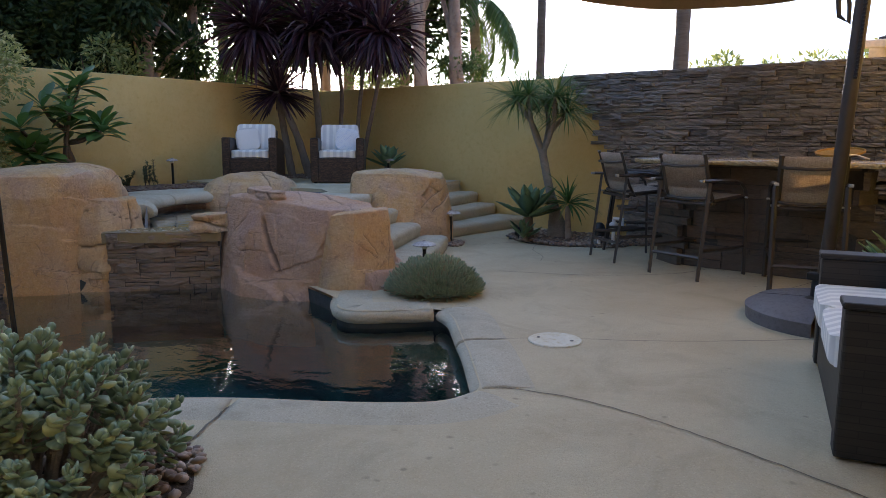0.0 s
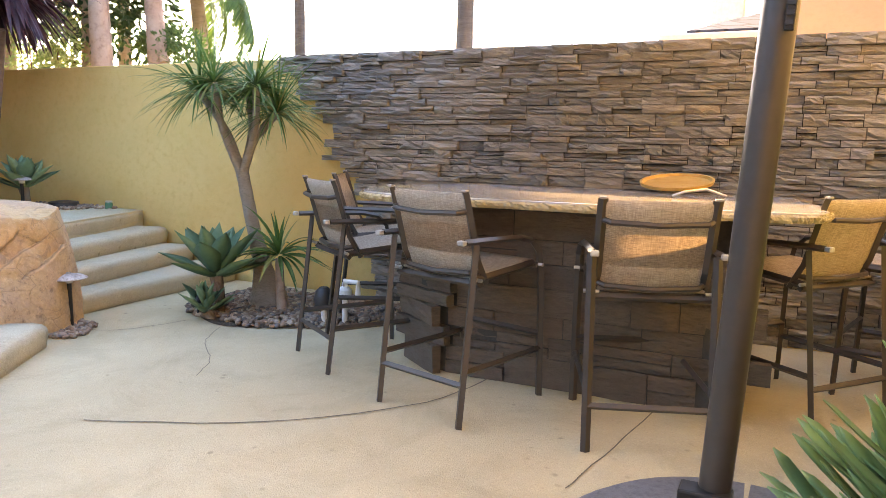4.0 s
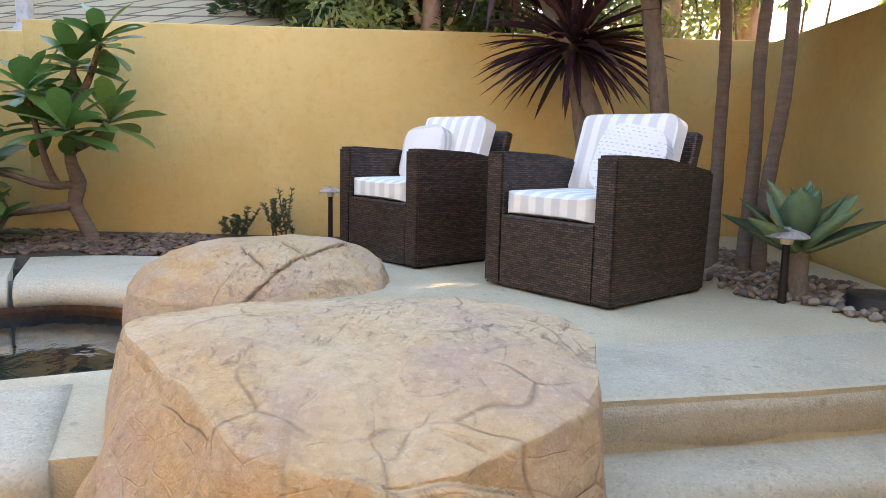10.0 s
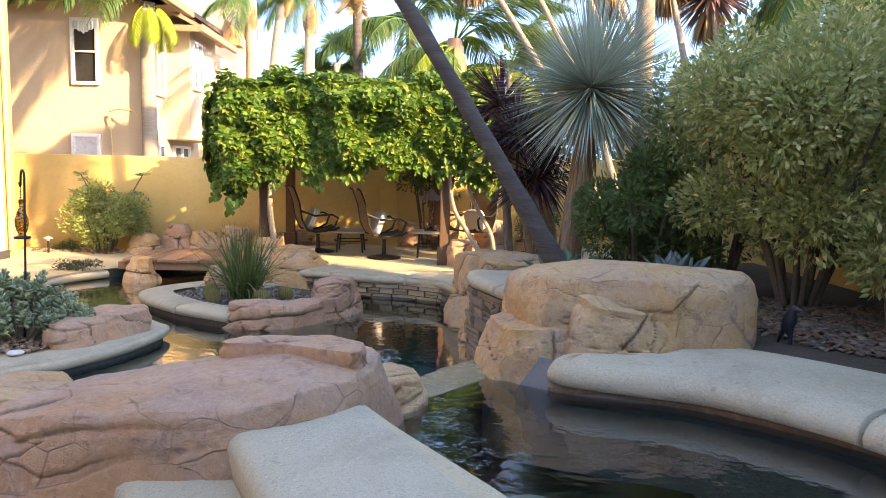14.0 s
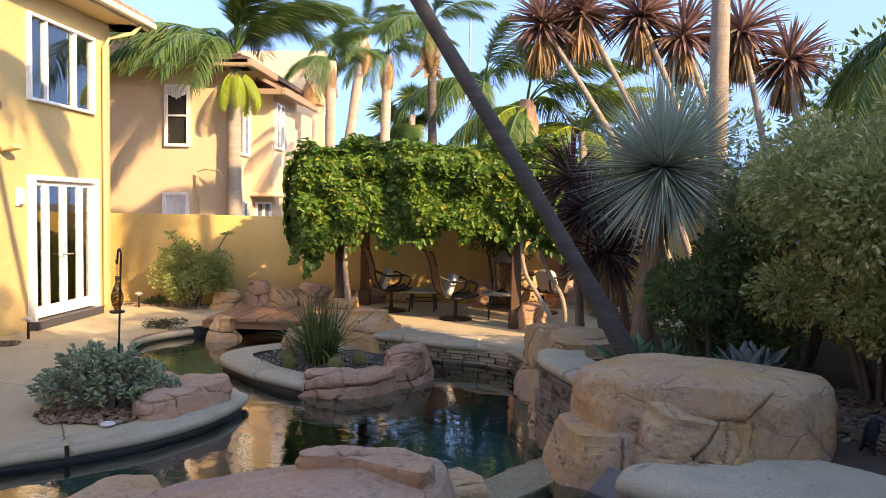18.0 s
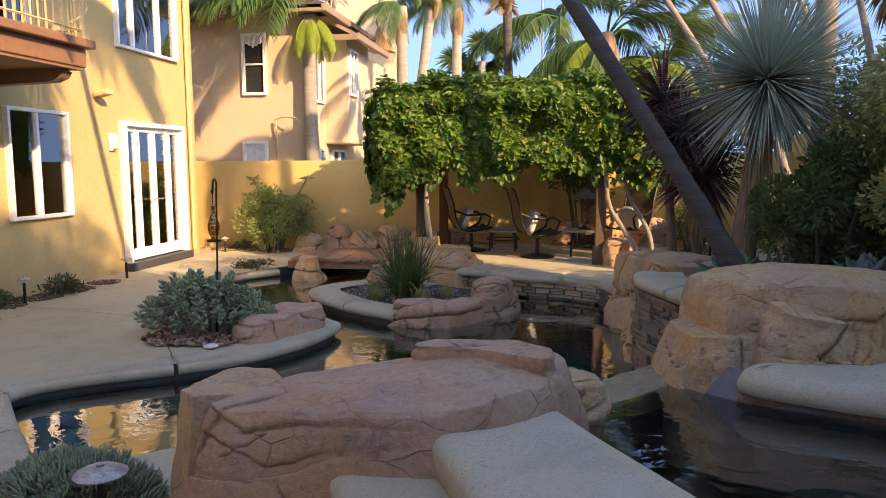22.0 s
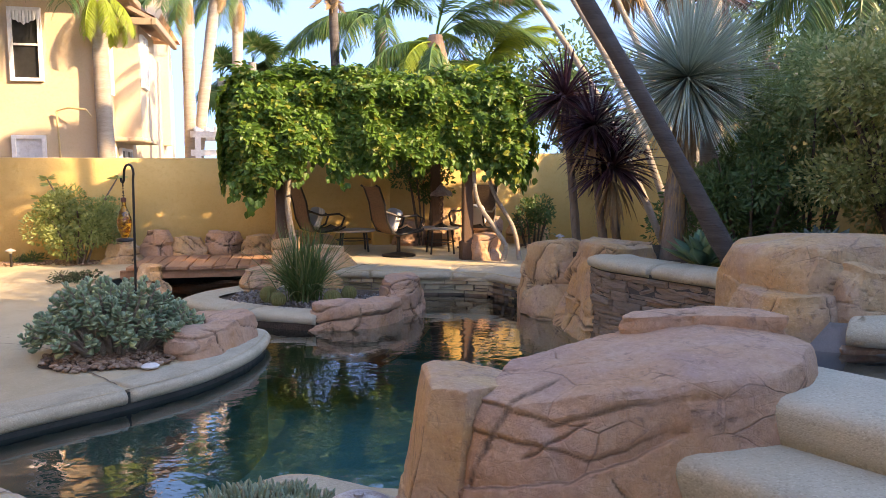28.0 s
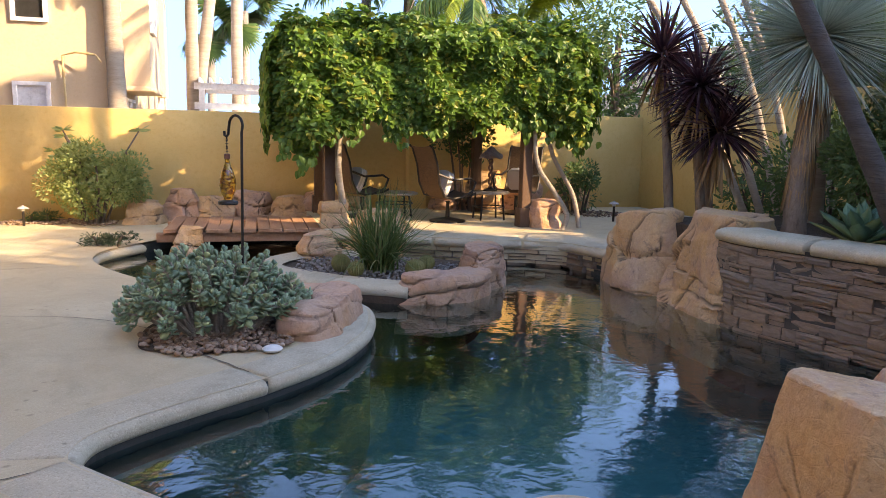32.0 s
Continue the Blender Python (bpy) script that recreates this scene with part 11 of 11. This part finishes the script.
soil_patch("soil_jade_bed", [(-1.40, 1.34), (-1.52, 1.50), (-1.75, 1.60), (-2.0, 1.60), (-2.35, 1.42), (-2.45, 1.1), (-2.2, 0.6), (-1.7, 0.5), (-1.42, 0.8)], 0.006, "soil of the jade planter")
pebbles("bark_chip", "reddish bark chips and pebbles round the jade plant", "bark chips", [(-1.80, 1.36, 0.26), (-2.1, 1.3, 0.30), (-1.62, 1.1, 0.20), (-1.9, 0.85, 0.36), (-1.52, 1.28, 0.10)], 1100, 0.05, CHIPS, 314, 0.006, 0.5)
pebbles("pebble", "dark chips at the foot of the boulder", "pebbles", [(-3.38, 4.45, 0.18), (-3.45, 4.75, 0.14), (-3.2, 4.75, 0.25)], 330, 0.045, CHIPS, 315, 0.002, 0.5)
pebbles("leaf_mulch", "dry brown leaf mulch over the raised bed", "mulch", [(-8.3, 3.6, 0.6), (-7.9, 3.1, 0.5), (-8.4, 4.6, 0.5), (-8.3, 5.4, 0.5), (-7.8, 2.4, 0.6), (-8.5, 2.6, 0.5), (-7.3, 2.6, 0.45), (-7.0, 1.8, 0.5), (-8.6, 5.9, 0.3), (-8.15, 5.65, 0.35), (-7.9, 5.6, 0.3), (-8.5, 6.1, 0.25)], 7200, 0.06, MULCH, 316, 0.555, 0.28)
pebbles("gravel", "grey gravel on the island", "gravel", [(-2.95, -1.1, 0.45), (-3.4, -0.7, 0.4), (-3.5, -1.3, 0.45), (-3.0, -1.7, 0.4), (-4.0, -0.9, 0.35)], 1400, 0.035, GRAVEL, 317, -0.01)
pebbles("leaf_mulch", "brown mulch in the bed along the house wall", "mulch", [(0.86, -0.9, 0.26), (0.90, -0.3, 0.24), (0.9, 0.2, 0.22), (0.8, -1.45, 0.2), (0.9, 0.7, 0.18)], 900, 0.045, MULCH, 318, 0.0, 0.35)
pebbles("pebble", "brown pebbles along the rear wall", "pebbles", [(0.4, -5.25, 0.3), (-0.1, -5.1, 0.3), (0.9, -5.2, 0.25)], 500, 0.045, CHIPS, 319, 0.0)
pebbles("leaf_mulch", "leaf litter at the foot of the far wall", "mulch", [(-7.4, -4.4, 0.5), (-7.8, -3.0, 0.6), (-7.8, -1.8, 0.6)], 800, 0.055, MULCH, 320, REAR_Z, 0.3)
